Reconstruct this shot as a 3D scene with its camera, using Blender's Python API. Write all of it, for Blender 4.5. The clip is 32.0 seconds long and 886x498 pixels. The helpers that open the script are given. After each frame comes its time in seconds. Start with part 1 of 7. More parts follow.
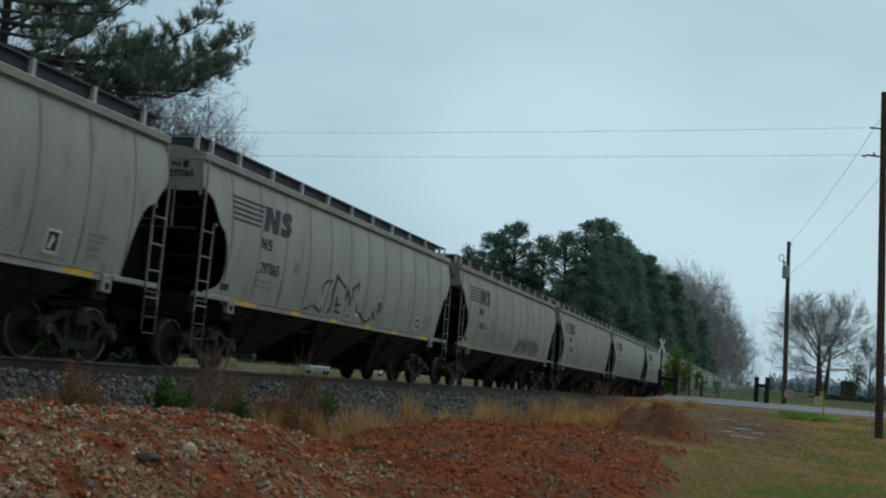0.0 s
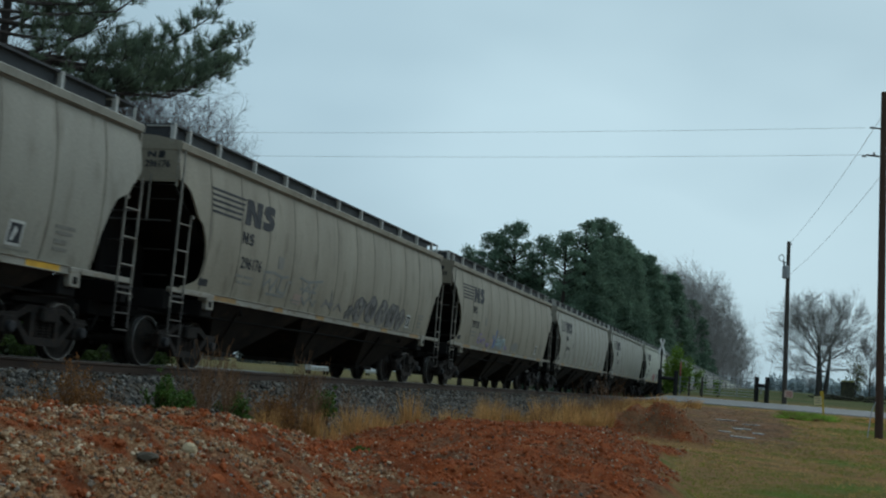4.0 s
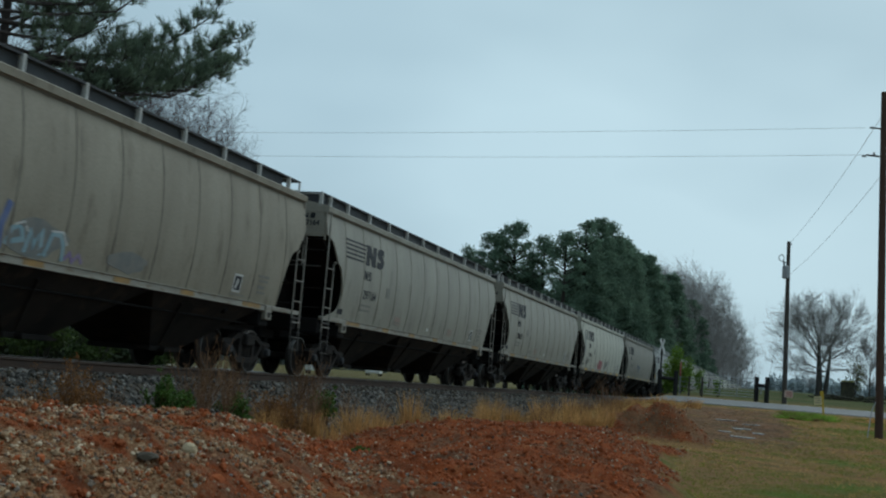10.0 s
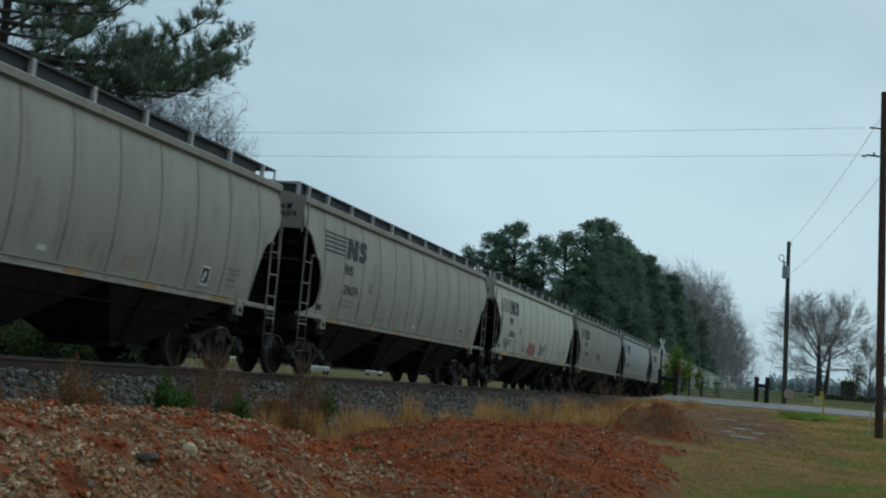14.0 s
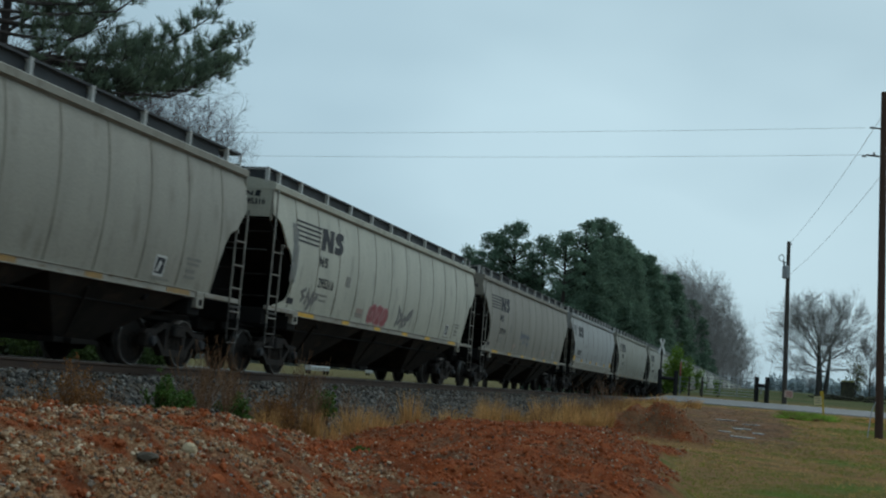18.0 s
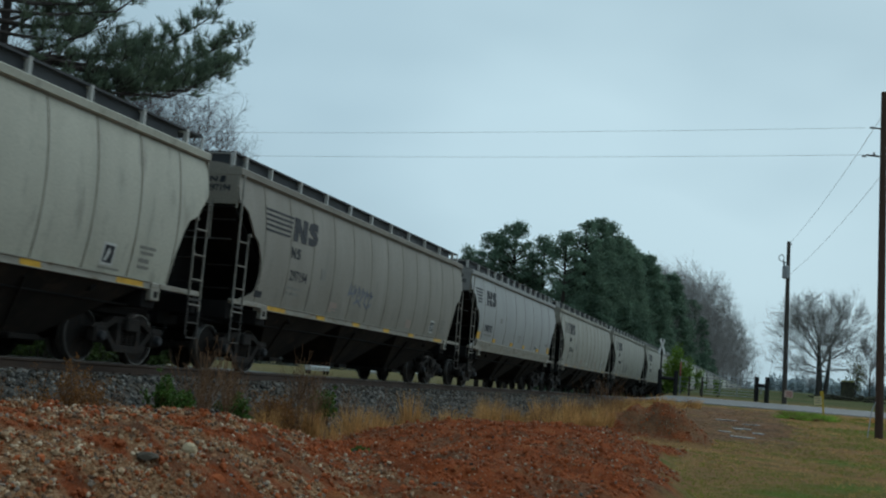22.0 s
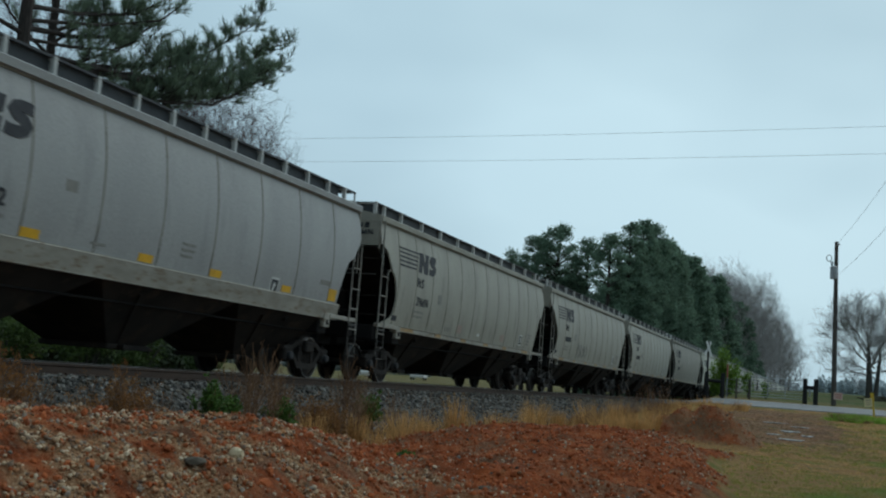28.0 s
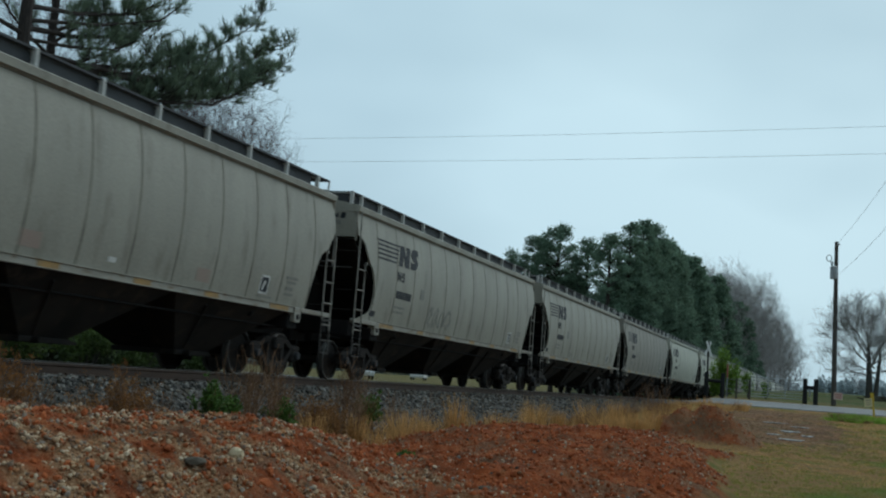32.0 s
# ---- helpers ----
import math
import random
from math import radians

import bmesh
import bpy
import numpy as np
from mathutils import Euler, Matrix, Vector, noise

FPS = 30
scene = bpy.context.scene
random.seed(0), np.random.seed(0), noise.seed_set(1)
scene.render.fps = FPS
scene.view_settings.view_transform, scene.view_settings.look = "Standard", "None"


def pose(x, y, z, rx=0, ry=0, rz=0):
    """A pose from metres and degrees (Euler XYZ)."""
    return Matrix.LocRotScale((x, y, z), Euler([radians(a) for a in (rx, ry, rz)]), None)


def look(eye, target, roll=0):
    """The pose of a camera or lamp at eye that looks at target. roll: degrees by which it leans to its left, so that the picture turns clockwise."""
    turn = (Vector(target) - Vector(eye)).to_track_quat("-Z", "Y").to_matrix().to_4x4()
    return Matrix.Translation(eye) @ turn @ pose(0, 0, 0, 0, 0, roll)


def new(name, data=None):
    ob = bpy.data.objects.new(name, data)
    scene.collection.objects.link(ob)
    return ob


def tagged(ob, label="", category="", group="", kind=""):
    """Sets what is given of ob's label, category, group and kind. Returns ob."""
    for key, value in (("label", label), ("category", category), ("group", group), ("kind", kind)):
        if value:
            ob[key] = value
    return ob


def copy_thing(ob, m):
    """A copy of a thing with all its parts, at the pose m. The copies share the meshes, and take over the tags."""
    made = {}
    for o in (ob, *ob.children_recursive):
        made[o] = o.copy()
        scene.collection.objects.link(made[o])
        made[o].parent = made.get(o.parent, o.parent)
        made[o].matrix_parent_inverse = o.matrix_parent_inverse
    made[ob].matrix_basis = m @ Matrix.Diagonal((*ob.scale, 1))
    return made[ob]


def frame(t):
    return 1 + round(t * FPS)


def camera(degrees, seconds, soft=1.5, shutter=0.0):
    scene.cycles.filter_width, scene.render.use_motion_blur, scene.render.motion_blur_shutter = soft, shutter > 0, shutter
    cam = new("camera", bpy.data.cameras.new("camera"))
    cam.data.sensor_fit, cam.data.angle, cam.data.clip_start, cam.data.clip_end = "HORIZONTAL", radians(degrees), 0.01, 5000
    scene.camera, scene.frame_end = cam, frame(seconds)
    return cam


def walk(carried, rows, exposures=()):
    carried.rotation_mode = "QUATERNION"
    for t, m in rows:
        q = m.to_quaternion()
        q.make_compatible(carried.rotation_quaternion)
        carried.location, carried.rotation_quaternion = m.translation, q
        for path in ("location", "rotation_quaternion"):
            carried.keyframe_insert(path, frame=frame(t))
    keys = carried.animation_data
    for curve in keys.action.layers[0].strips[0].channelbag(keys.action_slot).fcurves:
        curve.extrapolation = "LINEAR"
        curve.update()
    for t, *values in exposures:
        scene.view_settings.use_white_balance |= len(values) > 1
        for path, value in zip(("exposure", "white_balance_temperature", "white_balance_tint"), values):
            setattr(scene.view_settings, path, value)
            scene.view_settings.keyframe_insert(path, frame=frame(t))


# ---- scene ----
# World: x runs along the track, y away across it, z up; the rail heads lie at z = 0.
EYE = Vector((0.0, -12.0, 0.1945))
# how far the train has rolled towards -x, in metres, time by time: it gains a little speed on the way
ROLLED = ((0.0, -1.21), (4.0, 17.36), (8.0, 36.41), (12.0, 55.28), (16.0, 74.53), (20.0, 93.88), (24.0, 113.10), (28.0, 132.20), (32.0, 151.35))


def aim(yaw, pitch, roll):
    a, b = radians(yaw), radians(pitch)
    way = Vector((math.cos(a) * math.cos(b), math.sin(a) * math.cos(b), math.sin(b)))
    return look(EYE, EYE + way * 10, roll)


cam = camera(41.858, 32.0, soft=2.1, shutter=0.5)
FIRST, SECOND = aim(16.955, 6.385, 4.684), aim(19.124, 6.405, 4.366)
walk(cam, [(0, FIRST), (25.2, FIRST), (25.5, aim(16.915, 6.385, 4.684)), (27.4, SECOND), (32, SECOND)],
     exposures=[(0, 0.0), (25.3, 0.0), (27.5, 0.08), (32, 0.13)])

# ---- light: an overcast sky ----
SUN_TURN, SUN_UP = radians(-20), radians(46)     # the sun's bearing from +x towards +y, and its height
SUNWARD = Vector((math.cos(SUN_TURN) * math.cos(SUN_UP), math.sin(SUN_TURN) * math.cos(SUN_UP), math.sin(SUN_UP)))
world = bpy.data.worlds.new("overcast_sky")
scene.world = world
world.use_nodes = True
wn, wl = world.node_tree.nodes, world.node_tree.links
wn.clear()
w_out, w_bg, w_sky = wn.new("ShaderNodeOutputWorld"), wn.new("ShaderNodeBackground"), wn.new("ShaderNodeTexSky")
w_sky.sky_type, w_sky.sun_disc = "NISHITA", False
w_sky.sun_elevation, w_sky.sun_rotation = SUN_UP, radians(90) - SUN_TURN
w_sky.dust_density, w_sky.air_density = 3.0, 1.0
w_noise, w_ramp, w_mix = wn.new("ShaderNodeTexNoise"), wn.new("ShaderNodeValToRGB"), wn.new("ShaderNodeMix")
w_co, w_map = wn.new("ShaderNodeTexCoord"), wn.new("ShaderNodeMapping")
w_map.inputs["Scale"].default_value = (1.0, 1.0, 2.2)
w_noise.inputs["Scale"].default_value, w_noise.inputs["Detail"].default_value = 2.2, 3
w_ramp.color_ramp.elements[0].position, w_ramp.color_ramp.elements[0].color = 0.35, (0.80, 0.83, 0.85, 1)
w_ramp.color_ramp.elements[1].position, w_ramp.color_ramp.elements[1].color = 0.65, (1.08, 1.07, 1.06, 1)
# the cloud layer is brightest towards the hidden sun and dull on the other side
w_dot, w_glow, w_mul = wn.new("ShaderNodeVectorMath"), wn.new("ShaderNodeValToRGB"), wn.new("ShaderNodeMix")
w_dot.operation = "DOT_PRODUCT"
w_dot.inputs[1].default_value = SUNWARD
w_half = wn.new("ShaderNodeMapRange")
w_half.inputs["From Min"].default_value, w_half.inputs["From Max"].default_value = -1.0, 1.0
TONES = ((0.0, (1.92, 2.66, 3.06, 1)), (0.5, (2.20, 3.09, 3.54, 1)), (0.74, (2.95, 4.17, 4.78, 1)), (0.82, (3.65, 5.15, 5.92, 1)), (0.92, (4.05, 5.63, 6.32, 1)), (1.0, (5.25, 7.02, 7.6, 1)))
while len(w_glow.color_ramp.elements) < len(TONES):
    w_glow.color_ramp.elements.new(0.5)
for stop, (place, tone) in zip(w_glow.color_ramp.elements, TONES):
    stop.position, stop.color = place, tone
w_mix.data_type = w_mul.data_type = "RGBA"
w_mul.blend_type = "MULTIPLY"
w_mul.inputs[0].default_value = 1.0
w_mix.inputs[0].default_value = 0.94
wl.new(w_co.outputs["Generated"], w_map.inputs["Vector"])
wl.new(w_co.outputs["Generated"], w_dot.inputs[0])
wl.new(w_dot.outputs["Value"], w_half.inputs[0])
wl.new(w_half.outputs[0], w_glow.inputs[0])
wl.new(w_map.outputs[0], w_noise.inputs["Vector"])
wl.new(w_noise.outputs["Fac"], w_ramp.inputs[0])
wl.new(w_glow.outputs[0], w_mul.inputs[6])
wl.new(w_ramp.outputs[0], w_mul.inputs[7])
wl.new(w_sky.outputs[0], w_mix.inputs[6])
wl.new(w_mul.outputs[2], w_mix.inputs[7])
wl.new(w_mix.outputs[2], w_bg.inputs[0])
w_bg.inputs[1].default_value = 0.123
wl.new(w_bg.outputs[0], w_out.inputs[0])

sun = new("sun", bpy.data.lights.new("sun", "SUN"))
sun.data.energy, sun.data.angle, sun.data.color = 0.5, radians(40), (1.0, 0.97, 0.93)
sun.matrix_world = look(SUNWARD * 60, (0, 0, 0))
# ---- materials ----
def mat(name, base, second=None, scale=4.0, rough=0.7, metal=0.0, bump=0.2, grain=60.0, third=None, stretch=(1, 1, 1), spec=0.3, vary=0.0, thin=0.0):
    """Two colours mixed by a coarse noise, a fine grain over them, a third colour in stains, and a bump."""
    m = bpy.data.materials.new(name)
    m.use_nodes = True
    n, l = m.node_tree.nodes, m.node_tree.links
    b = n["Principled BSDF"]
    b.inputs["Roughness"].default_value, b.inputs["Metallic"].default_value = rough, metal
    b.inputs["Specular IOR Level"].default_value = spec
    co, mp = n.new("ShaderNodeTexCoord"), n.new("ShaderNodeMapping")
    mp.inputs["Scale"].default_value = stretch
    l.new(co.outputs["Object"], mp.inputs["Vector"])
    n1, n2 = n.new("ShaderNodeTexNoise"), n.new("ShaderNodeTexNoise")
    n1.inputs["Scale"].default_value, n1.inputs["Detail"].default_value = scale, 6
    n2.inputs["Scale"].default_value, n2.inputs["Detail"].default_value = grain, 3
    l.new(mp.outputs[0], n1.inputs["Vector"])
    l.new(co.outputs["Object"], n2.inputs["Vector"])
    second = second or tuple(c * 0.75 for c in base)
    r1 = n.new("ShaderNodeValToRGB")
    r1.color_ramp.elements[0].position, r1.color_ramp.elements[1].position = 0.35, 0.65
    r1.color_ramp.elements[0].color, r1.color_ramp.elements[1].color = (*second, 1), (*base, 1)
    l.new(n1.outputs["Fac"], r1.inputs[0])
    colour = r1.outputs[0]
    if third:
        n3, r3, x3 = n.new("ShaderNodeTexNoise"), n.new("ShaderNodeValToRGB"), n.new("ShaderNodeMix")
        n3.inputs["Scale"].default_value, n3.inputs["Detail"].default_value = scale * 2.7, 8
        l.new(mp.outputs[0], n3.inputs["Vector"])
        r3.color_ramp.elements[0].position, r3.color_ramp.elements[1].position = 0.55, 0.68
        l.new(n3.outputs["Fac"], r3.inputs[0])
        x3.data_type = "RGBA"
        l.new(r3.outputs[0], x3.inputs[0])
        l.new(colour, x3.inputs[6])
        x3.inputs[7].default_value = (*third, 1)
        colour = x3.outputs[2]
    g = n.new("ShaderNodeMix")
    g.data_type, g.blend_type = "RGBA", "MULTIPLY"
    g.inputs[0].default_value = 0.35
    l.new(colour, g.inputs[6])
    gr = n.new("ShaderNodeValToRGB")
    gr.color_ramp.elements[0].position, gr.color_ramp.elements[1].position = 0.3, 0.7
    gr.color_ramp.elements[0].color = (0.5, 0.5, 0.5, 1)
    l.new(n2.outputs["Fac"], gr.inputs[0])
    l.new(gr.outputs[0], g.inputs[7])
    colour = g.outputs[2]
    if vary:
        oi, hs, rg = n.new("ShaderNodeNewGeometry"), n.new("ShaderNodeHueSaturation"), n.new("ShaderNodeMapRange")
        rg.inputs["To Min"].default_value, rg.inputs["To Max"].default_value = 1 - vary, 1 + vary
        l.new(oi.outputs["Random Per Island"], rg.inputs[0])
        l.new(rg.outputs[0], hs.inputs["Value"])
        l.new(colour, hs.inputs["Color"])
        colour = hs.outputs[0]
    l.new(colour, b.inputs["Base Color"])
    if thin:
        tr, mx = n.new("ShaderNodeBsdfTranslucent"), n.new("ShaderNodeMixShader")
        mx.inputs[0].default_value = thin
        l.new(colour, tr.inputs["Color"])
        l.new(b.outputs[0], mx.inputs[1])
        l.new(tr.outputs[0], mx.inputs[2])
        l.new(mx.outputs[0], n["Material Output"].inputs["Surface"])
    if bump:
        bp = n.new("ShaderNodeBump")
        bp.inputs["Strength"].default_value, bp.inputs["Distance"].default_value = bump, 0.02
        l.new(n2.outputs["Fac"], bp.inputs["Height"])
        l.new(bp.outputs[0], b.inputs["Normal"])
    return m


M_CAR = {"grey": mat("car_paint_grey", (0.365, 0.348, 0.295), (0.305, 0.29, 0.245), 0.7, 0.55, bump=0.05, grain=25, third=(0.25, 0.235, 0.195), stretch=(1.6, 1, 0.5)),
         "beige": mat("car_paint_beige", (0.345, 0.312, 0.245), (0.275, 0.245, 0.19), 0.7, 0.6, bump=0.05, grain=25, third=(0.215, 0.19, 0.145), stretch=(1.6, 1, 0.5)),
         "cream": mat("car_paint_cream", (0.54, 0.53, 0.445), (0.46, 0.45, 0.375), 0.7, 0.55, bump=0.05, grain=25, third=(0.36, 0.345, 0.29), stretch=(1.6, 1, 0.5)),
         "dull": mat("car_paint_dull", (0.305, 0.282, 0.243), (0.255, 0.235, 0.20), 0.7, 0.6, bump=0.05, grain=25, third=(0.24, 0.225, 0.195), stretch=(1.6, 1, 0.5)),
         "cool": mat("car_paint_cool_grey", (0.365, 0.365, 0.355), (0.315, 0.315, 0.31), 0.6, 0.5, bump=0.04, grain=25, third=(0.30, 0.30, 0.295), stretch=(1.6, 1, 0.5))}
M_SILL = mat("sill_paint", (0.37, 0.35, 0.30), (0.27, 0.25, 0.21), 2.5, 0.6, bump=0.1, third=(0.22, 0.17, 0.12), stretch=(0.6, 1, 2))
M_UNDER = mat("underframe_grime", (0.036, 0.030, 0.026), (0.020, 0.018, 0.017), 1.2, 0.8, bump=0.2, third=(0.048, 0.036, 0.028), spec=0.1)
M_BLACK = mat("near_black", (0.015, 0.0145, 0.015), (0.024, 0.022, 0.021), 1.5, 0.8, bump=0.1, spec=0.06)
M_STEEL = mat("dark_steel", (0.024, 0.022, 0.021), (0.036, 0.030, 0.027), 5, 0.75, bump=0.3, third=(0.050, 0.035, 0.027), spec=0.12)
M_TREAD = mat("wheel_tread", (0.30, 0.29, 0.28), (0.2, 0.19, 0.18), 8, 0.4, metal=0.8, bump=0.05)
M_ROOF = mat("roof_dark", (0.06, 0.065, 0.072), (0.045, 0.048, 0.055), 2, 0.7, bump=0.2)
M_LADDER = mat("ladder_paint", (0.30, 0.285, 0.25), (0.19, 0.18, 0.158), 3, 0.6, bump=0.1)
M_STEP = mat("dark_step_paint", (0.075, 0.07, 0.065), (0.05, 0.047, 0.043), 3, 0.7, bump=0.1)
M_BRACKET = mat("pale_bracket_paint", (0.62, 0.62, 0.60), (0.5, 0.5, 0.48), 3, 0.5, bump=0.05)
# dirt in the panel seams; the same colour paints the eave's shadow line
M_SEAM = mat("seam_dirt_and_eave_shadow", (0.135, 0.12, 0.095), (0.26, 0.24, 0.195), 1.6, 0.8, bump=0.1, stretch=(1, 1, 1.4))
M_YELLOW = mat("yellow_reflector", (0.78, 0.43, 0.02), (0.64, 0.35, 0.02), 6, 0.45, bump=0.02)
M_AMBER = mat("worn_yellow_reflector", (0.40, 0.23, 0.07), (0.30, 0.19, 0.08), 6, 0.5, bump=0.02)
M_INK = mat("black_lettering", (0.022, 0.025, 0.032), (0.04, 0.043, 0.05), 6, 0.7, bump=0.02)
M_FAINT = mat("faded_lettering", (0.22, 0.215, 0.195), (0.27, 0.26, 0.235), 9, 0.7, bump=0.02)
M_WHITE = mat("white_sticker", (0.72, 0.72, 0.70), (0.6, 0.6, 0.58), 9, 0.5, bump=0.02)
M_RAIL = mat("rusty_rail", (0.10, 0.062, 0.045), (0.07, 0.045, 0.035), 9, 0.75, metal=0.2, bump=0.3, stretch=(0.2, 1, 1))
M_HEAD = mat("rail_head", (0.35, 0.34, 0.33), (0.25, 0.23, 0.21), 9, 0.35, metal=0.9, bump=0.05)
M_TIE = mat("creosoted_tie", (0.055, 0.045, 0.038), (0.035, 0.03, 0.026), 6, 0.9, bump=0.5, stretch=(4, 0.6, 4), third=(0.1, 0.085, 0.07))
M_WOODPOLE = mat("brown_pole_wood", (0.115, 0.068, 0.052), (0.075, 0.045, 0.036), 5, 0.9, bump=0.5, grain=40, stretch=(6, 6, 0.4))
M_GREYPOLE = mat("grey_pole_wood", (0.12, 0.105, 0.095), (0.07, 0.06, 0.055), 5, 0.9, bump=0.5, grain=40, stretch=(6, 6, 0.4))
M_POST = mat("dark_post_wood", (0.028, 0.028, 0.03), (0.018, 0.018, 0.02), 6, 0.85, bump=0.4, stretch=(6, 6, 0.6))
M_GALV = mat("galvanised_metal", (0.42, 0.44, 0.46), (0.34, 0.36, 0.38), 6, 0.5, metal=0.5, bump=0.05)
M_BARK = mat("grey_bark", (0.10, 0.092, 0.085), (0.065, 0.06, 0.056), 5, 0.95, bump=0.6, grain=30, stretch=(3, 3, 0.6))
M_DARKTWIG = mat("dark_bare_twigs", (0.105, 0.072, 0.068), (0.075, 0.054, 0.052), 1.0, 0.95, bump=0.0)
M_GREYTWIG = mat("grey_brown_twigs", (0.34, 0.32, 0.315), (0.28, 0.262, 0.258), 1.0, 0.95, bump=0.0)
M_TWIG = mat("bare_twigs", (0.34, 0.312, 0.308), (0.27, 0.248, 0.245), 1.0, 0.95, bump=0.0)
M_PINEBARK = mat("pine_bark", (0.055, 0.043, 0.038), (0.035, 0.029, 0.027), 5, 0.95, bump=0.6, grain=30, stretch=(3, 3, 0.8))
M_NEEDLE = mat("pine_needles", (0.165, 0.225, 0.145), (0.125, 0.175, 0.122), 0.6, 0.6, bump=0.0, vary=0.35, thin=0.45)
# leaf green darkened in the colour itself to imitate shade under the pines
M_SHADE = mat("undergrowth_shade_tint", (0.045, 0.065, 0.028), (0.03, 0.045, 0.022), 0.6, 0.8, bump=0.0, vary=0.4)
M_CEDAR = mat("evergreen_foliage", (0.17, 0.26, 0.18), (0.12, 0.19, 0.135), 0.35, 0.7, bump=0.0, vary=0.3, thin=0.55)
M_LEAF = mat("fresh_green_leaves", (0.20, 0.32, 0.045), (0.13, 0.23, 0.04), 1.5, 0.6, bump=0.0, vary=0.35, thin=0.45)
M_STRAW = mat("dry_grass", (0.74, 0.43, 0.17), (0.50, 0.285, 0.11), 1.5, 0.85, bump=0.0, vary=0.4, thin=0.45)
M_GRASS = mat("green_grass", (0.21, 0.27, 0.04), (0.28, 0.25, 0.06), 0.5, 0.8, bump=0.0, vary=0.3, thin=0.5)
M_BRUSH = mat("brown_brush", (0.27, 0.145, 0.075), (0.19, 0.108, 0.062), 1.5, 0.9, bump=0.0, vary=0.3)
M_RUSSET = mat("russet_dead_leaves", (0.36, 0.17, 0.055), (0.26, 0.12, 0.045), 1.5, 0.9, bump=0.0, vary=0.35, thin=0.35)


def stone_mix(name, tones, bump=0.35):
    """Loose stones: each stone takes one of several tones, with a grain over it."""
    m = mat(name, tones[0], tones[0], 3, 0.88, bump=bump)
    n, l = m.node_tree.nodes, m.node_tree.links
    geo, ramp, mul = n.new("ShaderNodeNewGeometry"), n.new("ShaderNodeValToRGB"), n.new("ShaderNodeMix")
    ramp.color_ramp.interpolation = "CONSTANT"
    while len(ramp.color_ramp.elements) < len(tones):
        ramp.color_ramp.elements.new(0.5)
    for i, (stop, tone) in enumerate(zip(ramp.color_ramp.elements, tones)):
        stop.position, stop.color = i / len(tones), (*tone, 1)
    l.new(geo.outputs["Random Per Island"], ramp.inputs[0])
    grain, fine = n.new("ShaderNodeTexNoise"), n.new("ShaderNodeValToRGB")
    grain.inputs["Scale"].default_value = 45
    fine.color_ramp.elements[0].position, fine.color_ramp.elements[0].color = 0.3, (0.6, 0.6, 0.6, 1)
    fine.color_ramp.elements[1].position = 0.65
    l.new(grain.outputs["Fac"], fine.inputs[0])
    mul.data_type, mul.blend_type = "RGBA", "MULTIPLY"
    mul.inputs[0].default_value = 1.0
    l.new(ramp.outputs[0], mul.inputs[6])
    l.new(fine.outputs[0], mul.inputs[7])
    l.new(mul.outputs[2], n["Principled BSDF"].inputs["Base Color"])
    return m


M_STONE = stone_mix("ballast_stone", ((0.125, 0.117, 0.107), (0.055, 0.052, 0.049), (0.21, 0.195, 0.175), (0.155, 0.125, 0.095), (0.075, 0.069, 0.062), (0.33, 0.31, 0.28), (0.11, 0.088, 0.065)))
M_PEBBLE = stone_mix("pale_gravel", ((0.56, 0.37, 0.22), (0.29, 0.15, 0.075), (0.72, 0.55, 0.38), (0.40, 0.11, 0.034), (0.50, 0.31, 0.18), (0.25, 0.16, 0.105), (0.62, 0.43, 0.27), (0.40, 0.19, 0.095), (0.19, 0.11, 0.07), (0.50, 0.23, 0.10), (0.36, 0.28, 0.22), (0.36, 0.09, 0.028)))
M_CHIP = stone_mix("pale_chips", ((0.64, 0.49, 0.35), (0.48, 0.32, 0.20), (0.56, 0.41, 0.28), (0.40, 0.20, 0.10), (0.38, 0.29, 0.22)))
M_SOIL = stone_mix("soil_crumbs", ((0.26, 0.15, 0.085), (0.20, 0.12, 0.07), (0.34, 0.21, 0.12), (0.30, 0.13, 0.055), (0.22, 0.17, 0.09)))
M_SEEDLING = mat("seedling_needles", (0.10, 0.19, 0.035), (0.055, 0.11, 0.025), 6, 0.7, bump=0.0, vary=0.4, thin=0.35)
M_BUSH = mat("dull_green_leaves", (0.095, 0.145, 0.038), (0.058, 0.094, 0.029), 1.5, 0.7, bump=0.0, vary=0.35, thin=0.35)
M_CLOD = mat("red_clay_clod", (0.45, 0.115, 0.036), (0.30, 0.075, 0.025), 3, 0.95, bump=0.5, vary=0.28)
M_WEED = mat("rank_green_weeds", (0.27, 0.42, 0.055), (0.19, 0.32, 0.05), 0.8, 0.7, bump=0.0, vary=0.3, thin=0.5)
M_SIGNY = mat("yellow_marker", (0.68, 0.47, 0.05), (0.55, 0.38, 0.05), 6, 0.5, bump=0.05)
M_CREAM = mat("pale_sign", (0.80, 0.72, 0.42), (0.72, 0.64, 0.38), 8, 0.5, bump=0.02)
M_PINK = mat("faded_red_sign", (0.78, 0.58, 0.52), (0.70, 0.48, 0.42), 8, 0.5, bump=0.02)
M_REDTAPE = mat("red_reflector", (0.45, 0.12, 0.10), (0.34, 0.10, 0.09), 8, 0.5, bump=0.02)
M_ASPHALT = mat("wet_asphalt", (0.10, 0.102, 0.105), (0.075, 0.077, 0.08), 0.9, 0.55, bump=0.1, grain=90, stretch=(1, 0.4, 1), spec=0.4)
M_LINE = mat("road_paint", (0.55, 0.55, 0.55), (0.4, 0.4, 0.4), 3, 0.6, bump=0.05)
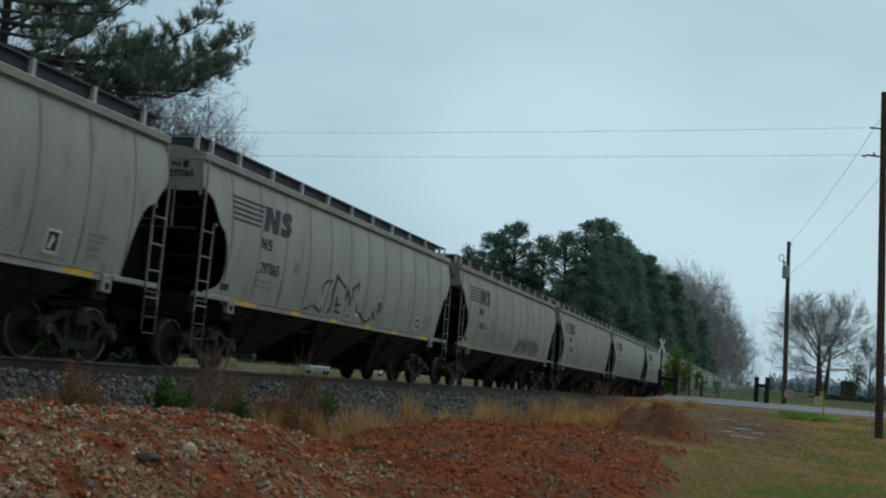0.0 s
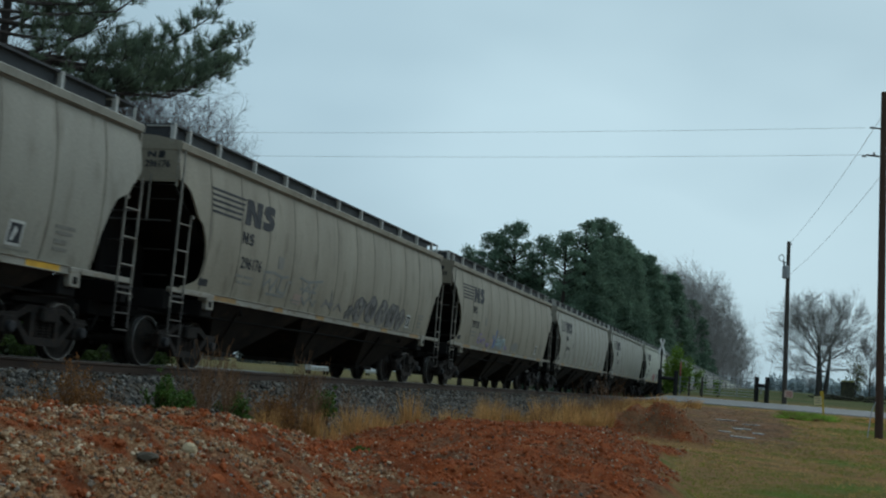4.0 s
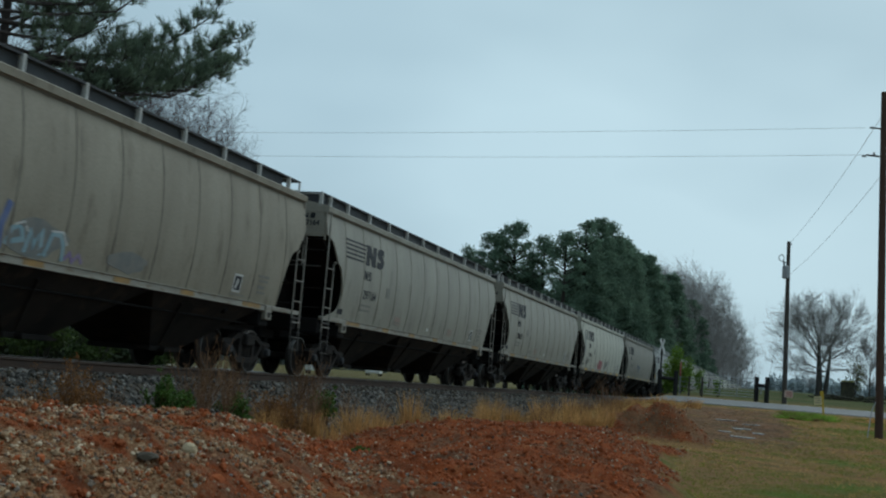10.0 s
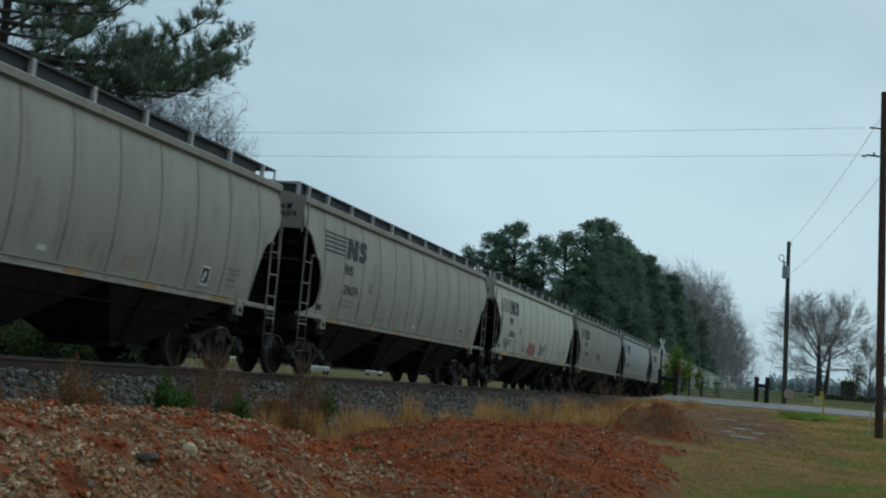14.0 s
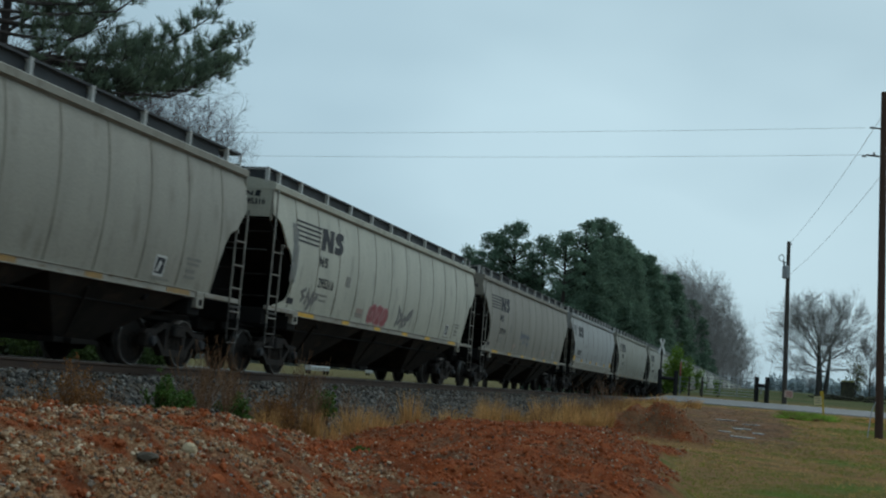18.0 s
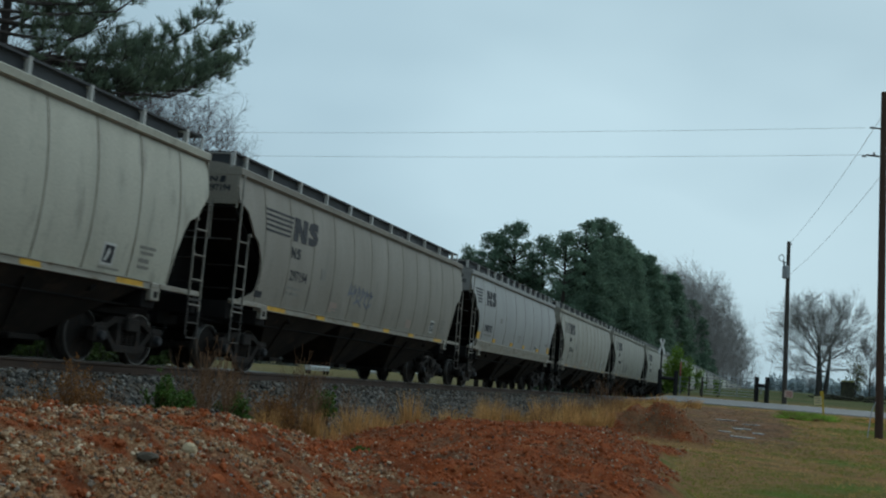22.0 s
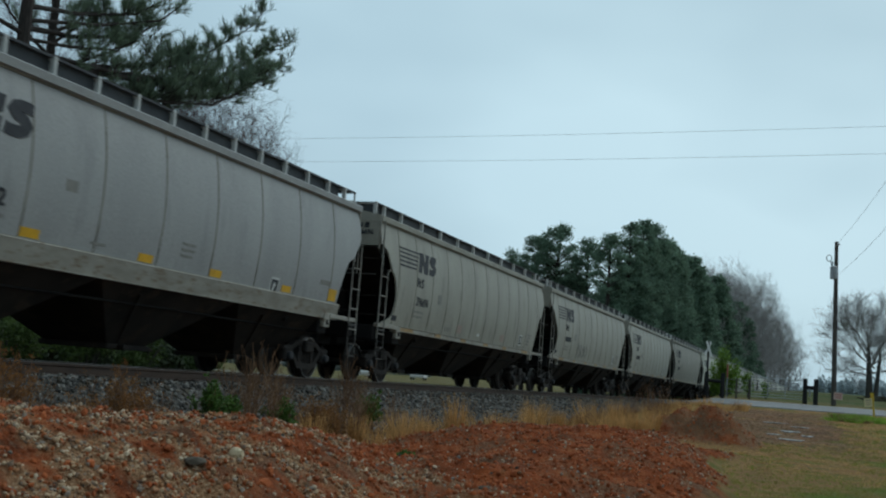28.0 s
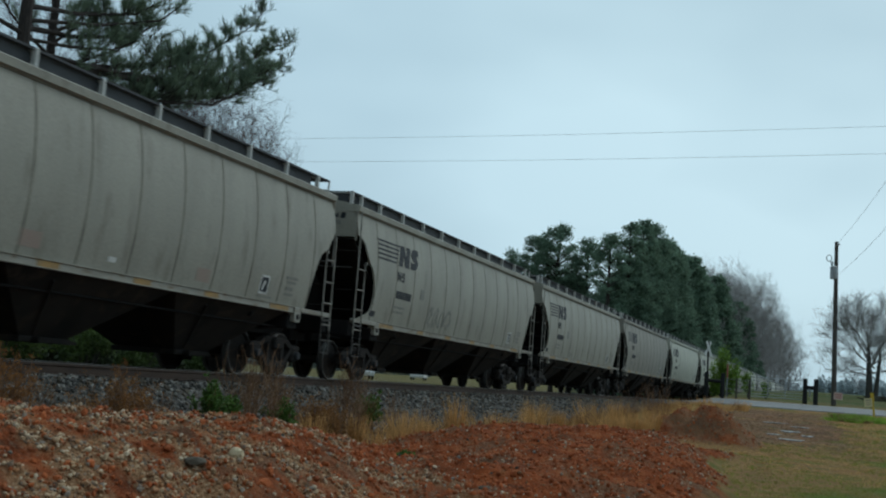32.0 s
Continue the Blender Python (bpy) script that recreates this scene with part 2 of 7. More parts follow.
M_WIRE = mat("wire", (0.30, 0.31, 0.32), (0.34, 0.35, 0.36), 1, 0.6, bump=0.0)
M_BRICK = mat("mossy_weathered_brick", (0.085, 0.085, 0.05), (0.05, 0.045, 0.035), 4, 0.9, bump=0.5)
M_RED = mat("graffiti_red", (0.32, 0.075, 0.085), (0.38, 0.13, 0.135), 5, 0.6, bump=0.0)
M_BLUE = mat("graffiti_blue", (0.10, 0.15, 0.34), (0.17, 0.22, 0.40), 5, 0.6, bump=0.0)
M_CYAN = mat("graffiti_cyan", (0.25, 0.42, 0.50), (0.33, 0.45, 0.50), 5, 0.6, bump=0.0)
M_VIOLET = mat("graffiti_violet", (0.24, 0.17, 0.36), (0.30, 0.24, 0.38), 5, 0.6, bump=0.0)
M_SLATE = mat("graffiti_slate", (0.14, 0.137, 0.14), (0.23, 0.222, 0.21), 5, 0.6, bump=0.0)
M_CARWHITE = mat("white_car_paint", (0.78, 0.78, 0.77), (0.72, 0.72, 0.71), 1, 0.3, bump=0.0)
M_GLASS = mat("dark_glass", (0.02, 0.022, 0.025), (0.02, 0.022, 0.025), 1, 0.1, bump=0.0, spec=0.5)
M_TYRE = mat("tyre_rubber", (0.02, 0.02, 0.02), (0.03, 0.03, 0.03), 6, 0.85, bump=0.1)
# leaf colour greyed so that the hedgerow looks hazed by distance
M_HEDGE_HAZE = mat("far_hedgerow", (0.20, 0.235, 0.225), (0.16, 0.19, 0.185), 0.08, 0.95, bump=0.0, thin=0.3)
# pale blue-grey base colour stands in for distance haze over the woods
M_FAR_HAZE = mat("far_woods", (0.50, 0.57, 0.60), (0.45, 0.52, 0.55), 0.08, 0.95, bump=0.0, thin=0.4)
# ---- mesh helpers ----
rnd = random.Random(7)


class Shape:
    """Gathers vertices and faces for one mesh."""

    def __init__(self):
        self.v, self.f = [], []

    def add(self, verts, faces):
        o = len(self.v)
        self.v += [tuple(p) for p in verts]
        self.f += [tuple(i + o for i in q) for q in faces]
        return self

    def box(self, x0, x1, y0, y1, z0, z1, bevel=0.0):
        if bevel <= 0:
            return self.add([(x, y, z) for z in (z0, z1) for y in (y0, y1) for x in (x0, x1)],
                            [(0, 2, 3, 1), (4, 5, 7, 6), (0, 1, 5, 4), (2, 6, 7, 3), (0, 4, 6, 2), (1, 3, 7, 5)])
        b = bevel
        o = len(self.v)
        bm = bmesh.new()
        m = Matrix.Translation(((x0 + x1) / 2, (y0 + y1) / 2, (z0 + z1) / 2)) @ Matrix.Diagonal((x1 - x0, y1 - y0, z1 - z0, 1))
        bmesh.ops.create_cube(bm, size=1, matrix=m)
        bmesh.ops.bevel(bm, geom=list(bm.edges), offset=b, segments=1, affect="EDGES")
        bm.verts.index_update()
        self.v += [tuple(p.co) for p in bm.verts]
        self.f += [tuple(p.index + o for p in q.verts) for q in bm.faces]
        bm.free()
        return self

    def tube(self, points, radii, n=6, cap=True):
        """A tapered tube along points."""
        pts = [Vector(p) for p in points]
        if not hasattr(radii, "__len__"):
            radii = [radii] * len(pts)
        o, rings = len(self.v), len(pts)
        side = None
        for i, p in enumerate(pts):
            way = (pts[min(i + 1, rings - 1)] - pts[max(i - 1, 0)])
            way = way.normalized() if way.length > 1e-9 else Vector((0, 0, 1))
            if side is None or abs(side.dot(way)) > 0.95:
                side = way.orthogonal().normalized()
            side = (side - way * side.dot(way)).normalized()
            up = way.cross(side)
            for k in range(n):
                a = math.tau * k / n
                self.v.append(tuple(p + (side * math.cos(a) + up * math.sin(a)) * radii[i]))
        for i in range(rings - 1):
            for k in range(n):
                a, b = o + i * n + k, o + i * n + (k + 1) % n
                self.f.append((a, b, b + n, a + n))
        if cap:
            self.f.append(tuple(o + k for k in reversed(range(n))))
            self.f.append(tuple(o + (rings - 1) * n + k for k in range(n)))
        return self

    def sweep(self, profile, x0, x1):
        """A closed (y, z) profile swept along x."""
        n = len(profile)
        o = len(self.v)
        self.v += [(x0, y, z) for y, z in profile] + [(x1, y, z) for y, z in profile]
        self.f += [(o + k, o + (k + 1) % n, o + n + (k + 1) % n, o + n + k) for k in range(n)]
        self.f += [tuple(o + k for k in reversed(range(n))), tuple(o + n + k for k in range(n))]
        return self

    def prism(self, outline, y0, y1):
        """A closed (x, z) outline swept along y."""
        n = len(outline)
        o = len(self.v)
        self.v += [(x, y0, z) for x, z in outline] + [(x, y1, z) for x, z in outline]
        self.f += [(o + k, o + (k + 1) % n, o + n + (k + 1) % n, o + n + k) for k in range(n)]
        self.f += [tuple(o + k for k in reversed(range(n))), tuple(o + n + k for k in range(n))]
        return self

    def turn(self, outline, centre, axis="y", n=20, caps=True):
        """An outline of (radius, along) turned round an axis through centre."""
        o = len(self.v)
        c = Vector(centre)
        for r, a in outline:
            for k in range(n):
                t = math.tau * k / n
                p = {"y": (r * math.cos(t), a, r * math.sin(t)), "z": (r * math.cos(t), r * math.sin(t), a), "x": (a, r * math.cos(t), r * math.sin(t))}[axis]
                self.v.append(tuple(c + Vector(p)))
        m = len(outline)
        for i in range(m - 1):
            for k in range(n):
                a, b = o + i * n + k, o + i * n + (k + 1) % n
                self.f.append((a, b, b + n, a + n))
        if caps and outline[0][0] > 1e-6:
            self.f.append(tuple(o + k for k in range(n)))
        if caps and outline[-1][0] > 1e-6:
            self.f.append(tuple(o + (m - 1) * n + k for k in range(n)))
        return self

    def mesh(self, name, material, smooth=False):
        me = bpy.data.meshes.new(name)
        me.from_pydata(self.v, [], self.f)
        me.materials.append(material)
        bm = bmesh.new()
        bm.from_mesh(me)
        bmesh.ops.recalc_face_normals(bm, faces=bm.faces)
        bm.to_mesh(me)
        bm.free()
        if smooth:
            me.polygons.foreach_set("use_smooth", [True] * len(me.polygons))
            me.set_sharp_from_angle(angle=radians(35))
        me.update()
        return me

    def raw(self, name, material):
        """For large loose meshes: no clean-up of normals."""
        me = bpy.data.meshes.new(name)
        me.from_pydata(self.v, [], self.f)
        me.materials.append(material)
        me.update()
        return me


def part(name, shape, material, parent, label="", smooth=False, at=None):
    me = shape if isinstance(shape, bpy.types.Mesh) else shape.mesh(name, material, smooth)
    ob = new(name, me)
    ob.parent = parent
    if at is not None:
        ob.location = at
    if label:
        tagged(ob, label)
    return ob


def root(name, m, label, category, group=""):
    ob = new(name)
    ob.empty_display_size = 0.2
    ob.matrix_basis = m
    return tagged(ob, label, category, group)


def lerp(x, table):
    for (a, p), (b, q) in zip(table, table[1:]):
        if x <= b:
            return p + (q - p) * max(0.0, (x - a)) / (b - a)
    return table[-1][1]


def smooth01(x):
    x = min(1.0, max(0.0, x))
    return x * x * (3 - 2 * x)
# ---- the ground: one sheet to the horizon ----
RISE = [(-400, -1.3), (22, -1.3), (34, -1.0), (46, -0.68), (66, -0.14), (70, -0.02), (77, 0.30), (80, 0.47), (130, 1.6), (300, 4.0), (3000, 9.0)]
BACK = [(-3000, 9.0), (-200, -0.6), (60, -0.45), (120, -0.35), (300, 0.2), (3000, 6.0)]


def bump_at(x, y, cx, cy, rx, ry, h, turn=0.0, power=1.0):
    a = radians(turn)
    u, v = x - cx, y - cy
    p, q = (u * math.cos(a) + v * math.sin(a)) / rx, (-u * math.sin(a) + v * math.cos(a)) / ry
    return h * math.exp(-((p * p + q * q) ** power))


def heaps(x, y):
    """The spoil heaps of gravel and red clay on the near side."""
    z = bump_at(x, y, 8.72, -5.15, 5.94, 2.25, 0.93, -6.6, 2.0)
    # the clay heap ends along a straight edge towards the field
    edge = smooth01((y + 11.5 - 0.20 * (x - 18)) / 2.0)
    z += bump_at(x, y, 21.35, -7.77, 5.25, 3.2, 0.76, -19, 1.7) * edge
    z += bump_at(x, y, 15.4, -9.0, 3.3, 1.9, 0.46, -15, 1.7) * edge
    z += bump_at(x, y, 26.4, -9.45, 1.9, 0.55, 0.27, -12)
    z += bump_at(x, y, 33.4, -9.05, 1.0, 0.75, 0.80, 0, 1.2)
    z += bump_at(x, y, 33.6, -8.15, 1.2, 0.65, 0.60, 0, 1.1)
    z += bump_at(x, y, 33.8, -7.35, 1.3, 0.7, 0.46, 0, 1.2)
    z += bump_at(x, y, 34.0, -6.6, 1.2, 0.7, 0.30, 0, 1.2)
    z += bump_at(x, y, 31.0, -7.6, 1.4, 0.8, 0.12, 0)
    if x > 28 and z > 0.05:
        z += min(1.0, z / 0.3) * 0.13 * noise.noise((x * 2.6, y * 2.6, 6.0))
    return z


def lumps(x, y):
    n = noise.noise((x * 0.9, y * 0.9, 1.7)) * 0.5 + noise.noise((x * 2.3, y * 2.3, 4.1)) * 0.3 + noise.noise((x * 5.5, y * 5.5, 9.2)) * 0.14
    return n


def land(x, y):
    near = lerp(x, RISE)
    far = lerp(x, BACK) + 0.004 * max(0.0, y - 4)
    side = smooth01((y + 3.0) / 6.0)
    base = near * (1 - side) + far * side
    under = lerp(abs(y), [(0, -0.36), (1.9, -0.44), (3.3, -1.05), (4.4, -1.5)])
    w = smooth01((4.2 - abs(y)) / 0.9)
    z = base * (1 - w) + min(base, under) * w
    if y < -3.0 and x < 60:
        hp = heaps(x, y)
        amount = min(1.0, hp / 0.3)
        z += hp + lumps(x, y) * (0.035 + 0.17 * amount) + (noise.noise((x * 9.5, y * 9.5, 2.2)) * 0.045 + noise.noise((x * 4.2, y * 4.2, 5.2)) * 0.06) * amount
    elif abs(y) > 2.2:
        z += lumps(x, y) * 0.03
    return z


def surface(x, y):
    """The ground or the ballast, whichever is on top."""
    return max(land(x, y), lerp(abs(y), [(0, -0.24), (1.15, -0.235), (1.3, -0.19), (1.7, -0.22), (2.0, -0.36), (3.4, -0.98), (3.9, -1.5), (9, -9)]))


def grow(a, step, ratio, end):
    out = [a]
    while out[-1] < end:
        out.append(out[-1] + step)
        step *= ratio
    return out


def axis(low, high, step, reach):
    mid = [low + i * step for i in range(int((high - low) / step) + 1)]
    up = grow(mid[-1], step, 1.16, reach)[1:]
    down = [2 * low - v for v in grow(low, step, 1.16, low + reach)[1:]]
    return sorted(down) + mid + up


def ground_material():
    m = bpy.data.materials.new("ground_soil_and_grass")
    m.use_nodes = True
    n, l = m.node_tree.nodes, m.node_tree.links
    b = n["Principled BSDF"]
    b.inputs["Roughness"].default_value = 0.95
    b.inputs["Specular IOR Level"].default_value = 0.1
    co = n.new("ShaderNodeTexCoord")

    def tex(scale, detail=6, rough=0.6):
        t = n.new("ShaderNodeTexNoise")
        t.inputs["Scale"].default_value, t.inputs["Detail"].default_value, t.inputs["Roughness"].default_value = scale, detail, rough
        l.new(co.outputs["Object"], t.inputs["Vector"])
        return t.outputs["Fac"]

    def ramp(fac, stops):
        r = n.new("ShaderNodeValToRGB")
        while len(r.color_ramp.elements) < len(stops):
            r.color_ramp.elements.new(0.5)
        for e, (p, c) in zip(r.color_ramp.elements, stops):
            e.position, e.color = p, (*c, 1) if hasattr(c, "__len__") else (c, c, c, 1)
        l.new(fac, r.inputs[0])
        return r.outputs[0]

    def mix(fac, a, c):
        x = n.new("ShaderNodeMix")
        x.data_type = "RGBA"
        l.new(fac, x.inputs[0])
        l.new(a, x.inputs[6])
        l.new(c, x.inputs[7])
        return x.outputs[2]

    zone = n.new("ShaderNodeVertexColor")
    zone.layer_name = "zone"
    sep = n.new("ShaderNodeSeparateColor")
    l.new(zone.outputs["Color"], sep.inputs[0])
    grass = ramp(tex(0.35, 8), [(0.36, (0.125, 0.19, 0.030)), (0.44, (0.20, 0.165, 0.045)), (0.52, (0.36, 0.20, 0.085)), (0.60, (0.27, 0.15, 0.065)), (0.70, (0.145, 0.19, 0.034))])
    grass = mix(ramp(tex(9, 6), [(0.45, 0.0), (0.75, 0.6)]), grass, ramp(tex(30), [(0.3, (0.03, 0.04, 0.015)), (0.7, (0.17, 0.14, 0.06))]))
    clay = ramp(tex(1.8, 10, 0.7), [(0.33, (0.10, 0.034, 0.016)), (0.46, (0.27, 0.064, 0.020)), (0.56, (0.39, 0.094, 0.028)), (0.70, (0.35, 0.14, 0.06))])
    clay = mix(ramp(tex(0.8, 7, 0.65), [(0.50, 0.0), (0.60, 0.75)]), clay, ramp(tex(14, 6), [(0.35, (0.10, 0.052, 0.030)), (0.65, (0.28, 0.155, 0.09))]))
    clay = mix(ramp(tex(22, 4), [(0.55, 0.0), (0.72, 0.7)]), clay, ramp(tex(40), [(0.35, (0.16, 0.08, 0.045)), (0.65, (0.40, 0.30, 0.21))]))
    gravel = ramp(tex(24, 5, 0.7), [(0.35, (0.14, 0.062, 0.030)), (0.5, (0.36, 0.19, 0.095)), (0.66, (0.54, 0.34, 0.205))])
    gravel = mix(ramp(tex(2.2, 8), [(0.56, 0.0), (0.66, 0.8)]), gravel, clay)
    dirt = ramp(tex(0.7, 10, 0.72), [(0.36, (0.09, 0.050, 0.032)), (0.45, (0.18, 0.092, 0.052)), (0.51, (0.28, 0.128, 0.064)), (0.57, (0.20, 0.115, 0.062)), (0.64, (0.30, 0.20, 0.13))])
    dirt = mix(ramp(tex(11, 6), [(0.45, 0.0), (0.7, 0.7)]), dirt, ramp(tex(30), [(0.35, (0.09, 0.055, 0.035)), (0.65, (0.34, 0.22, 0.13))]))
    green = ramp(tex(0.12, 8), [(0.35, (0.060, 0.095, 0.028)), (0.52, (0.098, 0.105, 0.040)), (0.68, (0.14, 0.11, 0.05))])
    grass = mix(zone.outputs["Alpha"], grass, green)
    colour = mix(sep.outputs[0], grass, clay)
    colour = mix(sep.outputs[1], colour, gravel)
    colour = mix(sep.outputs[2], colour, dirt)
    l.new(colour, b.inputs["Base Color"])
    bp = n.new("ShaderNodeBump")
    bp.inputs["Strength"].default_value, bp.inputs["Distance"].default_value = 0.9, 0.09
    l.new(tex(26, 6, 0.7), bp.inputs["Height"])
    l.new(bp.outputs[0], b.inputs["Normal"])
    return m


def zone_at(x, y):
    """How much of each surface lies here: clay, gravel, bare dirt."""
    if y > -2.6:
        return (0.0, 0.0, 0.15 if y > 0 else 0.6)
    w = noise.noise((x * 0.5, y * 0.5, 3.3)) * 0.5 + noise.noise((x * 1.6, y * 1.6, 7.3)) * 0.35
    v = noise.noise((x * 2.9, y * 2.9, 5.3)) * 0.6 + noise.noise((x * 0.8, y * 0.8, 8.3)) * 0.5
    hp = heaps(x, y) if x < 60 else 0.0
    clay = smooth01((hp - (0.14 if x < 28 else 0.07) + 0.16 * w) / 0.12)
    red = noise.noise((x * 2.1, y * 2.1, 15.3)) + 0.6 * noise.noise((x * 4.6, y * 4.6, 11.3)) + 0.06 * max(0.0, x - 8)
    gravel = smooth01((14.6 + 0.9 * (y + 5.5) - x + 1.4 * w) / 2.0 + 0.5) * clay * smooth01((0.30 - red) / 0.22)
    gravel = max(gravel, clay * smooth01((y + 7.0 + 1.2 * w) / 1.0) * 0.7 * smooth01((0.25 - red) / 0.3))
    gravel = max(gravel, 0.5 * smooth01((y + 4.9 + w) / 0.8) * smooth01((34 - x) / 6))
    if x > 29:
        gravel = max(gravel, clay * smooth01(0.35 + 1.2 * v) * 0.6)
    path = smooth01((x - 33 + w * 3) / 5) * smooth01((68.5 - x) / 3) * smooth01((y + 13.2 - 0.02 * (x - 40) + w * 1.5) / 1.6)
    path *= smooth01((-6.3 - y + w * 2 + 0.06 * (x - 40)) / 1.5)
    bare = max(0.0, min(1.0, path * (0.95 + w), 1.0 - clay))
    if 18 < x < 40:
        bare = max(bare, (1 - clay) * smooth01((y + 11.0 - 0.17 * (x - 18) + 0.9 * w) / 0.9) * smooth01((x - 19) / 3) * smooth01((-4.2 - y) / 1.0) * min(1.0, 0.85 + 0.5 * v))
    if x > 28:
        bare = max(bare, clay * smooth01((x - 28) / 3) * smooth01(0.62 + 1.5 * v) * 0.85)
    return (clay, gravel, bare)


xs = axis(4.0, 40.0, 0.11, 3000)
ys = axis(-13.0, -2.4, 0.11, 3000)
gv, gf, zc = [], [], []
for yy in ys:
    for xx in xs:
        gv.append((xx, yy, land(xx, yy)))
        zc.append((*zone_at(xx, yy), smooth01((xx - 74) / 12) if yy < -2.6 else 0.8))
nx = len(xs)
gf = [(j * nx + i, j * nx + i + 1, (j + 1) * nx + i + 1, (j + 1) * nx + i) for j in range(len(ys) - 1) for i in range(nx - 1)]
gm = bpy.data.meshes.new("ground")
gm.from_pydata(gv, [], gf)
layer = gm.color_attributes.new("zone", "FLOAT_COLOR", "POINT")
layer.data.foreach_set("color", [c for z in zc for c in z])
gm.materials.append(ground_material())
gm.polygons.foreach_set("use_smooth", [True] * len(gm.polygons))
gm.update()
tagged(new("ground", gm), "uneven ground of red clay, gravel heaps and patchy grass", "ground", kind="structure")
# ---- the railway track ----
TRACK0, TRACK1 = -40.0, 420.0
bed = Shape()
prof = [(-3.6, -1.15), (-2.0, -0.40), (-1.65, -0.27), (1.65, -0.27), (2.0, -0.40), (3.6, -1.15)]
step_x = [TRACK0 + i * 0.5 for i in range(int((130 - TRACK0) / 0.5))] + [130 + i * 10 for i in range(30)]
across = [-3.9, -3.5, -3.0, -2.6, -2.2, -1.9, -1.6, -1.3, -0.6, 0, 0.6, 1.3, 1.6, 1.9, 2.4, 3.0, 3.9]
for xx in step_x:
    for yy in across:
        zz = lerp(abs(yy), [(0, -0.24), (1.15, -0.235), (1.3, -0.19), (1.7, -0.22), (2.0, -0.36), (3.4, -0.98), (3.9, -1.5)])
        bed.v.append((xx, yy, zz + noise.noise((xx * 1.3, yy * 1.3, 2)) * 0.05 + noise.noise((xx * 5, yy * 5, 2)) * 0.03))
for i in range(len(step_x) - 1):
    for j in range(len(across) - 1):
        k = i * len(across) + j
        bed.f.append((k, k + len(across), k + len(across) + 1, k + 1))
M_BED = mat("ballast_bed", (0.10, 0.094, 0.085), (0.035, 0.033, 0.03), 9, 0.9, bump=1.0, grain=35, third=(0.14, 0.10, 0.065))
bed_ob = tagged(new("ballast", bed.mesh("ballast", M_BED, True)), "grey crushed stone ballast bed under the railway track", "ballast", kind="structure")

rail_prof = [(-0.035, 0.0), (0.035, 0.0), (0.036, -0.035), (0.012, -0.05), (0.012, -0.145), (0.07, -0.16), (0.07, -0.17), (-0.07, -0.17), (-0.07, -0.16), (-0.012, -0.145), (-0.012, -0.05), (-0.036, -0.035)]
for yy in (-0.753, 0.753):
    r = root("rail", Matrix.Translation((0, yy, 0)), "rust-brown steel rail on wooden ties", "rail", "rails of the track")
    part("rail_web", Shape().sweep([(a, b - 0.006) for a, b in rail_prof], TRACK0, TRACK1), M_RAIL, r)
    part("rail_running_surface", Shape().sweep([(-0.024, -0.0065), (0.024, -0.0065), (0.024, 0.0), (-0.024, 0.0)], TRACK0, TRACK1), M_HEAD, r, "polished steel running surface")
tie = Shape().box(-0.115, 0.115, -1.3, 1.3, -0.36, -0.185, 0.012).mesh("tie", M_TIE)
for i in range(190):
    t = new("tie", tie)
    t.location = (-4 + i * 0.53, rnd.uniform(-0.04, 0.04), rnd.uniform(-0.012, 0.008))
    t.rotation_euler = (0, 0, rnd.uniform(-0.02, 0.02))
    t.parent = bed_ob
plate = Shape().box(-0.09, 0.09, -0.17, 0.17, -0.186, -0.168, 0.004).box(-0.03, 0.03, -0.10, -0.07, -0.168, -0.15).mesh("tie_plate", M_RAIL)
for i in range(120):
    t = new("tie_plate", plate)
    t.location = (-4 + i * 0.53, -0.753, 0)
    t.parent = bed_ob
# ---- the train: covered hopper cars ----
BODY, PITCH = 16.40, 17.70     # length over the eaves, and from car to car


def flank(z):
    """Half width of the curved side at height z."""
    return 1.605 - 0.165 * ((z - 2.6) / 1.3) ** 2


# how far the side is cut back at each height, at the front and at the rear end
NOTCH = [(1.42, 0.50), (1.48, 0.58), (1.55, 0.94), (1.69, 1.12), (2.03, 1.16), (2.35, 1.08), (2.65, 0.90), (2.75, 0.68), (2.93, 0.57), (3.17, 0.39), (3.28, 0.16), (3.31, 0.0), (3.92, 0.0)]
NOTCH_REAR = [(1.42, 1.02), (1.62, 1.02), (2.0, 0.98), (2.4, 0.83), (2.65, 0.66), (2.76, 0.37), (2.88, 0.30), (3.05, 0.14), (3.20, 0.02), (3.28, 0.0), (3.92, 0.0)]


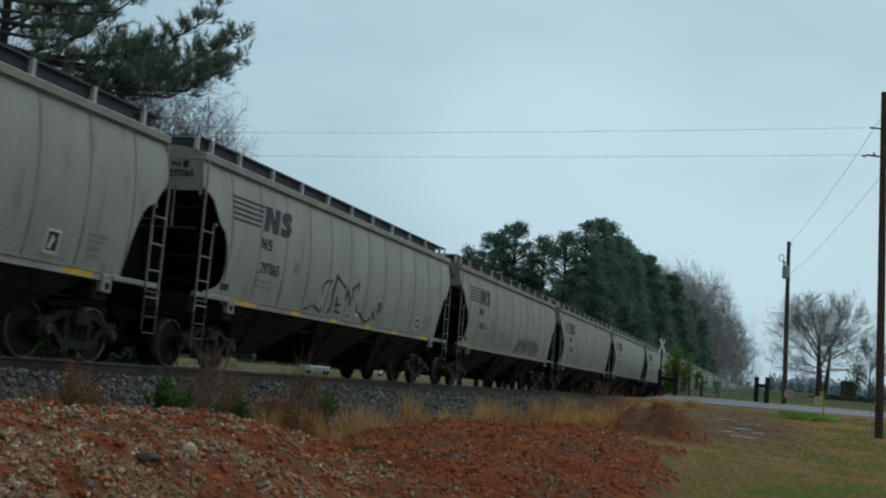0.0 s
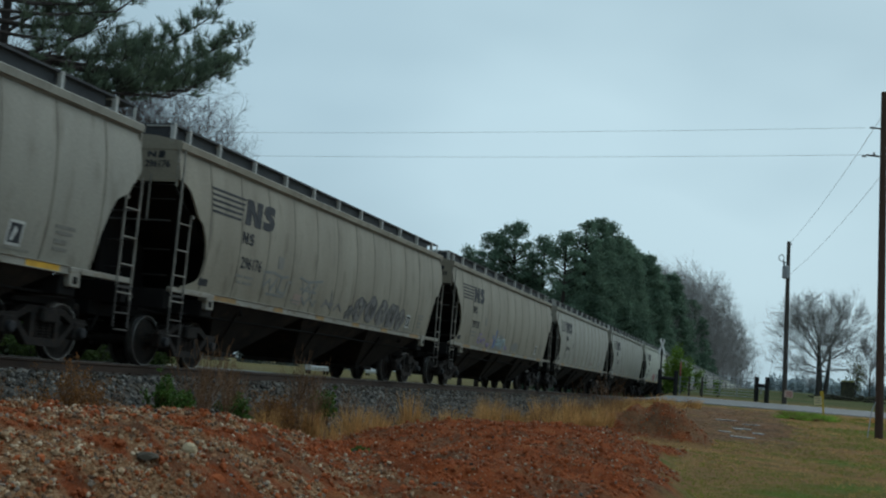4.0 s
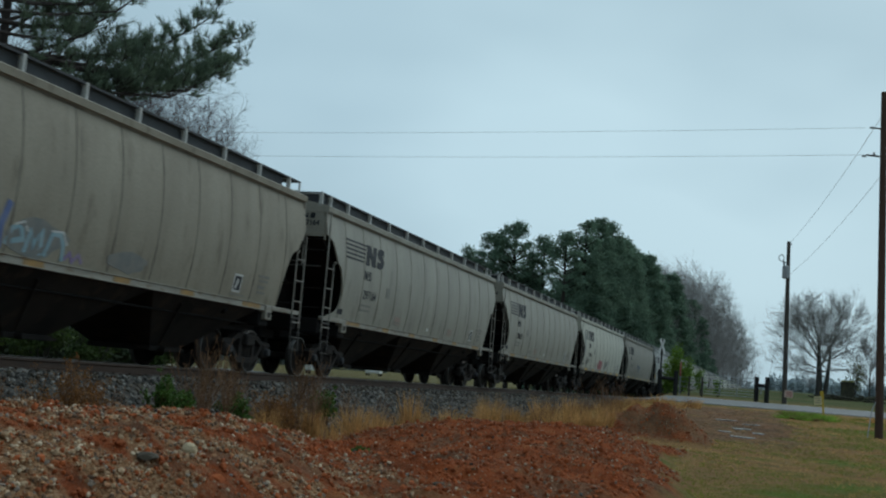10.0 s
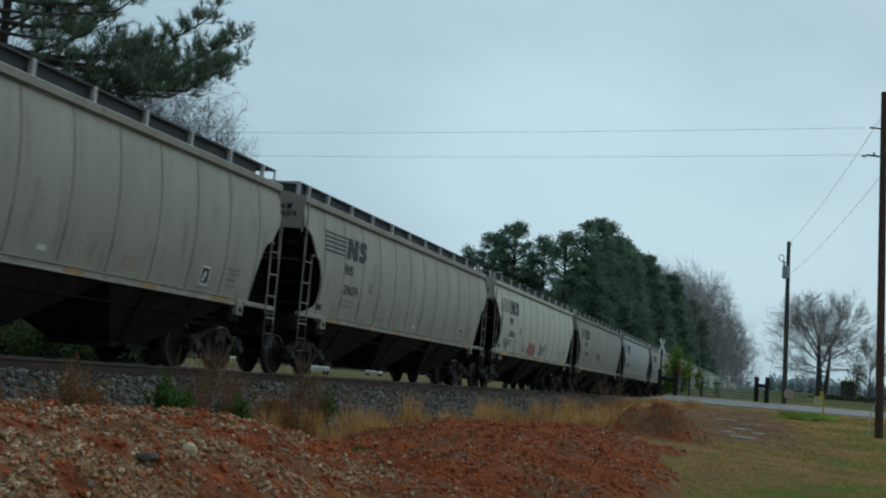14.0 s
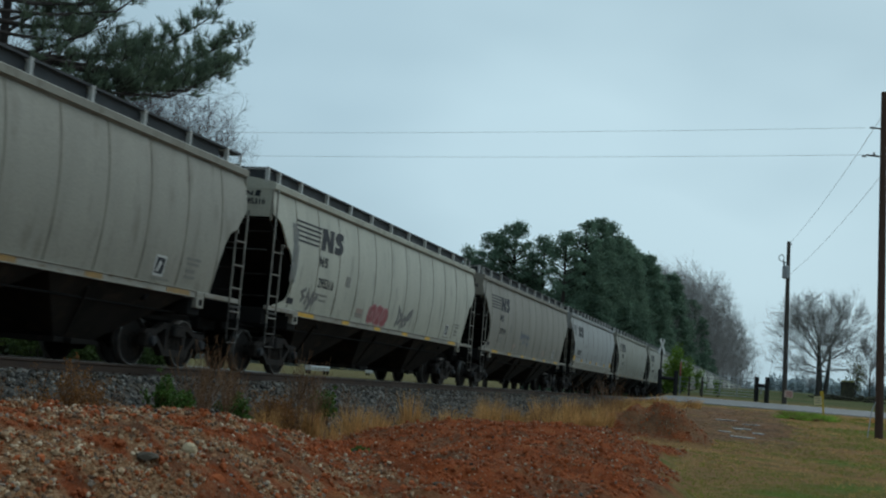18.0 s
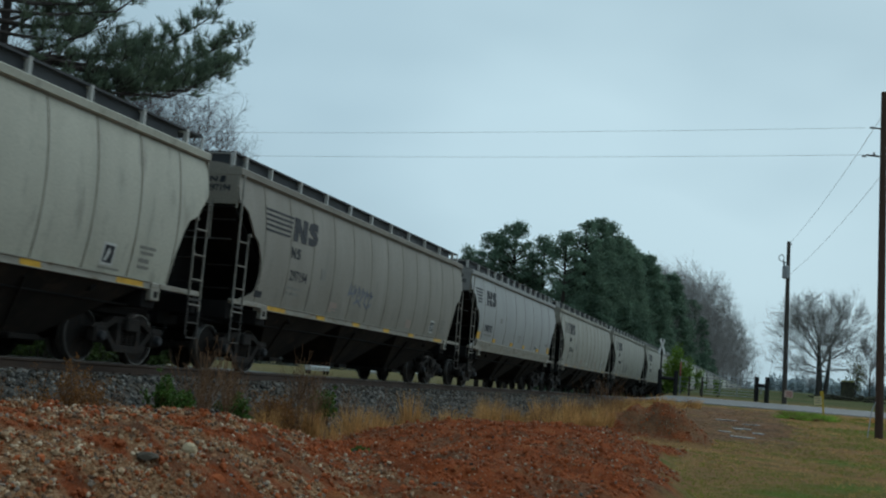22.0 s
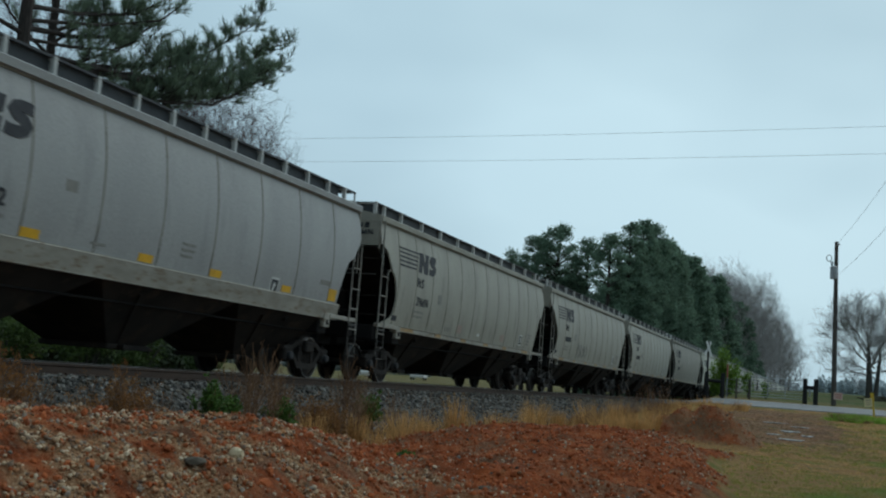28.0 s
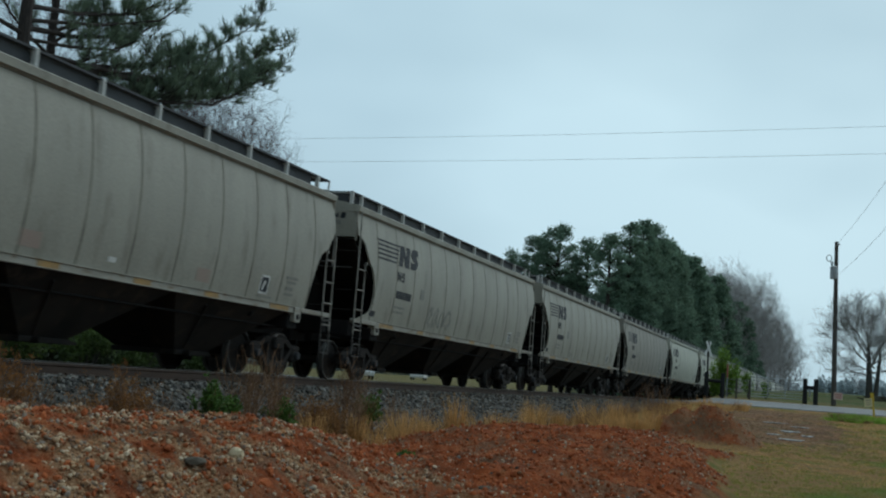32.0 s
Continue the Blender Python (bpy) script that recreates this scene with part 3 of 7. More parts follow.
def side_sheet(s, length):
    """One curved side with its notched ends; s is -1 or 1."""
    sh = Shape()
    zs = [1.42, 1.47, 1.52, 1.6, 1.68, 1.75, 1.9, 2.05, 2.2, 2.3, 2.42, 2.54, 2.62, 2.68, 2.73, 2.77, 2.83, 2.90, 2.98, 3.07, 3.14, 3.17, 3.24, 3.28, 3.31, 3.45, 3.6, 3.75, 3.86]
    nu = 12
    for skin in (0.0, 0.035):
        for z in zs:
            a, b = lerp(z, NOTCH), lerp(z, NOTCH_REAR)
            for u in range(nu + 1):
                sh.v.append((a + (length - a - b) * u / nu, s * (flank(z) - skin), z))
    w, n = nu + 1, len(zs)
    off = w * n
    for i in range(n - 1):
        for j in range(nu):
            k = i * w + j
            sh.f.append((k, k + 1, k + 1 + w, k + w))
            sh.f.append((off + k, off + k + w, off + k + 1 + w, off + k + 1))
    for i in range(n - 1):
        for j in (0, nu):
            k = i * w + j
            sh.f.append((k, k + w, off + k + w, off + k))
    for j in range(nu):
        for i in (0, n - 1):
            k = i * w + j
            sh.f.append((k, k + 1, off + k + 1, off + k))
    return sh


def on_side(sh, outline, lift=0.006):
    """A flat outline of (x, z) points laid on the near side, thin, following its curve."""
    n = len(outline)
    o = len(sh.v)
    for d in (lift, -0.004):
        sh.v += [(x, -(flank(z) + d), z) for x, z in outline]
    sh.f.append(tuple(o + i for i in range(n)))
    sh.f += [(o + i, o + (i + 1) % n, o + n + (i + 1) % n, o + n + i) for i in range(n)]
    return sh


def rect_on_side(sh, x0, x1, z0, z1, lift=0.006, slant=0.0):
    return on_side(sh, [(x0, z0), (x1, z0), (x1 + slant, z1), (x0 + slant, z1)], lift)


def stroke(sh, pts, width, lift=0.007):
    """A painted stroke along (x, z) points on the near side, one mitred ribbon."""
    n = len(pts)
    left, right = [], []
    for i, (x, z) in enumerate(pts):
        (xa, za), (xb, zb) = pts[max(0, i - 1)], pts[min(n - 1, i + 1)]
        d = math.hypot(xb - xa, zb - za) or 1e-6
        k = width / 2
        if 0 < i < n - 1:
            ux, uz = x - xa, z - za
            m = abs((ux * (xb - xa) + uz * (zb - za)) / ((math.hypot(ux, uz) or 1e-6) * d))
            k /= max(0.55, m)
        px, pz = -(zb - za) / d * k, (xb - xa) / d * k
        left.append((x + px, z + pz))
        right.append((x - px, z - pz))
    o = len(sh.v)
    sh.v += [(x, -(flank(z) + lift), z) for x, z in left] + [(x, -(flank(z) + lift), z) for x, z in right]
    sh.v += [(x, -(flank(z) - 0.004), z) for x, z in left] + [(x, -(flank(z) - 0.004), z) for x, z in right]
    for i in range(n - 1):
        sh.f.append((o + i, o + i + 1, o + n + i + 1, o + n + i))
        sh.f.append((o + i, o + i + 1, o + 2 * n + i + 1, o + 2 * n + i))
        sh.f.append((o + n + i, o + n + i + 1, o + 3 * n + i + 1, o + 3 * n + i))
    return sh


def wheelset_mesh():
    sh = Shape()
    for s in (-1, 1):
        c = s * 0.745
        o = s * 1
        sh.turn([(0.09, c - 0.09 * o), (0.14, c - 0.05 * o), (0.17, c + 0.02 * o), (0.36, c - 0.035 * o), (0.385, c - 0.06 * o), (0.385, c - 0.075 * o), (0.475, c - 0.075 * o),
                 (0.48, c - 0.055 * o), (0.452, c - 0.03 * o), (0.447, c + 0.065 * o), (0.385, c + 0.07 * o), (0.375, c + 0.03 * o), (0.17, c + 0.075 * o), (0.14, c + 0.10 * o), (0.09, c + 0.10 * o)], (0, 0, 0.447), "y", 28)
    sh.turn([(0.085, -1.02), (0.085, -0.6), (0.075, 0), (0.085, 0.6), (0.085, 1.02)], (0, 0, 0.447), "y", 12)
    return sh.mesh("wheelset", M_STEEL, False)


def centred(me, z):
    for v in me.vertices:
        v.co.z -= z
    return me


WHEELSET = centred(wheelset_mesh(), 0.447)
RIM = {}
for s in (-1, 1):
    rim = Shape()
    rim.turn([(0.450, s * 0.745 - 0.028 * s), (0.4515, s * 0.745 - 0.02 * s), (0.4515, s * 0.745 + 0.06 * s), (0.448, s * 0.745 + 0.066 * s)], (0, 0, 0), "y", 28, False)
    rim.turn([(0.4485, s * 0.8155), (0.446, s * 0.8165), (0.437, s * 0.8165), (0.434, s * 0.8155)], (0, 0, 0), "y", 28, False)
    RIM[s] = rim.mesh("tread", M_TREAD, False)


def sideframe(s):
    """A cast truck side: arched top bar, dipped bottom bar, columns and bearing boxes."""
    sh = Shape()
    y0, y1 = s * 1.02, s * 1.16
    # top bar, bottom bar and columns as separate bars
    sh.prism([(-1.12, 0.58), (-1.05, 0.66), (-0.70, 0.67), (-0.45, 0.80), (0.45, 0.80), (0.70, 0.67), (1.05, 0.66), (1.12, 0.58), (0.70, 0.56), (0.42, 0.69), (-0.42, 0.69), (-0.70, 0.56)], y0, y1)
    sh.prism([(-0.80, 0.58), (-0.70, 0.60), (-0.36, 0.32), (0.36, 0.32), (0.70, 0.60), (0.80, 0.58), (0.40, 0.20), (-0.40, 0.20)], y0, y1)
    for x in (-0.36, 0.25):
        sh.box(x, x + 0.11, min(y0, y1), max(y0, y1), 0.30, 0.71)
    for x in (-0.89, 0.89):
        sh.box(x - 0.15, x + 0.15, min(y0, y1) - 0.02, max(y0, y1) + 0.02, 0.33, 0.62, 0.03)
    return sh


def springs(s):
    rows = []
    for k in range(6):
        z = 0.325 + k * 0.044
        rows += [(0.05, z), (0.072, z + 0.008), (0.072, z + 0.026), (0.05, z + 0.034)]
    return Shape().turn(rows, (0, s * 1.09, 0), "z", 10)


SIDEFRAME = {s: sideframe(s).mesh("sideframe", M_STEEL) for s in (-1, 1)}
SPRING = {s: springs(s).mesh("spring", M_STEEL) for s in (-1, 1)}
BEARINGS = Shape().turn([(0.0, -1.27), (0.06, -1.27), (0.085, -1.25), (0.095, -1.16)], (0, 0, 0.447), "y", 14).mesh("bearing_cap", mat("bearing_cap_steel", (0.045, 0.046, 0.05), (0.03, 0.03, 0.032), 6, 0.6, bump=0.1, spec=0.2))
BOLSTER = Shape().box(-0.2, 0.2, -1.25, 1.25, 0.55, 0.78, 0.03).box(-0.3, 0.3, -0.35, 0.35, 0.78, 0.95, 0.03).box(-0.75, 0.75, -0.1, 0.1, 0.35, 0.45, 0.02).mesh("truck", M_STEEL)


def add_truck(car, x):
    t = part("truck", BOLSTER, None, car, "black cast steel two-axle truck", at=(x, 0, 0))
    for s in (-1, 1):
        part("sideframe", SIDEFRAME[s], None, t)
        for k in (-0.16, 0.0, 0.16) if s < 0 else (0.0,):
            part("spring", SPRING[s], None, t, at=(k, 0, 0))
    for dx in (-0.89, 0.89):
        part("bearing_cap", BEARINGS, None, t, at=(dx, 0, 0))
        w = part("wheelset", WHEELSET, None, t)
        w.matrix_parent_inverse = Matrix.Translation((dx, 0, 0.447))
        for s in (-1, 1):
            r = part("tread", RIM[s], None, t, "bright worn wheel tread")
            r.matrix_parent_inverse = Matrix.Translation((dx, 0, 0.447))
    return t


def ladder(s, x, flip):
    """A corner ladder with its steps; x is the corner, flip turns it for the rear end."""
    sh = Shape()
    y = s * 1.60
    d = -1 if flip else 1
    sh.box(*sorted((x - 0.012 * d, x + 0.018 * d)), *sorted((y - 0.014, y + 0.014)), 1.05, 3.10 if flip else 3.86)
    sh.box(*sorted((x + 0.41 * d, x + 0.436 * d)), *sorted((y - 0.014, y + 0.014)), 1.25, 2.74)
    sh.box(*sorted((x + 0.41 * d, x + 0.46 * d)), *sorted((y - 0.05, y + 0.014)), 2.68, 2.74)
    return sh


def rungs(s, x, flip):
    out = []
    d = -1 if flip else 1
    for z in (0.56, 0.83, 1.16, 1.62, 2.07, 2.54):
        out.append(Shape().tube([(x, s * 1.615, z), (x + 0.42 * d, s * 1.615, z)], 0.014, 6))
    return out


LAD_LABEL = "pale steel corner ladder"


def hopper_car(length, paint, seams=(1.18, 1.288), posts=(0.58, 1.77, 1.57), deep=0.0):
    """One covered hopper; its origin is the front eave corner on the centre line, at rail height."""
    car = root("covered_hopper_car", Matrix(), "pale grey covered hopper railcar with black recessed ends", "railcar", "hopper cars of the train")
    L = length
    c = L / 2
    P = M_CAR[paint]
    for s in (-1, 1):
        part("side_sheet", side_sheet(s, L), P, car, smooth=True)
    roof = Shape().sweep([(-1.46, 3.86), (-1.525, 3.875), (-1.535, 3.99), (-1.48, 4.02), (-1.0, 4.11), (-0.5, 4.15), (0, 4.165), (0.5, 4.15), (1.0, 4.11), (1.48, 4.02), (1.535, 3.99), (1.525, 3.875), (1.46, 3.86)], -0.01, L + 0.01)
    part("roof", roof, P, car)
    # a dark strip added below the eave paints in its shadow line
    part("eave_angle", Shape().box(0.05, L - 0.05, -1.475, -1.44, 3.835, 3.872), M_SEAM, car, "dark strip painting the shadow line under the eave")
    for e, d in ((0.0, 1), (L, -1)):
        ends = Shape().box(*sorted((e + 0.0 * d, e + 0.03 * d)), -1.45, 1.45, 3.28, 3.97, 0.0)
        part("end_plate", ends, P, car)
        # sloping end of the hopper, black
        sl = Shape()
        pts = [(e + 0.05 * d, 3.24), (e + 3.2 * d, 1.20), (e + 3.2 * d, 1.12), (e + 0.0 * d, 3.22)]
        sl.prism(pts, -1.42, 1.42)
        part("slope_sheet", sl, M_BLACK, car, "near-black sloping end sheet")
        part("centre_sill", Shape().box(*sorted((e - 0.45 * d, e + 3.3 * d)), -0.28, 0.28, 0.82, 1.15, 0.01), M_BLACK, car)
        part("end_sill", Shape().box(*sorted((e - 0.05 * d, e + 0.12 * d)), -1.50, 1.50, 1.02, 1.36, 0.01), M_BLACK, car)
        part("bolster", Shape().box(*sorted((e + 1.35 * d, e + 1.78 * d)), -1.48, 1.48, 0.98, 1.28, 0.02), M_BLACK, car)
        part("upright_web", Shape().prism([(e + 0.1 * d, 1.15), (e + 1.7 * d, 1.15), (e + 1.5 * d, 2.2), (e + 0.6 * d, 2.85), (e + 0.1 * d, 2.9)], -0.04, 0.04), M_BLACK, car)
        # boxes added to shut out the sky between truck and end sheet
        rig = Shape().box(*sorted((e + 0.3 * d, e + 2.9 * d)), -0.45, 0.75, 0.86, 1.12, 0.02).box(*sorted((e + 0.5 * d, e + 2.6 * d)), 0.9, 0.96, 0.80, 1.40).tube([(e + 0.4 * d, -0.7, 1.0), (e + 2.8 * d, -0.7, 0.94)], 0.03, 6)
        part("brake_rigging", rig, M_BLACK, car, "dark filler boxes and brake rod above the truck")
        part("platform", Shape().box(*sorted((e - 0.38 * d, e - 0.02 * d)), -0.9, 0.9, 1.17, 1.20), M_STEEL, car, "open steel end platform")
        coupler = Shape().box(*sorted((e - 0.74 * d, e - 0.35 * d)), -0.09, 0.09, 0.76, 0.94, 0.03).box(*sorted((e - 0.80 * d, e - 0.55 * d)), -0.16, 0.14, 0.72, 0.98, 0.04)
        part("coupler", coupler, M_STEEL, car, "rusty knuckle coupler")
        part("air_hose", Shape().tube([(e - 0.3 * d, -0.4, 0.85), (e - 0.5 * d, -0.4, 0.55), (e - 0.72 * d, -0.2, 0.5)], 0.022, 6), M_BLACK, car)
        for s in (-1, 1):
            part("end_post", Shape().box(*sorted((e - 0.012 * d, e + 0.03 * d)), *sorted((s * 1.462, s * 1.50)), 3.20, 3.86), M_SILL, car, "pale corner post")
        part("end_ladder_stile", Shape().box(*sorted((e - 0.07 * d, e - 0.045 * d)), -1.00, -0.972, 2.55, 3.40), M_STEP if d < 0 else M_LADDER, car)
        for z in (1.6, 2.05, 2.95):
            part("end_rung", Shape().tube([(e - 0.06 * d, -1.52, z), (e - 0.06 * d, -1.0, z)], 0.013, 6), M_STEEL, car)
        part("handrail", Shape().tube([(e - 0.12 * d, -1.5, 2.56), (e - 0.14 * d, 0, 2.56), (e - 0.12 * d, 1.5, 2.56)], 0.016, 6), M_STEP, car)
        for s in (-1, 1):
            part("ladder", ladder(s, e + 0.0 * d, d < 0), M_LADDER, car, LAD_LABEL)
        part("step_frame", Shape().box(*sorted((e - 0.02 * d, e + 0.02 * d)), -1.615, -1.59, 0.60, 1.05).box(*sorted((e + 0.41 * d, e + 0.436 * d)), -1.615, -1.59, 0.60, 1.28).box(*sorted((e - 0.02 * d, e + 0.436 * d)), -1.615, -1.59, 1.24, 1.28), M_STEP, car, "dark steel step below the ladder")
        for i, r in enumerate(rungs(-1, e, d < 0)):
            part("rung", r, M_LADDER if i > 1 else M_STEP, car)
        part("step_bar", Shape().box(*sorted((e + 0.0 * d, e + 1.40 * d)), -1.585, -1.50, 1.33, 1.42, 0.008), M_SILL, car)
        part("jacking_pad", Shape().box(*sorted((e + 1.38 * d, e + 1.66 * d)), -1.57, -1.38, 1.12, 1.42, 0.012), M_SILL, car, "pale bracket at the bolster")
        part("jack_socket", Shape().box(*sorted((e + 1.46 * d, e + 1.57 * d)), -1.585, -1.56, 1.17, 1.28, 0.01), M_BLACK, car)
    for s in (-1, 1):
        sill = Shape().sweep([(s * 1.45, 1.305), (s * 1.555, 1.305), (s * 1.555, 1.318), (s * 1.535, 1.322), (s * (1.535 + 0.3 * deep), 1.41 + deep), (s * (1.56 + 0.15 * deep), 1.42 + deep), (s * (1.56 + 0.15 * deep), 1.435 + deep), (s * 1.45, 1.435 + deep)], *((1.0, L - 1.0) if deep else (1.66, L - 1.66)))
        part("side_sill", sill, M_SILL, car, "stained pale side sill")
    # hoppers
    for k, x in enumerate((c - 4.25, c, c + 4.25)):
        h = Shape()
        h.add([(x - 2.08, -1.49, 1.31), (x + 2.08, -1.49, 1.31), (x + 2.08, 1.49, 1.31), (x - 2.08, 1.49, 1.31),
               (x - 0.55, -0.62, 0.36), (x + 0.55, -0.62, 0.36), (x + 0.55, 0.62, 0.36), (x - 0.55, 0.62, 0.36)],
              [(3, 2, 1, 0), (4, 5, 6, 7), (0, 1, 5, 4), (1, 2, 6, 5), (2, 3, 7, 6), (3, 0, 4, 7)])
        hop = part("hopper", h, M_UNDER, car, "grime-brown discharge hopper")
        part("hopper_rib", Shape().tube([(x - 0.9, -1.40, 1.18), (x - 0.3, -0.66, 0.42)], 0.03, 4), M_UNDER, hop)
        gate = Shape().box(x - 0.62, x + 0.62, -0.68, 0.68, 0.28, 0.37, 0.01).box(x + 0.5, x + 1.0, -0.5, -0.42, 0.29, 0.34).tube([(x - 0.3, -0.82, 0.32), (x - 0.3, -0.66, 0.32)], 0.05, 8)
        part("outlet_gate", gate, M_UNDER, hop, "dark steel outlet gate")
    part("brake_pipe", Shape().tube([(1.0, -1.2, 1.0), (c, -1.25, 1.02), (L - 1.0, -1.2, 1.0)], 0.022, 6), M_BLACK, car)
    # roof walkways on brackets and the long trough hatch
    hatch = Shape().sweep([(-0.33, 4.13), (-0.33, 4.36), (-0.26, 4.40), (0.26, 4.40), (0.33, 4.36), (0.33, 4.13)], 0.5, L - 0.5)
    part("trough_hatch", hatch, M_ROOF, car, "dark roof hatch cover")
    for s in (-1, 1):
        walkway = Shape()
        y0, y1 = sorted((s * 0.74, s * 1.29))
        for k in range(7):
            y = y0 + (y1 - y0) * k / 6
            walkway.box(-0.02, L + 0.05, y - 0.012, y + 0.012, 4.302, 4.336)
        for k in range(int(L / 0.55)):
            walkway.box(0.1 + k * 0.55, 0.13 + k * 0.55, y0, y1, 4.304, 4.332)
        walkway.box(0.0, L + 0.03, y0 + 0.02, y1 - 0.02, 4.306, 4.316)
        part("running_board", walkway, M_ROOF, car, "dark grating running board on the roof")
        part("running_board_edge", Shape().box(-0.02, L + 0.05, s * 1.30 - 0.008, s * 1.30 + 0.008, 4.30, 4.338), M_ROOF, car)
        panel = Shape().box(0.0, L - 0.75, s * 1.22 - 0.004, s * 1.22 + 0.004, 4.04, 4.304)
        part("toe_panel", panel, M_ROOF, car, "dark panel under the running board")
    part("end_walkway", Shape().prism([(0.0, 4.302), (0.42, 4.302), (0.42, 4.336), (0.0, 4.336)], -0.74, 0.74), M_ROOF, car, "dark grating walkway across the roof end")
    part("end_toe_panel", Shape().add([(x, y, z) for x in (0.03, 0.04) for y, z in ((-1.27, 4.06), (-0.74, 4.135), (0.0, 4.165), (0.74, 4.135), (1.27, 4.06), (1.27, 4.30), (-1.27, 4.30))],
                                      [(0, 1, 2, 3, 4, 5, 6), (13, 12, 11, 10, 9, 8, 7), (0, 7, 8, 1), (1, 8, 9, 2), (2, 9, 10, 3), (3, 10, 11, 4), (4, 11, 12, 5), (5, 12, 13, 6), (6, 13, 7, 0)]), M_ROOF, car, "dark panel across the roof end")
    bracket = Shape().box(-0.03, 0.03, -1.335, -1.255, 4.00, 4.333).box(-0.026, 0.026, -1.32, -0.76, 4.282, 4.300).mesh("bracket", M_BRACKET)
    places = [0.02, posts[0]]
    k = posts[1]
    while k < L - 1.2:
        places.append(k)
        k += posts[2]
    for k in places + [L - 0.58]:
        part("bracket", bracket, M_SILL, car, at=(k, 0, 0))
    rail_end = Shape().tube([(L + 0.03, -1.29, 4.33), (L + 0.03, -1.29, 3.99)], 0.022, 6).tube([(L + 0.03, -0.75, 4.33), (L + 0.03, -0.75, 4.10)], 0.02, 6).tube([(L + 0.03, -1.29, 4.12), (L + 0.03, -0.75, 4.16)], 0.016, 6)
    part("end_grab", rail_end, M_BRACKET, car)
    # vertical seams between the side panels
    seam_z = [1.45 + i * 0.2 for i in range(12)] + [3.83]
    seam = Shape()
    for z in seam_z:
        y = -(flank(z) + 0.007)
        seam.v += [(-0.026, y + 0.010, z), (-0.010, y, z), (0.010, y, z), (0.026, y + 0.010, z)]
    for i in range(len(seam_z) - 1):
        for j in range(3):
            q = i * 4 + j
            seam.f.append((q, q + 1, q + 5, q + 4))
    seam = seam.mesh("seam", M_SEAM)
    x = seams[0]
    while x < L - 0.9:
        part("seam", seam, M_SEAM, car, at=(x, 0, 0))
        x += seams[1]
    add_truck(car, 1.55)
    add_truck(car, L - 1.55)
    return car


PROTO = hopper_car(BODY, "grey")
SHORT = hopper_car(14.95, "cool", (1.70, 1.676), (1.51, 2.93, 1.055), 0.22)
SHORT["label"] = "cool-grey covered hopper railcar with bright yellow reflectors"
# front eave corner of each car along the train; the eighth is 1.45 m shorter
FRONT = {k: k * PITCH - (1.45 if k > 8 else 0.0) for k in range(-1, 23)}
PAINT = {-1: "grey", 0: "grey", 1: "grey", 2: "beige", 3: "beige", 4: "grey", 5: "grey", 6: "cream", 7: "dull", 8: "cool", 9: "grey", 10: "grey", 11: "grey", 12: "dull", 13: "cream"}
CARS = {}
for k in FRONT:
    car = copy_thing(SHORT if k == 8 else PROTO, Matrix.Translation((FRONT[k] - ROLLED[0][1], 0, 0)))
    tone = M_CAR[PAINT.get(k, ("grey", "dull", "cream")[k % 3])]
    for o in car.children:
        if o.name.split(".")[0] in ("side_sheet", "roof", "end_plate"):
            o.material_slots[0].link = "OBJECT"
            o.material_slots[0].material = tone
    CARS[k] = car
for proto in (PROTO, SHORT):
    for o in (*proto.children_recursive, proto):
        bpy.data.objects.remove(o)
# ---- lettering, stickers and graffiti on the sides ----
def text_mesh(body, size, x, z, squeeze=1.0):
    """Numerals laid on the curved near side, starting at (x, z)."""
    cu = bpy.data.curves.new("numerals", "FONT")
    cu.body, cu.size, cu.resolution_u, cu.offset = body, size, 3, 0.007
    ob = bpy.data.objects.new("numerals", cu)
    scene.collection.objects.link(ob)
    bpy.context.view_layer.update()
    me = bpy.data.meshes.new_from_object(ob.evaluated_get(bpy.context.evaluated_depsgraph_get()))
    bpy.data.objects.remove(ob)
    for v in me.vertices:
        px, pz = x + v.co.x * squeeze, z + v.co.y
        v.co = (px, -(flank(pz) + 0.008), pz)
    return me


def emblem(x=1.20, z0=2.93, z1=3.44):
    """Five stripes running into two slanted letter-like blocks, as plain shapes."""
    stripes = []
    h = (z1 - z0)
    for k in range(5):
        za = z1 - h * (k + 0.42) / 4.75
        zb = z1 - h * k / 4.75
        stripes.append(on_side(Shape(), [(x, za - 0.02), (x + 0.45, za - 0.02), (x + 0.9, za - 0.02), (x + 1.42 - 0.06 * k, za - 0.02), (x + 1.46 - 0.06 * k, zb - 0.02), (x + 0.9, zb - 0.02), (x + 0.45, zb - 0.02), (x, zb - 0.02)], 0.008))
    xa = x + 1.42
    block = [Shape(), Shape()]
    # first block: two slanted bars and a diagonal
    zig = [(0, 0), (0.25, 0), (0.25, 0.56), (0.45, 0), (0.72, 0), (0.72, 1), (0.47, 1), (0.47, 0.44), (0.27, 1), (0, 1)]
    on_side(block[0], [(xa - 0.06 + u + 0.14 * v, z0 - 0.02 + (h + 0.02) * v) for u, v in zig], 0.009)
    # second block: an S-like snake of thick bars
    xb = xa + 0.75
    t = 0.168
    bend = [(0.60, 0.80), (0.52, 0.845), (0.36, 0.85), (0.23, 0.80), (0.185, 0.70), (0.235, 0.605), (0.34, 0.545), (0.44, 0.48), (0.485, 0.375), (0.44, 0.245), (0.31, 0.155), (0.12, 0.15), (0.02, 0.20)]
    pts = [(xb + u, z0 - 0.01 + (h + 0.02) * v) for u, v in bend]
    stroke(block[1], pts, t, 0.009)
    return stripes, block


STRIPES, BLOCKS = emblem()
STRIPES = [s.mesh("stripe", M_INK) for s in STRIPES]
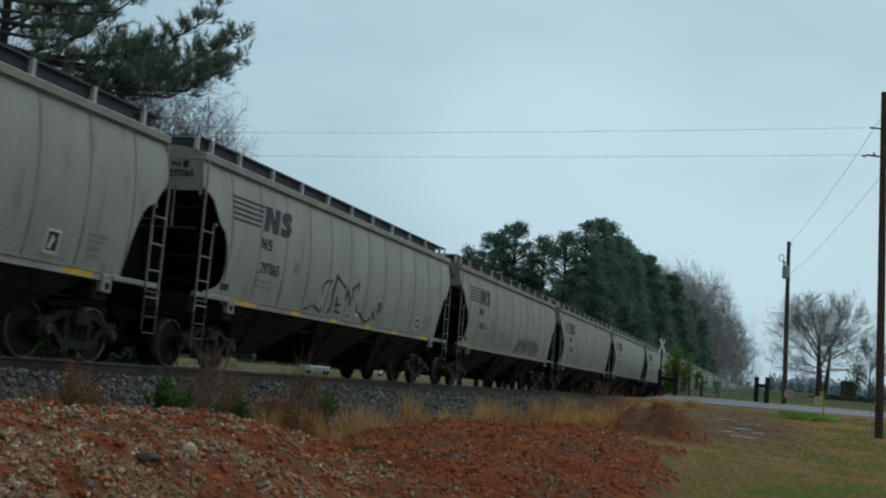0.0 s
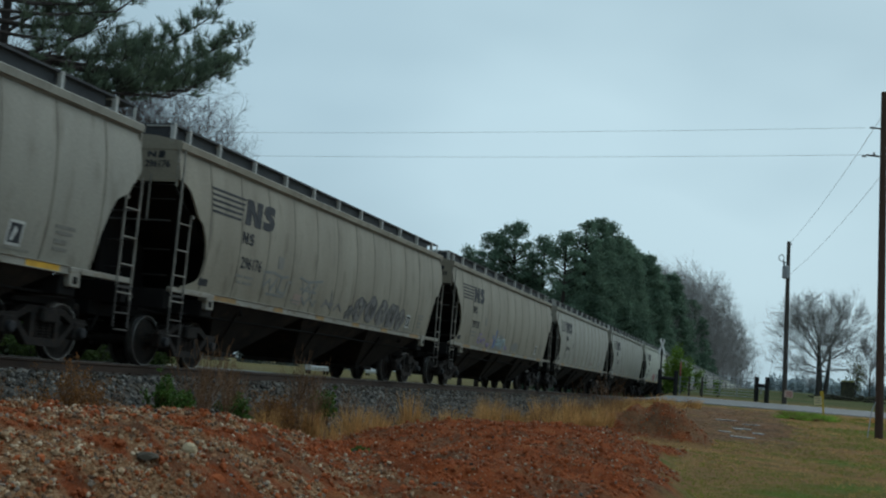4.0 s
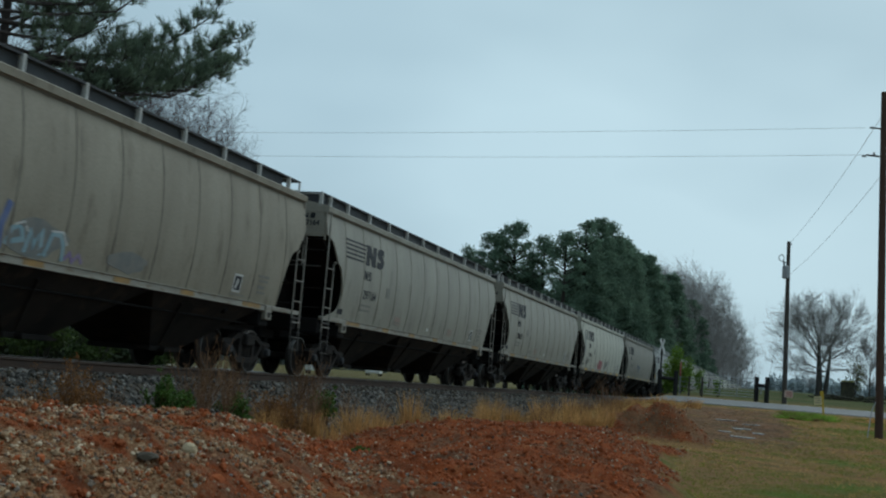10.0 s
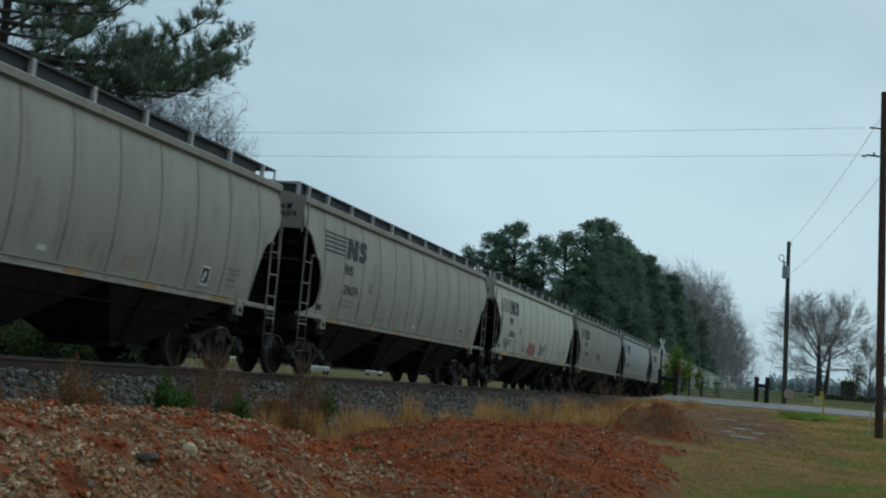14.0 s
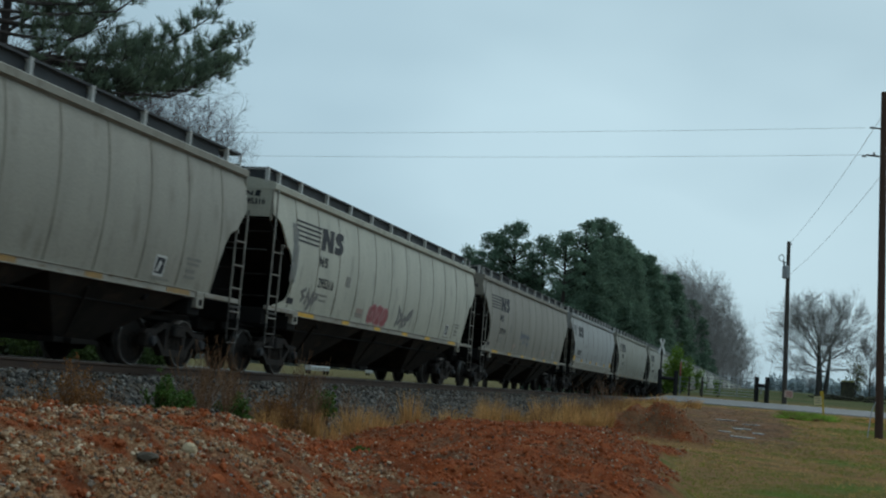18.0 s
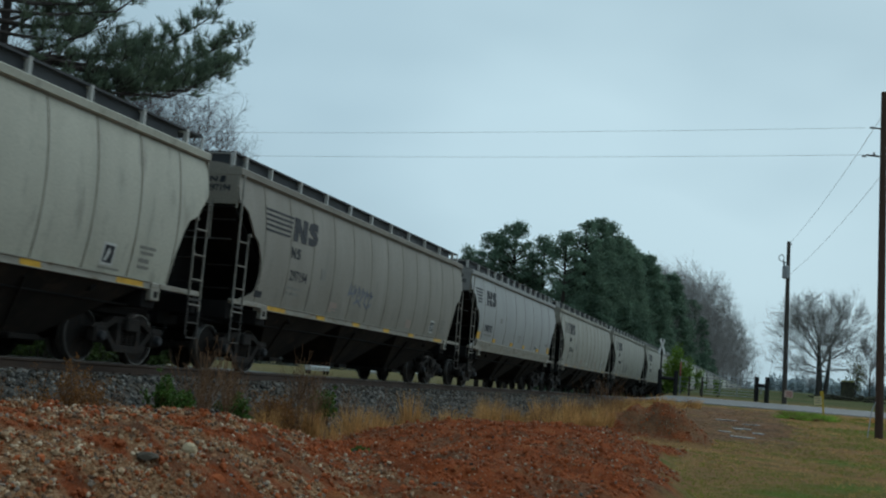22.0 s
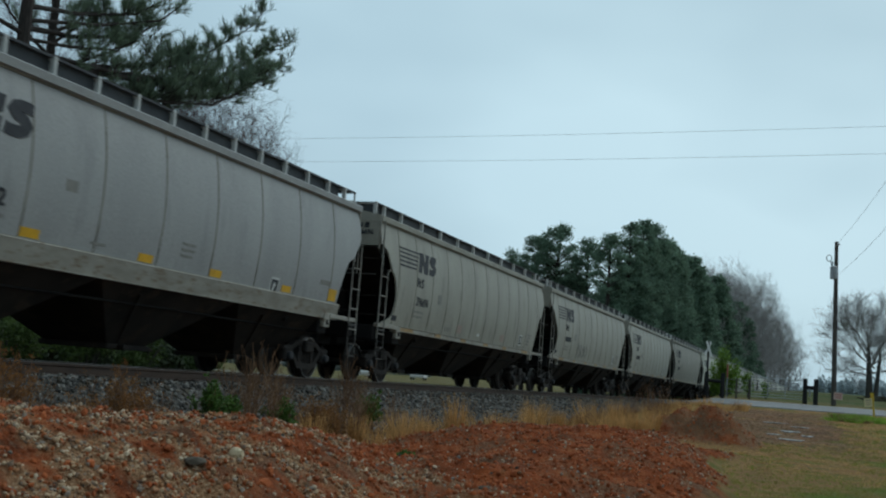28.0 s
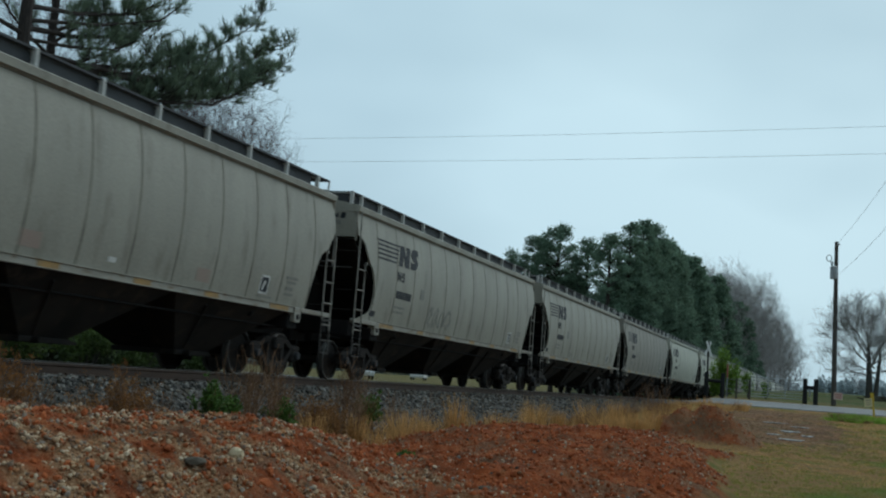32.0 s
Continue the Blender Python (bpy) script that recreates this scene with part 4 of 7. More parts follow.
BLOCKS = [b.mesh("emblem_block", M_INK) for b in BLOCKS]


def bars(rows):
    """Unreadable small lettering as plain bars: (x0, x1, z, height)."""
    sh = Shape()
    for x0, x1, z, h in rows:
        rect_on_side(sh, x0, x1, z, z + h, 0.007)
    return sh


def small_mark(x, z, h):
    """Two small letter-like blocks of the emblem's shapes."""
    one, two = Shape(), Shape()
    w = 0.24
    on_side(one, [(x + u * w, z + v * h) for u, v in ((0, 0), (0.24, 0), (0.24, 0.60), (0.72, 0), (1, 0), (1, 1), (0.76, 1), (0.76, 0.42), (0.28, 1), (0, 1))], 0.008)
    c = x + 0.30
    stroke(two, [(c + 0.19, z + h * 0.80), (c + 0.14, z + h * 0.91), (c + 0.04, z + h * 0.88), (c + 0.02, z + h * 0.68), (c + 0.18, z + h * 0.36), (c + 0.15, z + h * 0.12), (c + 0.04, z + h * 0.09), (c, z + h * 0.2)], 0.05, 0.008)
    return [one.mesh("reporting_mark", M_INK), two.mesh("reporting_mark", M_INK)]


MARK = small_mark(2.52, 2.53, 0.23)
NUMBARS = [bars([row]).mesh("number_bar", M_INK) for row in [(2.55, 2.70, 2.10, 0.19), (2.73, 2.88, 2.10, 0.19), (2.91, 3.06, 2.10, 0.19), (3.09, 3.24, 2.10, 0.19), (3.27, 3.42, 2.10, 0.19), (3.45, 3.60, 2.10, 0.19)]]
DATA = [bars([row]).mesh("data_bar", M_FAINT) for row in [(2.45, 2.78, 1.86, 0.05), (2.84, 3.25, 1.86, 0.05), (2.55, 2.72, 1.74, 0.05), (2.80, 3.20, 1.74, 0.05), (5.25, 5.75, 1.62, 0.035), (5.3, 5.7, 1.56, 0.03)]]
REARDATA = [bars([row]).mesh("rear_bar", M_FAINT) for row in ((14.25, 14.75, 1.95, 0.05), (14.3, 14.7, 1.86, 0.05), (14.3, 14.6, 1.72, 0.07), (14.3, 14.65, 1.62, 0.05), (13.2, 13.8, 1.50, 0.03))]
PLACARD = bars([(4.28, 4.56, 2.22, 0.26)]).mesh("data_plate", M_FAINT)
TAGBOX = Shape()
rect_on_side(TAGBOX, 13.22, 13.56, 1.56, 1.92, 0.006)
TAGBOX = TAGBOX.mesh("route_card", M_WHITE)
TAGINK = Shape()
rect_on_side(TAGINK, 13.26, 13.52, 1.60, 1.88, 0.010)
TAGINK = TAGINK.mesh("route_card_face", M_INK)
TAGDOT = Shape()
on_side(TAGDOT, [(13.29, 1.63), (13.35, 1.63), (13.42, 1.78), (13.36, 1.84)], 0.014)
TAGDOT = TAGDOT.mesh("route_card_mark", M_WHITE)
BADGE = Shape()
rect_on_side(BADGE, 1.10, 1.42, 1.55, 1.68, 0.008)
BADGE = BADGE.mesh("builder_plate", M_INK)
SMALL = Shape()
rect_on_side(SMALL, 8.35, 8.55, 1.58, 1.66, 0.008)
SMALL = SMALL.mesh("white_label", M_WHITE)
ENDMARK = small_mark(0.0, 3.715, 0.105)
for me in ENDMARK:
    for v in me.vertices:
        v.co = (-0.005 if v.co.y < -flank(v.co.z) else 0.0, -0.84 - 0.72 * v.co.x, v.co.z)
ENDBAR = Shape().box(-0.004, 0.0, -1.08, -0.46, 3.55, 3.66).mesh("end_number_bar", M_FAINT)


def end_number(body):
    """The car's number on the flat end plate above the platform."""
    me = text_mesh(body, 0.17, 0, 3.55)
    for v in me.vertices:
        v.co = (-0.005, -0.80 - v.co.x, v.co.z - 0.01)
    return me


REFLECT = {}


def reflector(width, material, low=1.322, high=1.418):
    key = (width, material.name)
    if key not in REFLECT:
        REFLECT[key] = Shape().box(-width / 2, width / 2, -1.542, -1.531, low, high).mesh("reflector", material)
    return REFLECT[key]


NUMBER = {1: "297065", 2: "296176", 3: "297535", 4: "297164", 5: "296374", 6: "295316", 7: "297194", 9: "296696"}
BRIGHT = {0: "bright", 1: "bright", 6: "bright", 7: "bright"}
LABELS = {0: "pale grey covered hopper railcar with a faint tagged side", 1: "pale grey covered hopper railcar with large black outline graffiti", 2: "pale grey covered hopper railcar with dark slate graffiti along its sill",
          3: "pale beige-grey covered hopper railcar with blue and violet tags", 4: "clean pale beige-grey covered hopper railcar with black lettering", 5: "plain pale grey covered hopper railcar with black lettering",
          6: "cream-grey covered hopper railcar with red graffiti and yellow reflectors", 7: "dull grey covered hopper railcar with a blue tag and yellow reflectors",
          8: "cool-grey covered hopper railcar with yellow reflector squares", 9: "pale grey covered hopper railcar with black lettering and worn reflectors"}
for k, car in CARS.items():
    if k in LABELS:
        car["label"] = LABELS[k]
    if k == 8:
        continue
    for s in STRIPES:
        part("stripe", s, None, car)
    for b in BLOCKS:
        part("emblem_block", b, None, car)
    for b in MARK:
        part("reporting_mark", b, None, car)
    if k in NUMBER:
        part("car_number", text_mesh(NUMBER[k], 0.32, 2.56, 2.05, 0.99), None, car, "black stencilled car number").data.materials.append(M_INK)
    else:
        for b in NUMBARS:
            part("number_bar", b, None, car)
    for b in DATA:
        part("data_bar", b, None, car)
    for b in REARDATA:
        part("rear_bar", b, None, car)
    part("data_plate", PLACARD, None, car)
    part("route_card", TAGBOX, None, car, "small black and white route card")
    part("route_card_face", TAGINK, None, car)
    part("route_card_mark", TAGDOT, None, car)
    part("builder_plate", BADGE, None, car)
    for me in ENDMARK:
        part("end_mark", me, None, car)
    if k in NUMBER:
        part("end_number", end_number(NUMBER[k]), None, car, "small stencilled end number").data.materials.append(M_INK)
    else:
        part("end_number_bar", ENDBAR, None, car)
    if k in (1, 4, 9, 5):
        part("white_label", SMALL, None, car)
    tone = M_YELLOW if k in BRIGHT else M_AMBER
    for x, w in ((2.16, 0.92), (4.63, 0.48), (6.95, 0.48), (9.28, 0.48), (11.45, 0.48), (14.1, 0.8)):
        part("reflector", reflector(w, tone), None, car, "bright yellow reflector" if k in BRIGHT else "worn amber reflector", at=(x, 0, 0))


def graffiti(car, name, strokes, material, width, label):
    for i, pts in enumerate(strokes):
        part(name, stroke(Shape(), pts, width, 0.007 + 0.0006 * (i % 6)), material, car, label)


def scrawl(x0, x1, z0, z1, seed, loops):
    r = random.Random(seed)
    out = []
    for i in range(loops):
        cx = x0 + (x1 - x0) * (i + 0.5) / loops
        w = (x1 - x0) / loops * r.uniform(0.45, 0.75)
        pts = []
        for t in range(11):
            a = t / 10 * r.uniform(4.5, 6.5) + i
            pts.append((cx + w * math.cos(a) * 0.8, (z0 + z1) / 2 + (z1 - z0) * 0.5 * math.sin(a * 1.3 + seed)))
        out.append(pts)
    return out


# the tall black outline tag
graffiti(CARS[1], "graffiti", [
    [(5.15, 1.5), (5.39, 1.55), (5.67, 1.64), (6.06, 1.52)], [(6.15, 1.47), (5.98, 2.08), (6.13, 2.22), (6.46, 2.29), (6.60, 1.5)],
    [(6.56, 1.91), (6.76, 2.42), (7.48, 2.18)], [(6.77, 2.35), (6.69, 1.8), (6.66, 1.56)], [(6.98, 1.95), (6.95, 1.74), (7.25, 1.79), (6.98, 1.59), (7.35, 1.59)],
    [(7.49, 2.16), (7.5, 1.97), (7.65, 2.15), (7.85, 1.82), (7.94, 2.05), (7.91, 2.22), (8.28, 2.41), (8.38, 1.71)], [(7.81, 1.56), (7.95, 1.54)],
    [(8.39, 1.69), (8.65, 1.67), (9.13, 1.48), (9.5, 1.58), (9.57, 1.78), (9.81, 1.57)], [(9.92, 1.74), (9.92, 2.05), (10.06, 2.02), (10.06, 1.87), (9.86, 1.77)]], M_INK, 0.062, "tall black outline graffiti")


def blot(car, name, cx, cz, rx, rz, material, label, seed, rough=0.4, lean=0.1, lift=0.007):
    """A filled, uneven patch of spray paint; returns its outline."""
    ring = []
    for j in range(20):
        a = math.tau * j / 20
        q = 1 + rough * noise.noise((math.cos(a) * 1.4 + seed * 3.1, math.sin(a) * 1.4, 2.0 + seed))
        ring.append((cx + rx * q * math.cos(a) + lean * math.sin(a), max(1.445, cz + rz * q * math.sin(a))))
    part(name, on_side(Shape(), ring, lift), material, car, label)
    return ring


# slate bubble letters along the sill of the second car
M_SMOKE = mat("graffiti_smoke", (0.075, 0.073, 0.075), (0.15, 0.145, 0.14), 4, 0.65, bump=0.0)
M_CHALK = mat("graffiti_pale_outline", (0.30, 0.28, 0.24), (0.22, 0.21, 0.185), 5, 0.6, bump=0.0)
for i, (cx, cz, rx, rz) in enumerate(((8.80, 1.62, 0.22, 0.15), (9.45, 1.78, 0.36, 0.30), (10.30, 1.80, 0.42, 0.31), (11.15, 1.79, 0.38, 0.33), (11.95, 1.80, 0.40, 0.33), (12.70, 1.72, 0.36, 0.27))):
    ring = blot(CARS[2], "graffiti_letter", cx, cz, rx, rz, M_SLATE, "dark slate bubble graffiti letter", i, 0.42, 0.10, 0.007 + 0.0004 * i)
    part("graffiti_outline", stroke(Shape(), ring[i % 4:15 + i % 3], 0.04, 0.011 + 0.0004 * i), M_SMOKE, CARS[2], "dark spray outline")
    part("graffiti_counter", stroke(Shape(), [(cx - rx * 0.35, cz + rz * 0.35), (cx + rx * 0.1, cz + rz * 0.45), (cx + rx * 0.3, cz), (cx - rx * 0.15, cz - rz * 0.25), (cx + rx * 0.25, cz - rz * 0.55)], 0.05, 0.013 + 0.0004 * i), M_CHALK if i % 2 else M_SMOKE, CARS[2], "spray stroke inside the letter")
    part("graffiti_slash", stroke(Shape(), [(cx - rx * 0.8, cz - rz * 0.8), (cx - rx * 0.3, cz + rz * (0.9 - 0.2 * (i % 3))), (cx + rx * 0.2, cz - rz * 0.5), (cx + rx * 0.75, cz + rz * 0.8)], 0.065, 0.015 + 0.0004 * i), M_SMOKE, CARS[2], "dark slash of spray paint")
M_PATCH = mat("faded_pink_patch", (0.37, 0.275, 0.235), (0.345, 0.285, 0.24), 3, 0.6, bump=0.0)
for k, x in ((4, 5.35), (4, 10.6), (9, 6.3), (9, 10.9), (2, 5.35), (3, 5.40), (5, 6.2), (7, 5.1), (7, 10.9), (6, 5.3)):
    part("paint_patch", rect_on_side(Shape(), x, x + 0.46, 1.56, 1.79, 0.005), M_PATCH, CARS[k], "faded pinkish paint patch")
M_BLUEGREY = mat("faded_blue_spray", (0.20, 0.215, 0.215), (0.26, 0.255, 0.235), 5, 0.7, bump=0.0)
graffiti(CARS[2], "faded_graffiti", [[(3.62, 2.08), (4.15, 2.12), (4.55, 2.06), (4.9, 2.1)], [(3.7, 2.05), (3.75, 1.8), (4.0, 1.95), (4.1, 1.74), (4.35, 2.0), (4.45, 1.72)], [(4.55, 2.05), (4.5, 1.75), (4.85, 1.72), (4.88, 2.02)], [(3.95, 1.66), (4.85, 1.66)],
                                     [(4.95, 2.0), (5.1, 2.0)], [(5.5, 2.16), (6.0, 2.1), (6.8, 2.2)], [(5.7, 2.1), (5.8, 1.85), (6.05, 2.05), (6.2, 1.85), (6.5, 2.1)], [(5.6, 1.92), (6.5, 1.9)], [(5.75, 1.75), (6.0, 1.6), (6.2, 1.78), (6.5, 1.6), (6.6, 1.75)]], M_BLUEGREY, 0.055, "faded blue-grey scrawl")
graffiti(CARS[2], "dark_graffiti", [[(7.0, 1.62), (7.2, 1.8), (7.5, 1.65), (7.45, 2.05), (7.6, 1.6)], [(7.05, 1.72), (7.7, 1.74)], [(7.75, 1.6), (8.0, 1.78), (8.25, 1.62)]], M_SLATE, 0.06, "smeared dark scrawl")
graffiti(CARS[0], "faded_graffiti", scrawl(7.0, 10.0, 1.55, 2.3, 8, 6), M_SLATE, 0.05, "faded grey scrawl")
# blue and violet tags
graffiti(CARS[3], "violet_tag", [[(4.1, 1.84), (3.95, 1.90), (3.76, 1.84), (3.7, 1.74), (3.9, 1.74)], [(3.7, 1.74), (3.62, 1.62), (3.8, 1.55), (4.0, 1.62)], [(4.0, 1.58), (4.08, 1.74), (4.16, 1.6), (4.26, 1.72), (4.32, 1.56)], [(4.4, 1.64), (4.5, 1.74), (4.66, 1.7), (4.6, 1.58), (4.45, 1.58)],
                                 [(4.9, 1.6), (4.98, 1.5), (5.04, 1.6), (5.1, 1.5), (5.18, 1.6), (5.26, 1.5), (5.33, 1.58)], [(4.9, 1.6), (5.33, 1.58)], [(7.7, 1.5), (7.82, 1.62), (7.92, 1.5), (8.05, 1.62), (8.18, 1.5)]], M_VIOLET, 0.055, "violet spray tag")
graffiti(CARS[3], "blue_tag", [[(5.76, 1.96), (5.92, 1.46)], [(6.23, 2.16), (6.12, 1.80), (6.18, 1.48)], [(5.86, 1.7), (6.16, 1.76)], [(5.9, 1.58), (6.15, 1.6)]], M_BLUE, 0.13, "blue spray tag")
blot(CARS[3], "cyan_tag", 6.95, 1.72, 0.70, 0.26, M_BLUEGREY, "faded cyan spray haze", 31, 0.35)
graffiti(CARS[3], "cyan_tag", [[(6.3, 1.56), (6.38, 1.80), (6.55, 1.88), (6.66, 1.68), (6.42, 1.62)], [(6.75, 1.5), (6.8, 1.84), (6.92, 1.62), (7.05, 1.86), (7.12, 1.5)], [(7.22, 1.5), (7.3, 1.84), (7.5, 1.85), (7.62, 1.7), (7.66, 1.48)]], M_CYAN, 0.075, "pale cyan spray tag")
graffiti(CARS[3], "pale_outline", [[(6.42, 1.86), (6.62, 1.93), (6.74, 1.80)], [(7.26, 1.88), (7.55, 1.90), (7.70, 1.72)]], M_WHITE, 0.03, "white spray highlight")
blot(CARS[3], "faded_graffiti", 9.4, 1.66, 0.62, 0.17, M_BLUEGREY, "faded blue-grey smear of spray paint", 33, 0.5)
# red piece and dark scrawls
M_PINKLINE = mat("graffiti_pink_outline", (0.52, 0.30, 0.30), (0.44, 0.24, 0.24), 5, 0.6, bump=0.0)
for i, (cx, cz, rx, rz) in enumerate(((6.45, 1.72, 0.33, 0.27), (6.95, 1.73, 0.33, 0.27), (7.40, 1.70, 0.28, 0.24))):
    ring = blot(CARS[6], "red_graffiti", cx, cz, rx, rz, M_RED, "dark red bubble graffiti letter", 50 + i, 0.3, 0.06, 0.007 + 0.0005 * i)
    part("graffiti_outline", stroke(Shape(), ring + ring[:2], 0.035, 0.010 + 0.0005 * i), M_PINKLINE, CARS[6], "pink spray outline")
graffiti(CARS[6], "pink_stroke", [[(6.35, 1.62), (6.5, 1.8), (6.6, 1.6)], [(6.85, 1.6), (6.9, 1.82), (7.05, 1.64)], [(7.3, 1.6), (7.45, 1.78)]], M_PINKLINE, 0.03, "pink spray stroke")
graffiti(CARS[6], "dark_graffiti", [[(8.42, 1.52), (8.55, 1.75), (8.5, 2.05), (8.75, 1.85), (8.95, 1.9)], [(8.6, 1.6), (8.9, 1.82), (9.1, 1.55)], [(8.85, 1.5), (9.15, 1.85), (9.3, 1.6)], [(9.15, 1.7), (9.45, 1.95), (9.75, 2.08)], [(9.3, 1.75), (9.55, 1.85), (9.7, 1.98)]], M_SLATE, 0.11, "dark slate scrawl")
graffiti(CARS[6], "grey_graffiti", [[(2.0, 1.95), (1.78, 1.86), (1.95, 1.76), (1.8, 1.66)], [(2.05, 1.6), (2.15, 1.9), (2.3, 1.62), (2.42, 1.92)], [(2.2, 1.48), (2.4, 1.7), (2.7, 1.84)], [(2.45, 1.62), (2.62, 1.82)]], M_SLATE, 0.085, "smeared grey scrawl")
graffiti(CARS[6], "speckled_graffiti", scrawl(1.02, 1.30, 2.0, 2.9, 12, 3) + scrawl(0.98, 1.25, 2.8, 3.3, 17, 2), M_BLUEGREY, 0.06, "faded speckled scrawl at the car's end")
# thin blue tag of tall spiky strokes
tag = []
for i in range(6):
    x = 6.15 + 0.29 * i
    tag.append([(x, 2.02 - 0.02 * i), (x + 0.10, 2.34 - 0.015 * i), (x + 0.16, 2.1), (x + 0.24, 2.28 - 0.02 * i)])
graffiti(CARS[7], "blue_tag", tag + [[(6.1, 2.08), (6.5, 2.12)], [(6.6, 1.86), (6.85, 1.98), (7.1, 1.84)], [(7.3, 1.96), (7.55, 1.82), (7.8, 1.95)]], mat("graffiti_navy", (0.12, 0.145, 0.21), (0.17, 0.19, 0.235), 5, 0.6, bump=0.0), 0.05, "thin blue spray tag")
graffiti(CARS[10], "faded_graffiti", scrawl(5.0, 7.0, 1.6, 2.1, 14, 4), M_FAINT, 0.06, "faded grey scrawl")

# the shorter car: broken stripes, letter blocks, its own number and yellow squares on its side
car = CARS[8]
for k in range(5):
    za = 3.45 - 0.11 * k
    part("stripe", on_side(Shape(), [(0.55 + 0.06 * k, za - 0.05), (1.45 - 0.06 * k, za - 0.05), (1.51 - 0.06 * k, za), (0.5 + 0.06 * k, za)], 0.008), M_INK, car)
for b in BLOCKS:
    part("emblem_block", b, None, car, at=(-0.60, 0, 0.03))
# a torn pale strip across the letter blocks
part("peeled_strip", stroke(Shape(), [(2.05, 3.12), (2.35, 3.18), (2.6, 3.15), (2.85, 3.24)], 0.035, 0.014), M_CAR["cool"], car, "pale strip where the lettering has peeled")
part("car_number", text_mesh("298292", 0.32, 1.87, 2.02, 1.14), None, car, "bold black stencilled car number").data.materials.append(M_INK)
part("car_number_bold", text_mesh("298292", 0.32, 1.892, 2.02, 1.14), None, car).data.materials.append(M_INK)
part("data_plate", PLACARD, None, car, at=(-0.12, 0, 0.13))
part("route_card", TAGBOX, None, car, "small black and white route card", at=(-2.5, 0, 0))
part("route_card_face", TAGINK, None, car, at=(-2.5, 0, 0))
part("route_card_mark", TAGDOT, None, car, at=(-2.5, 0, 0))
for me in ENDMARK:
    part("end_mark", me, None, car)
part("end_number", end_number("298292"), None, car, "small stencilled end number").data.materials.append(M_INK)
part("white_label", SMALL, None, car, at=(-0.79, 0, 0.12))
for x in (1.26, 3.58, 6.41, 8.62, 11.42, 13.62):
    tall = x in (1.26, 13.62)
    z = 1.70 if tall else 1.68
    part("reflector", rect_on_side(Shape(), x - 0.2, x + 0.2, z, z + (0.25 if tall else 0.13), 0.010), M_YELLOW, car, "yellow reflector square")
for row in ((7.4, 7.8, 2.10, 0.04), (7.4, 7.8, 2.0, 0.04), (7.4, 7.75, 1.90, 0.04), (4.95, 5.3, 1.78, 0.04), (12.95, 13.4, 2.0, 0.10), (1.95, 2.4, 1.86, 0.05), (2.5, 3.0, 1.86, 0.05)):
    part("data_bar", bars([row]), M_FAINT, car)
# ---- poles, wires, signs and fence by the crossing ----
def pole(name, base, top, r0, r1, material, label):
    p = root(name, Matrix.Translation(base), label, "utility pole", "utility poles")
    d = Vector(top) - Vector(base)
    part("shaft", Shape().tube([(0, 0, -0.6), d * 0.3, d * 0.65, d], [r0, r0 * 0.93, (r0 + r1) / 2, r1], 12), material, p, smooth=True)
    return p, d


def insulator(p, at, way=(0, 0, 1)):
    w = Vector(way).normalized()
    a = Vector(at)
    sh = Shape()
    pts = [a + w * k for k in (0, 0.03, 0.05, 0.08, 0.10, 0.14, 0.17)]
    sh.tube(pts, [0.03, 0.055, 0.03, 0.06, 0.03, 0.05, 0.02], 8)
    return part("insulator", sh, M_GALV, p, "grey porcelain insulator")


pole1, d1 = pole("utility_pole", (46, -15.31, -0.66), (46, -15.02, 12.4), 0.155, 0.115, M_WOODPOLE, "tall reddish-brown wooden utility pole in the grass")
part("bracket_arm", Shape().tube([(0, 0.24, 10.55), (-0.05, 0.85, 10.60)], 0.035, 6), M_GREYPOLE, pole1)
part("bracket_arm", Shape().tube([(0, 0.26, 11.62), (-0.04, 0.60, 11.66)], 0.03, 6), M_GREYPOLE, pole1)
insulator(pole1, (-0.05, 0.85, 10.56), (0, 1, 0.05))
insulator(pole1, (0.0, 0.55, 10.56), (0, 0.2, 1))
insulator(pole1, (-0.04, 0.60, 11.66), (0, 1, 0.05))
part("ground_wire", Shape().tube([(-0.75, 0.45, 0.0), (-0.3, 0.32, 0.95), (-0.16, 0.18, 1.3)], 0.02, 5), M_WIRE, pole1)

pole2, d2 = pole("utility_pole", (80, -11.84, 0.49), (80, -11.64, 11.16), 0.17, 0.12, M_GREYPOLE, "grey weathered wooden utility pole with a transformer can")
can = Shape().turn([(0.0, 0.0), (0.20, 0.0), (0.235, 0.03), (0.235, 0.72), (0.25, 0.74), (0.25, 0.78), (0.12, 0.86), (0.0, 0.88)], (-0.38, 0.30, 8.15), "z", 18)
tr = part("transformer", can, M_GALV, pole2, "light grey transformer can", smooth=False)
part("bushing", Shape().tube([(-0.38, 0.42, 9.0), (-0.38, 0.45, 9.14), (-0.38, 0.46, 9.3)], [0.05, 0.06, 0.03], 8), M_GALV, tr)
part("hanger", Shape().box(-0.3, 0.0, 0.1, 0.25, 8.25, 8.32).box(-0.3, 0.0, 0.1, 0.25, 8.75, 8.82), M_GALV, pole2)
loop = Shape().tube([(-0.1 + 0.0, 0.62 + 0.17 * math.cos(a), 9.55 + 0.22 * math.sin(a)) for a in [math.tau * k / 12 for k in range(13)]], 0.028, 6)
part("cutout_loop", loop, M_GALV, pole2)
part("cutout_arm", Shape().tube([(0, 0.12, 9.2), (-0.08, 0.55, 9.3)], 0.03, 6).tube([(-0.1, 0.42, 8.8), (-0.1, 0.42, 9.35)], 0.05, 8), M_GALV, pole2)
part("notice", Shape().box(-0.17, -0.155, -0.52, 0.02, 0.34, 0.80, 0.0), M_PINK, pole2, "small faded pink notice board")
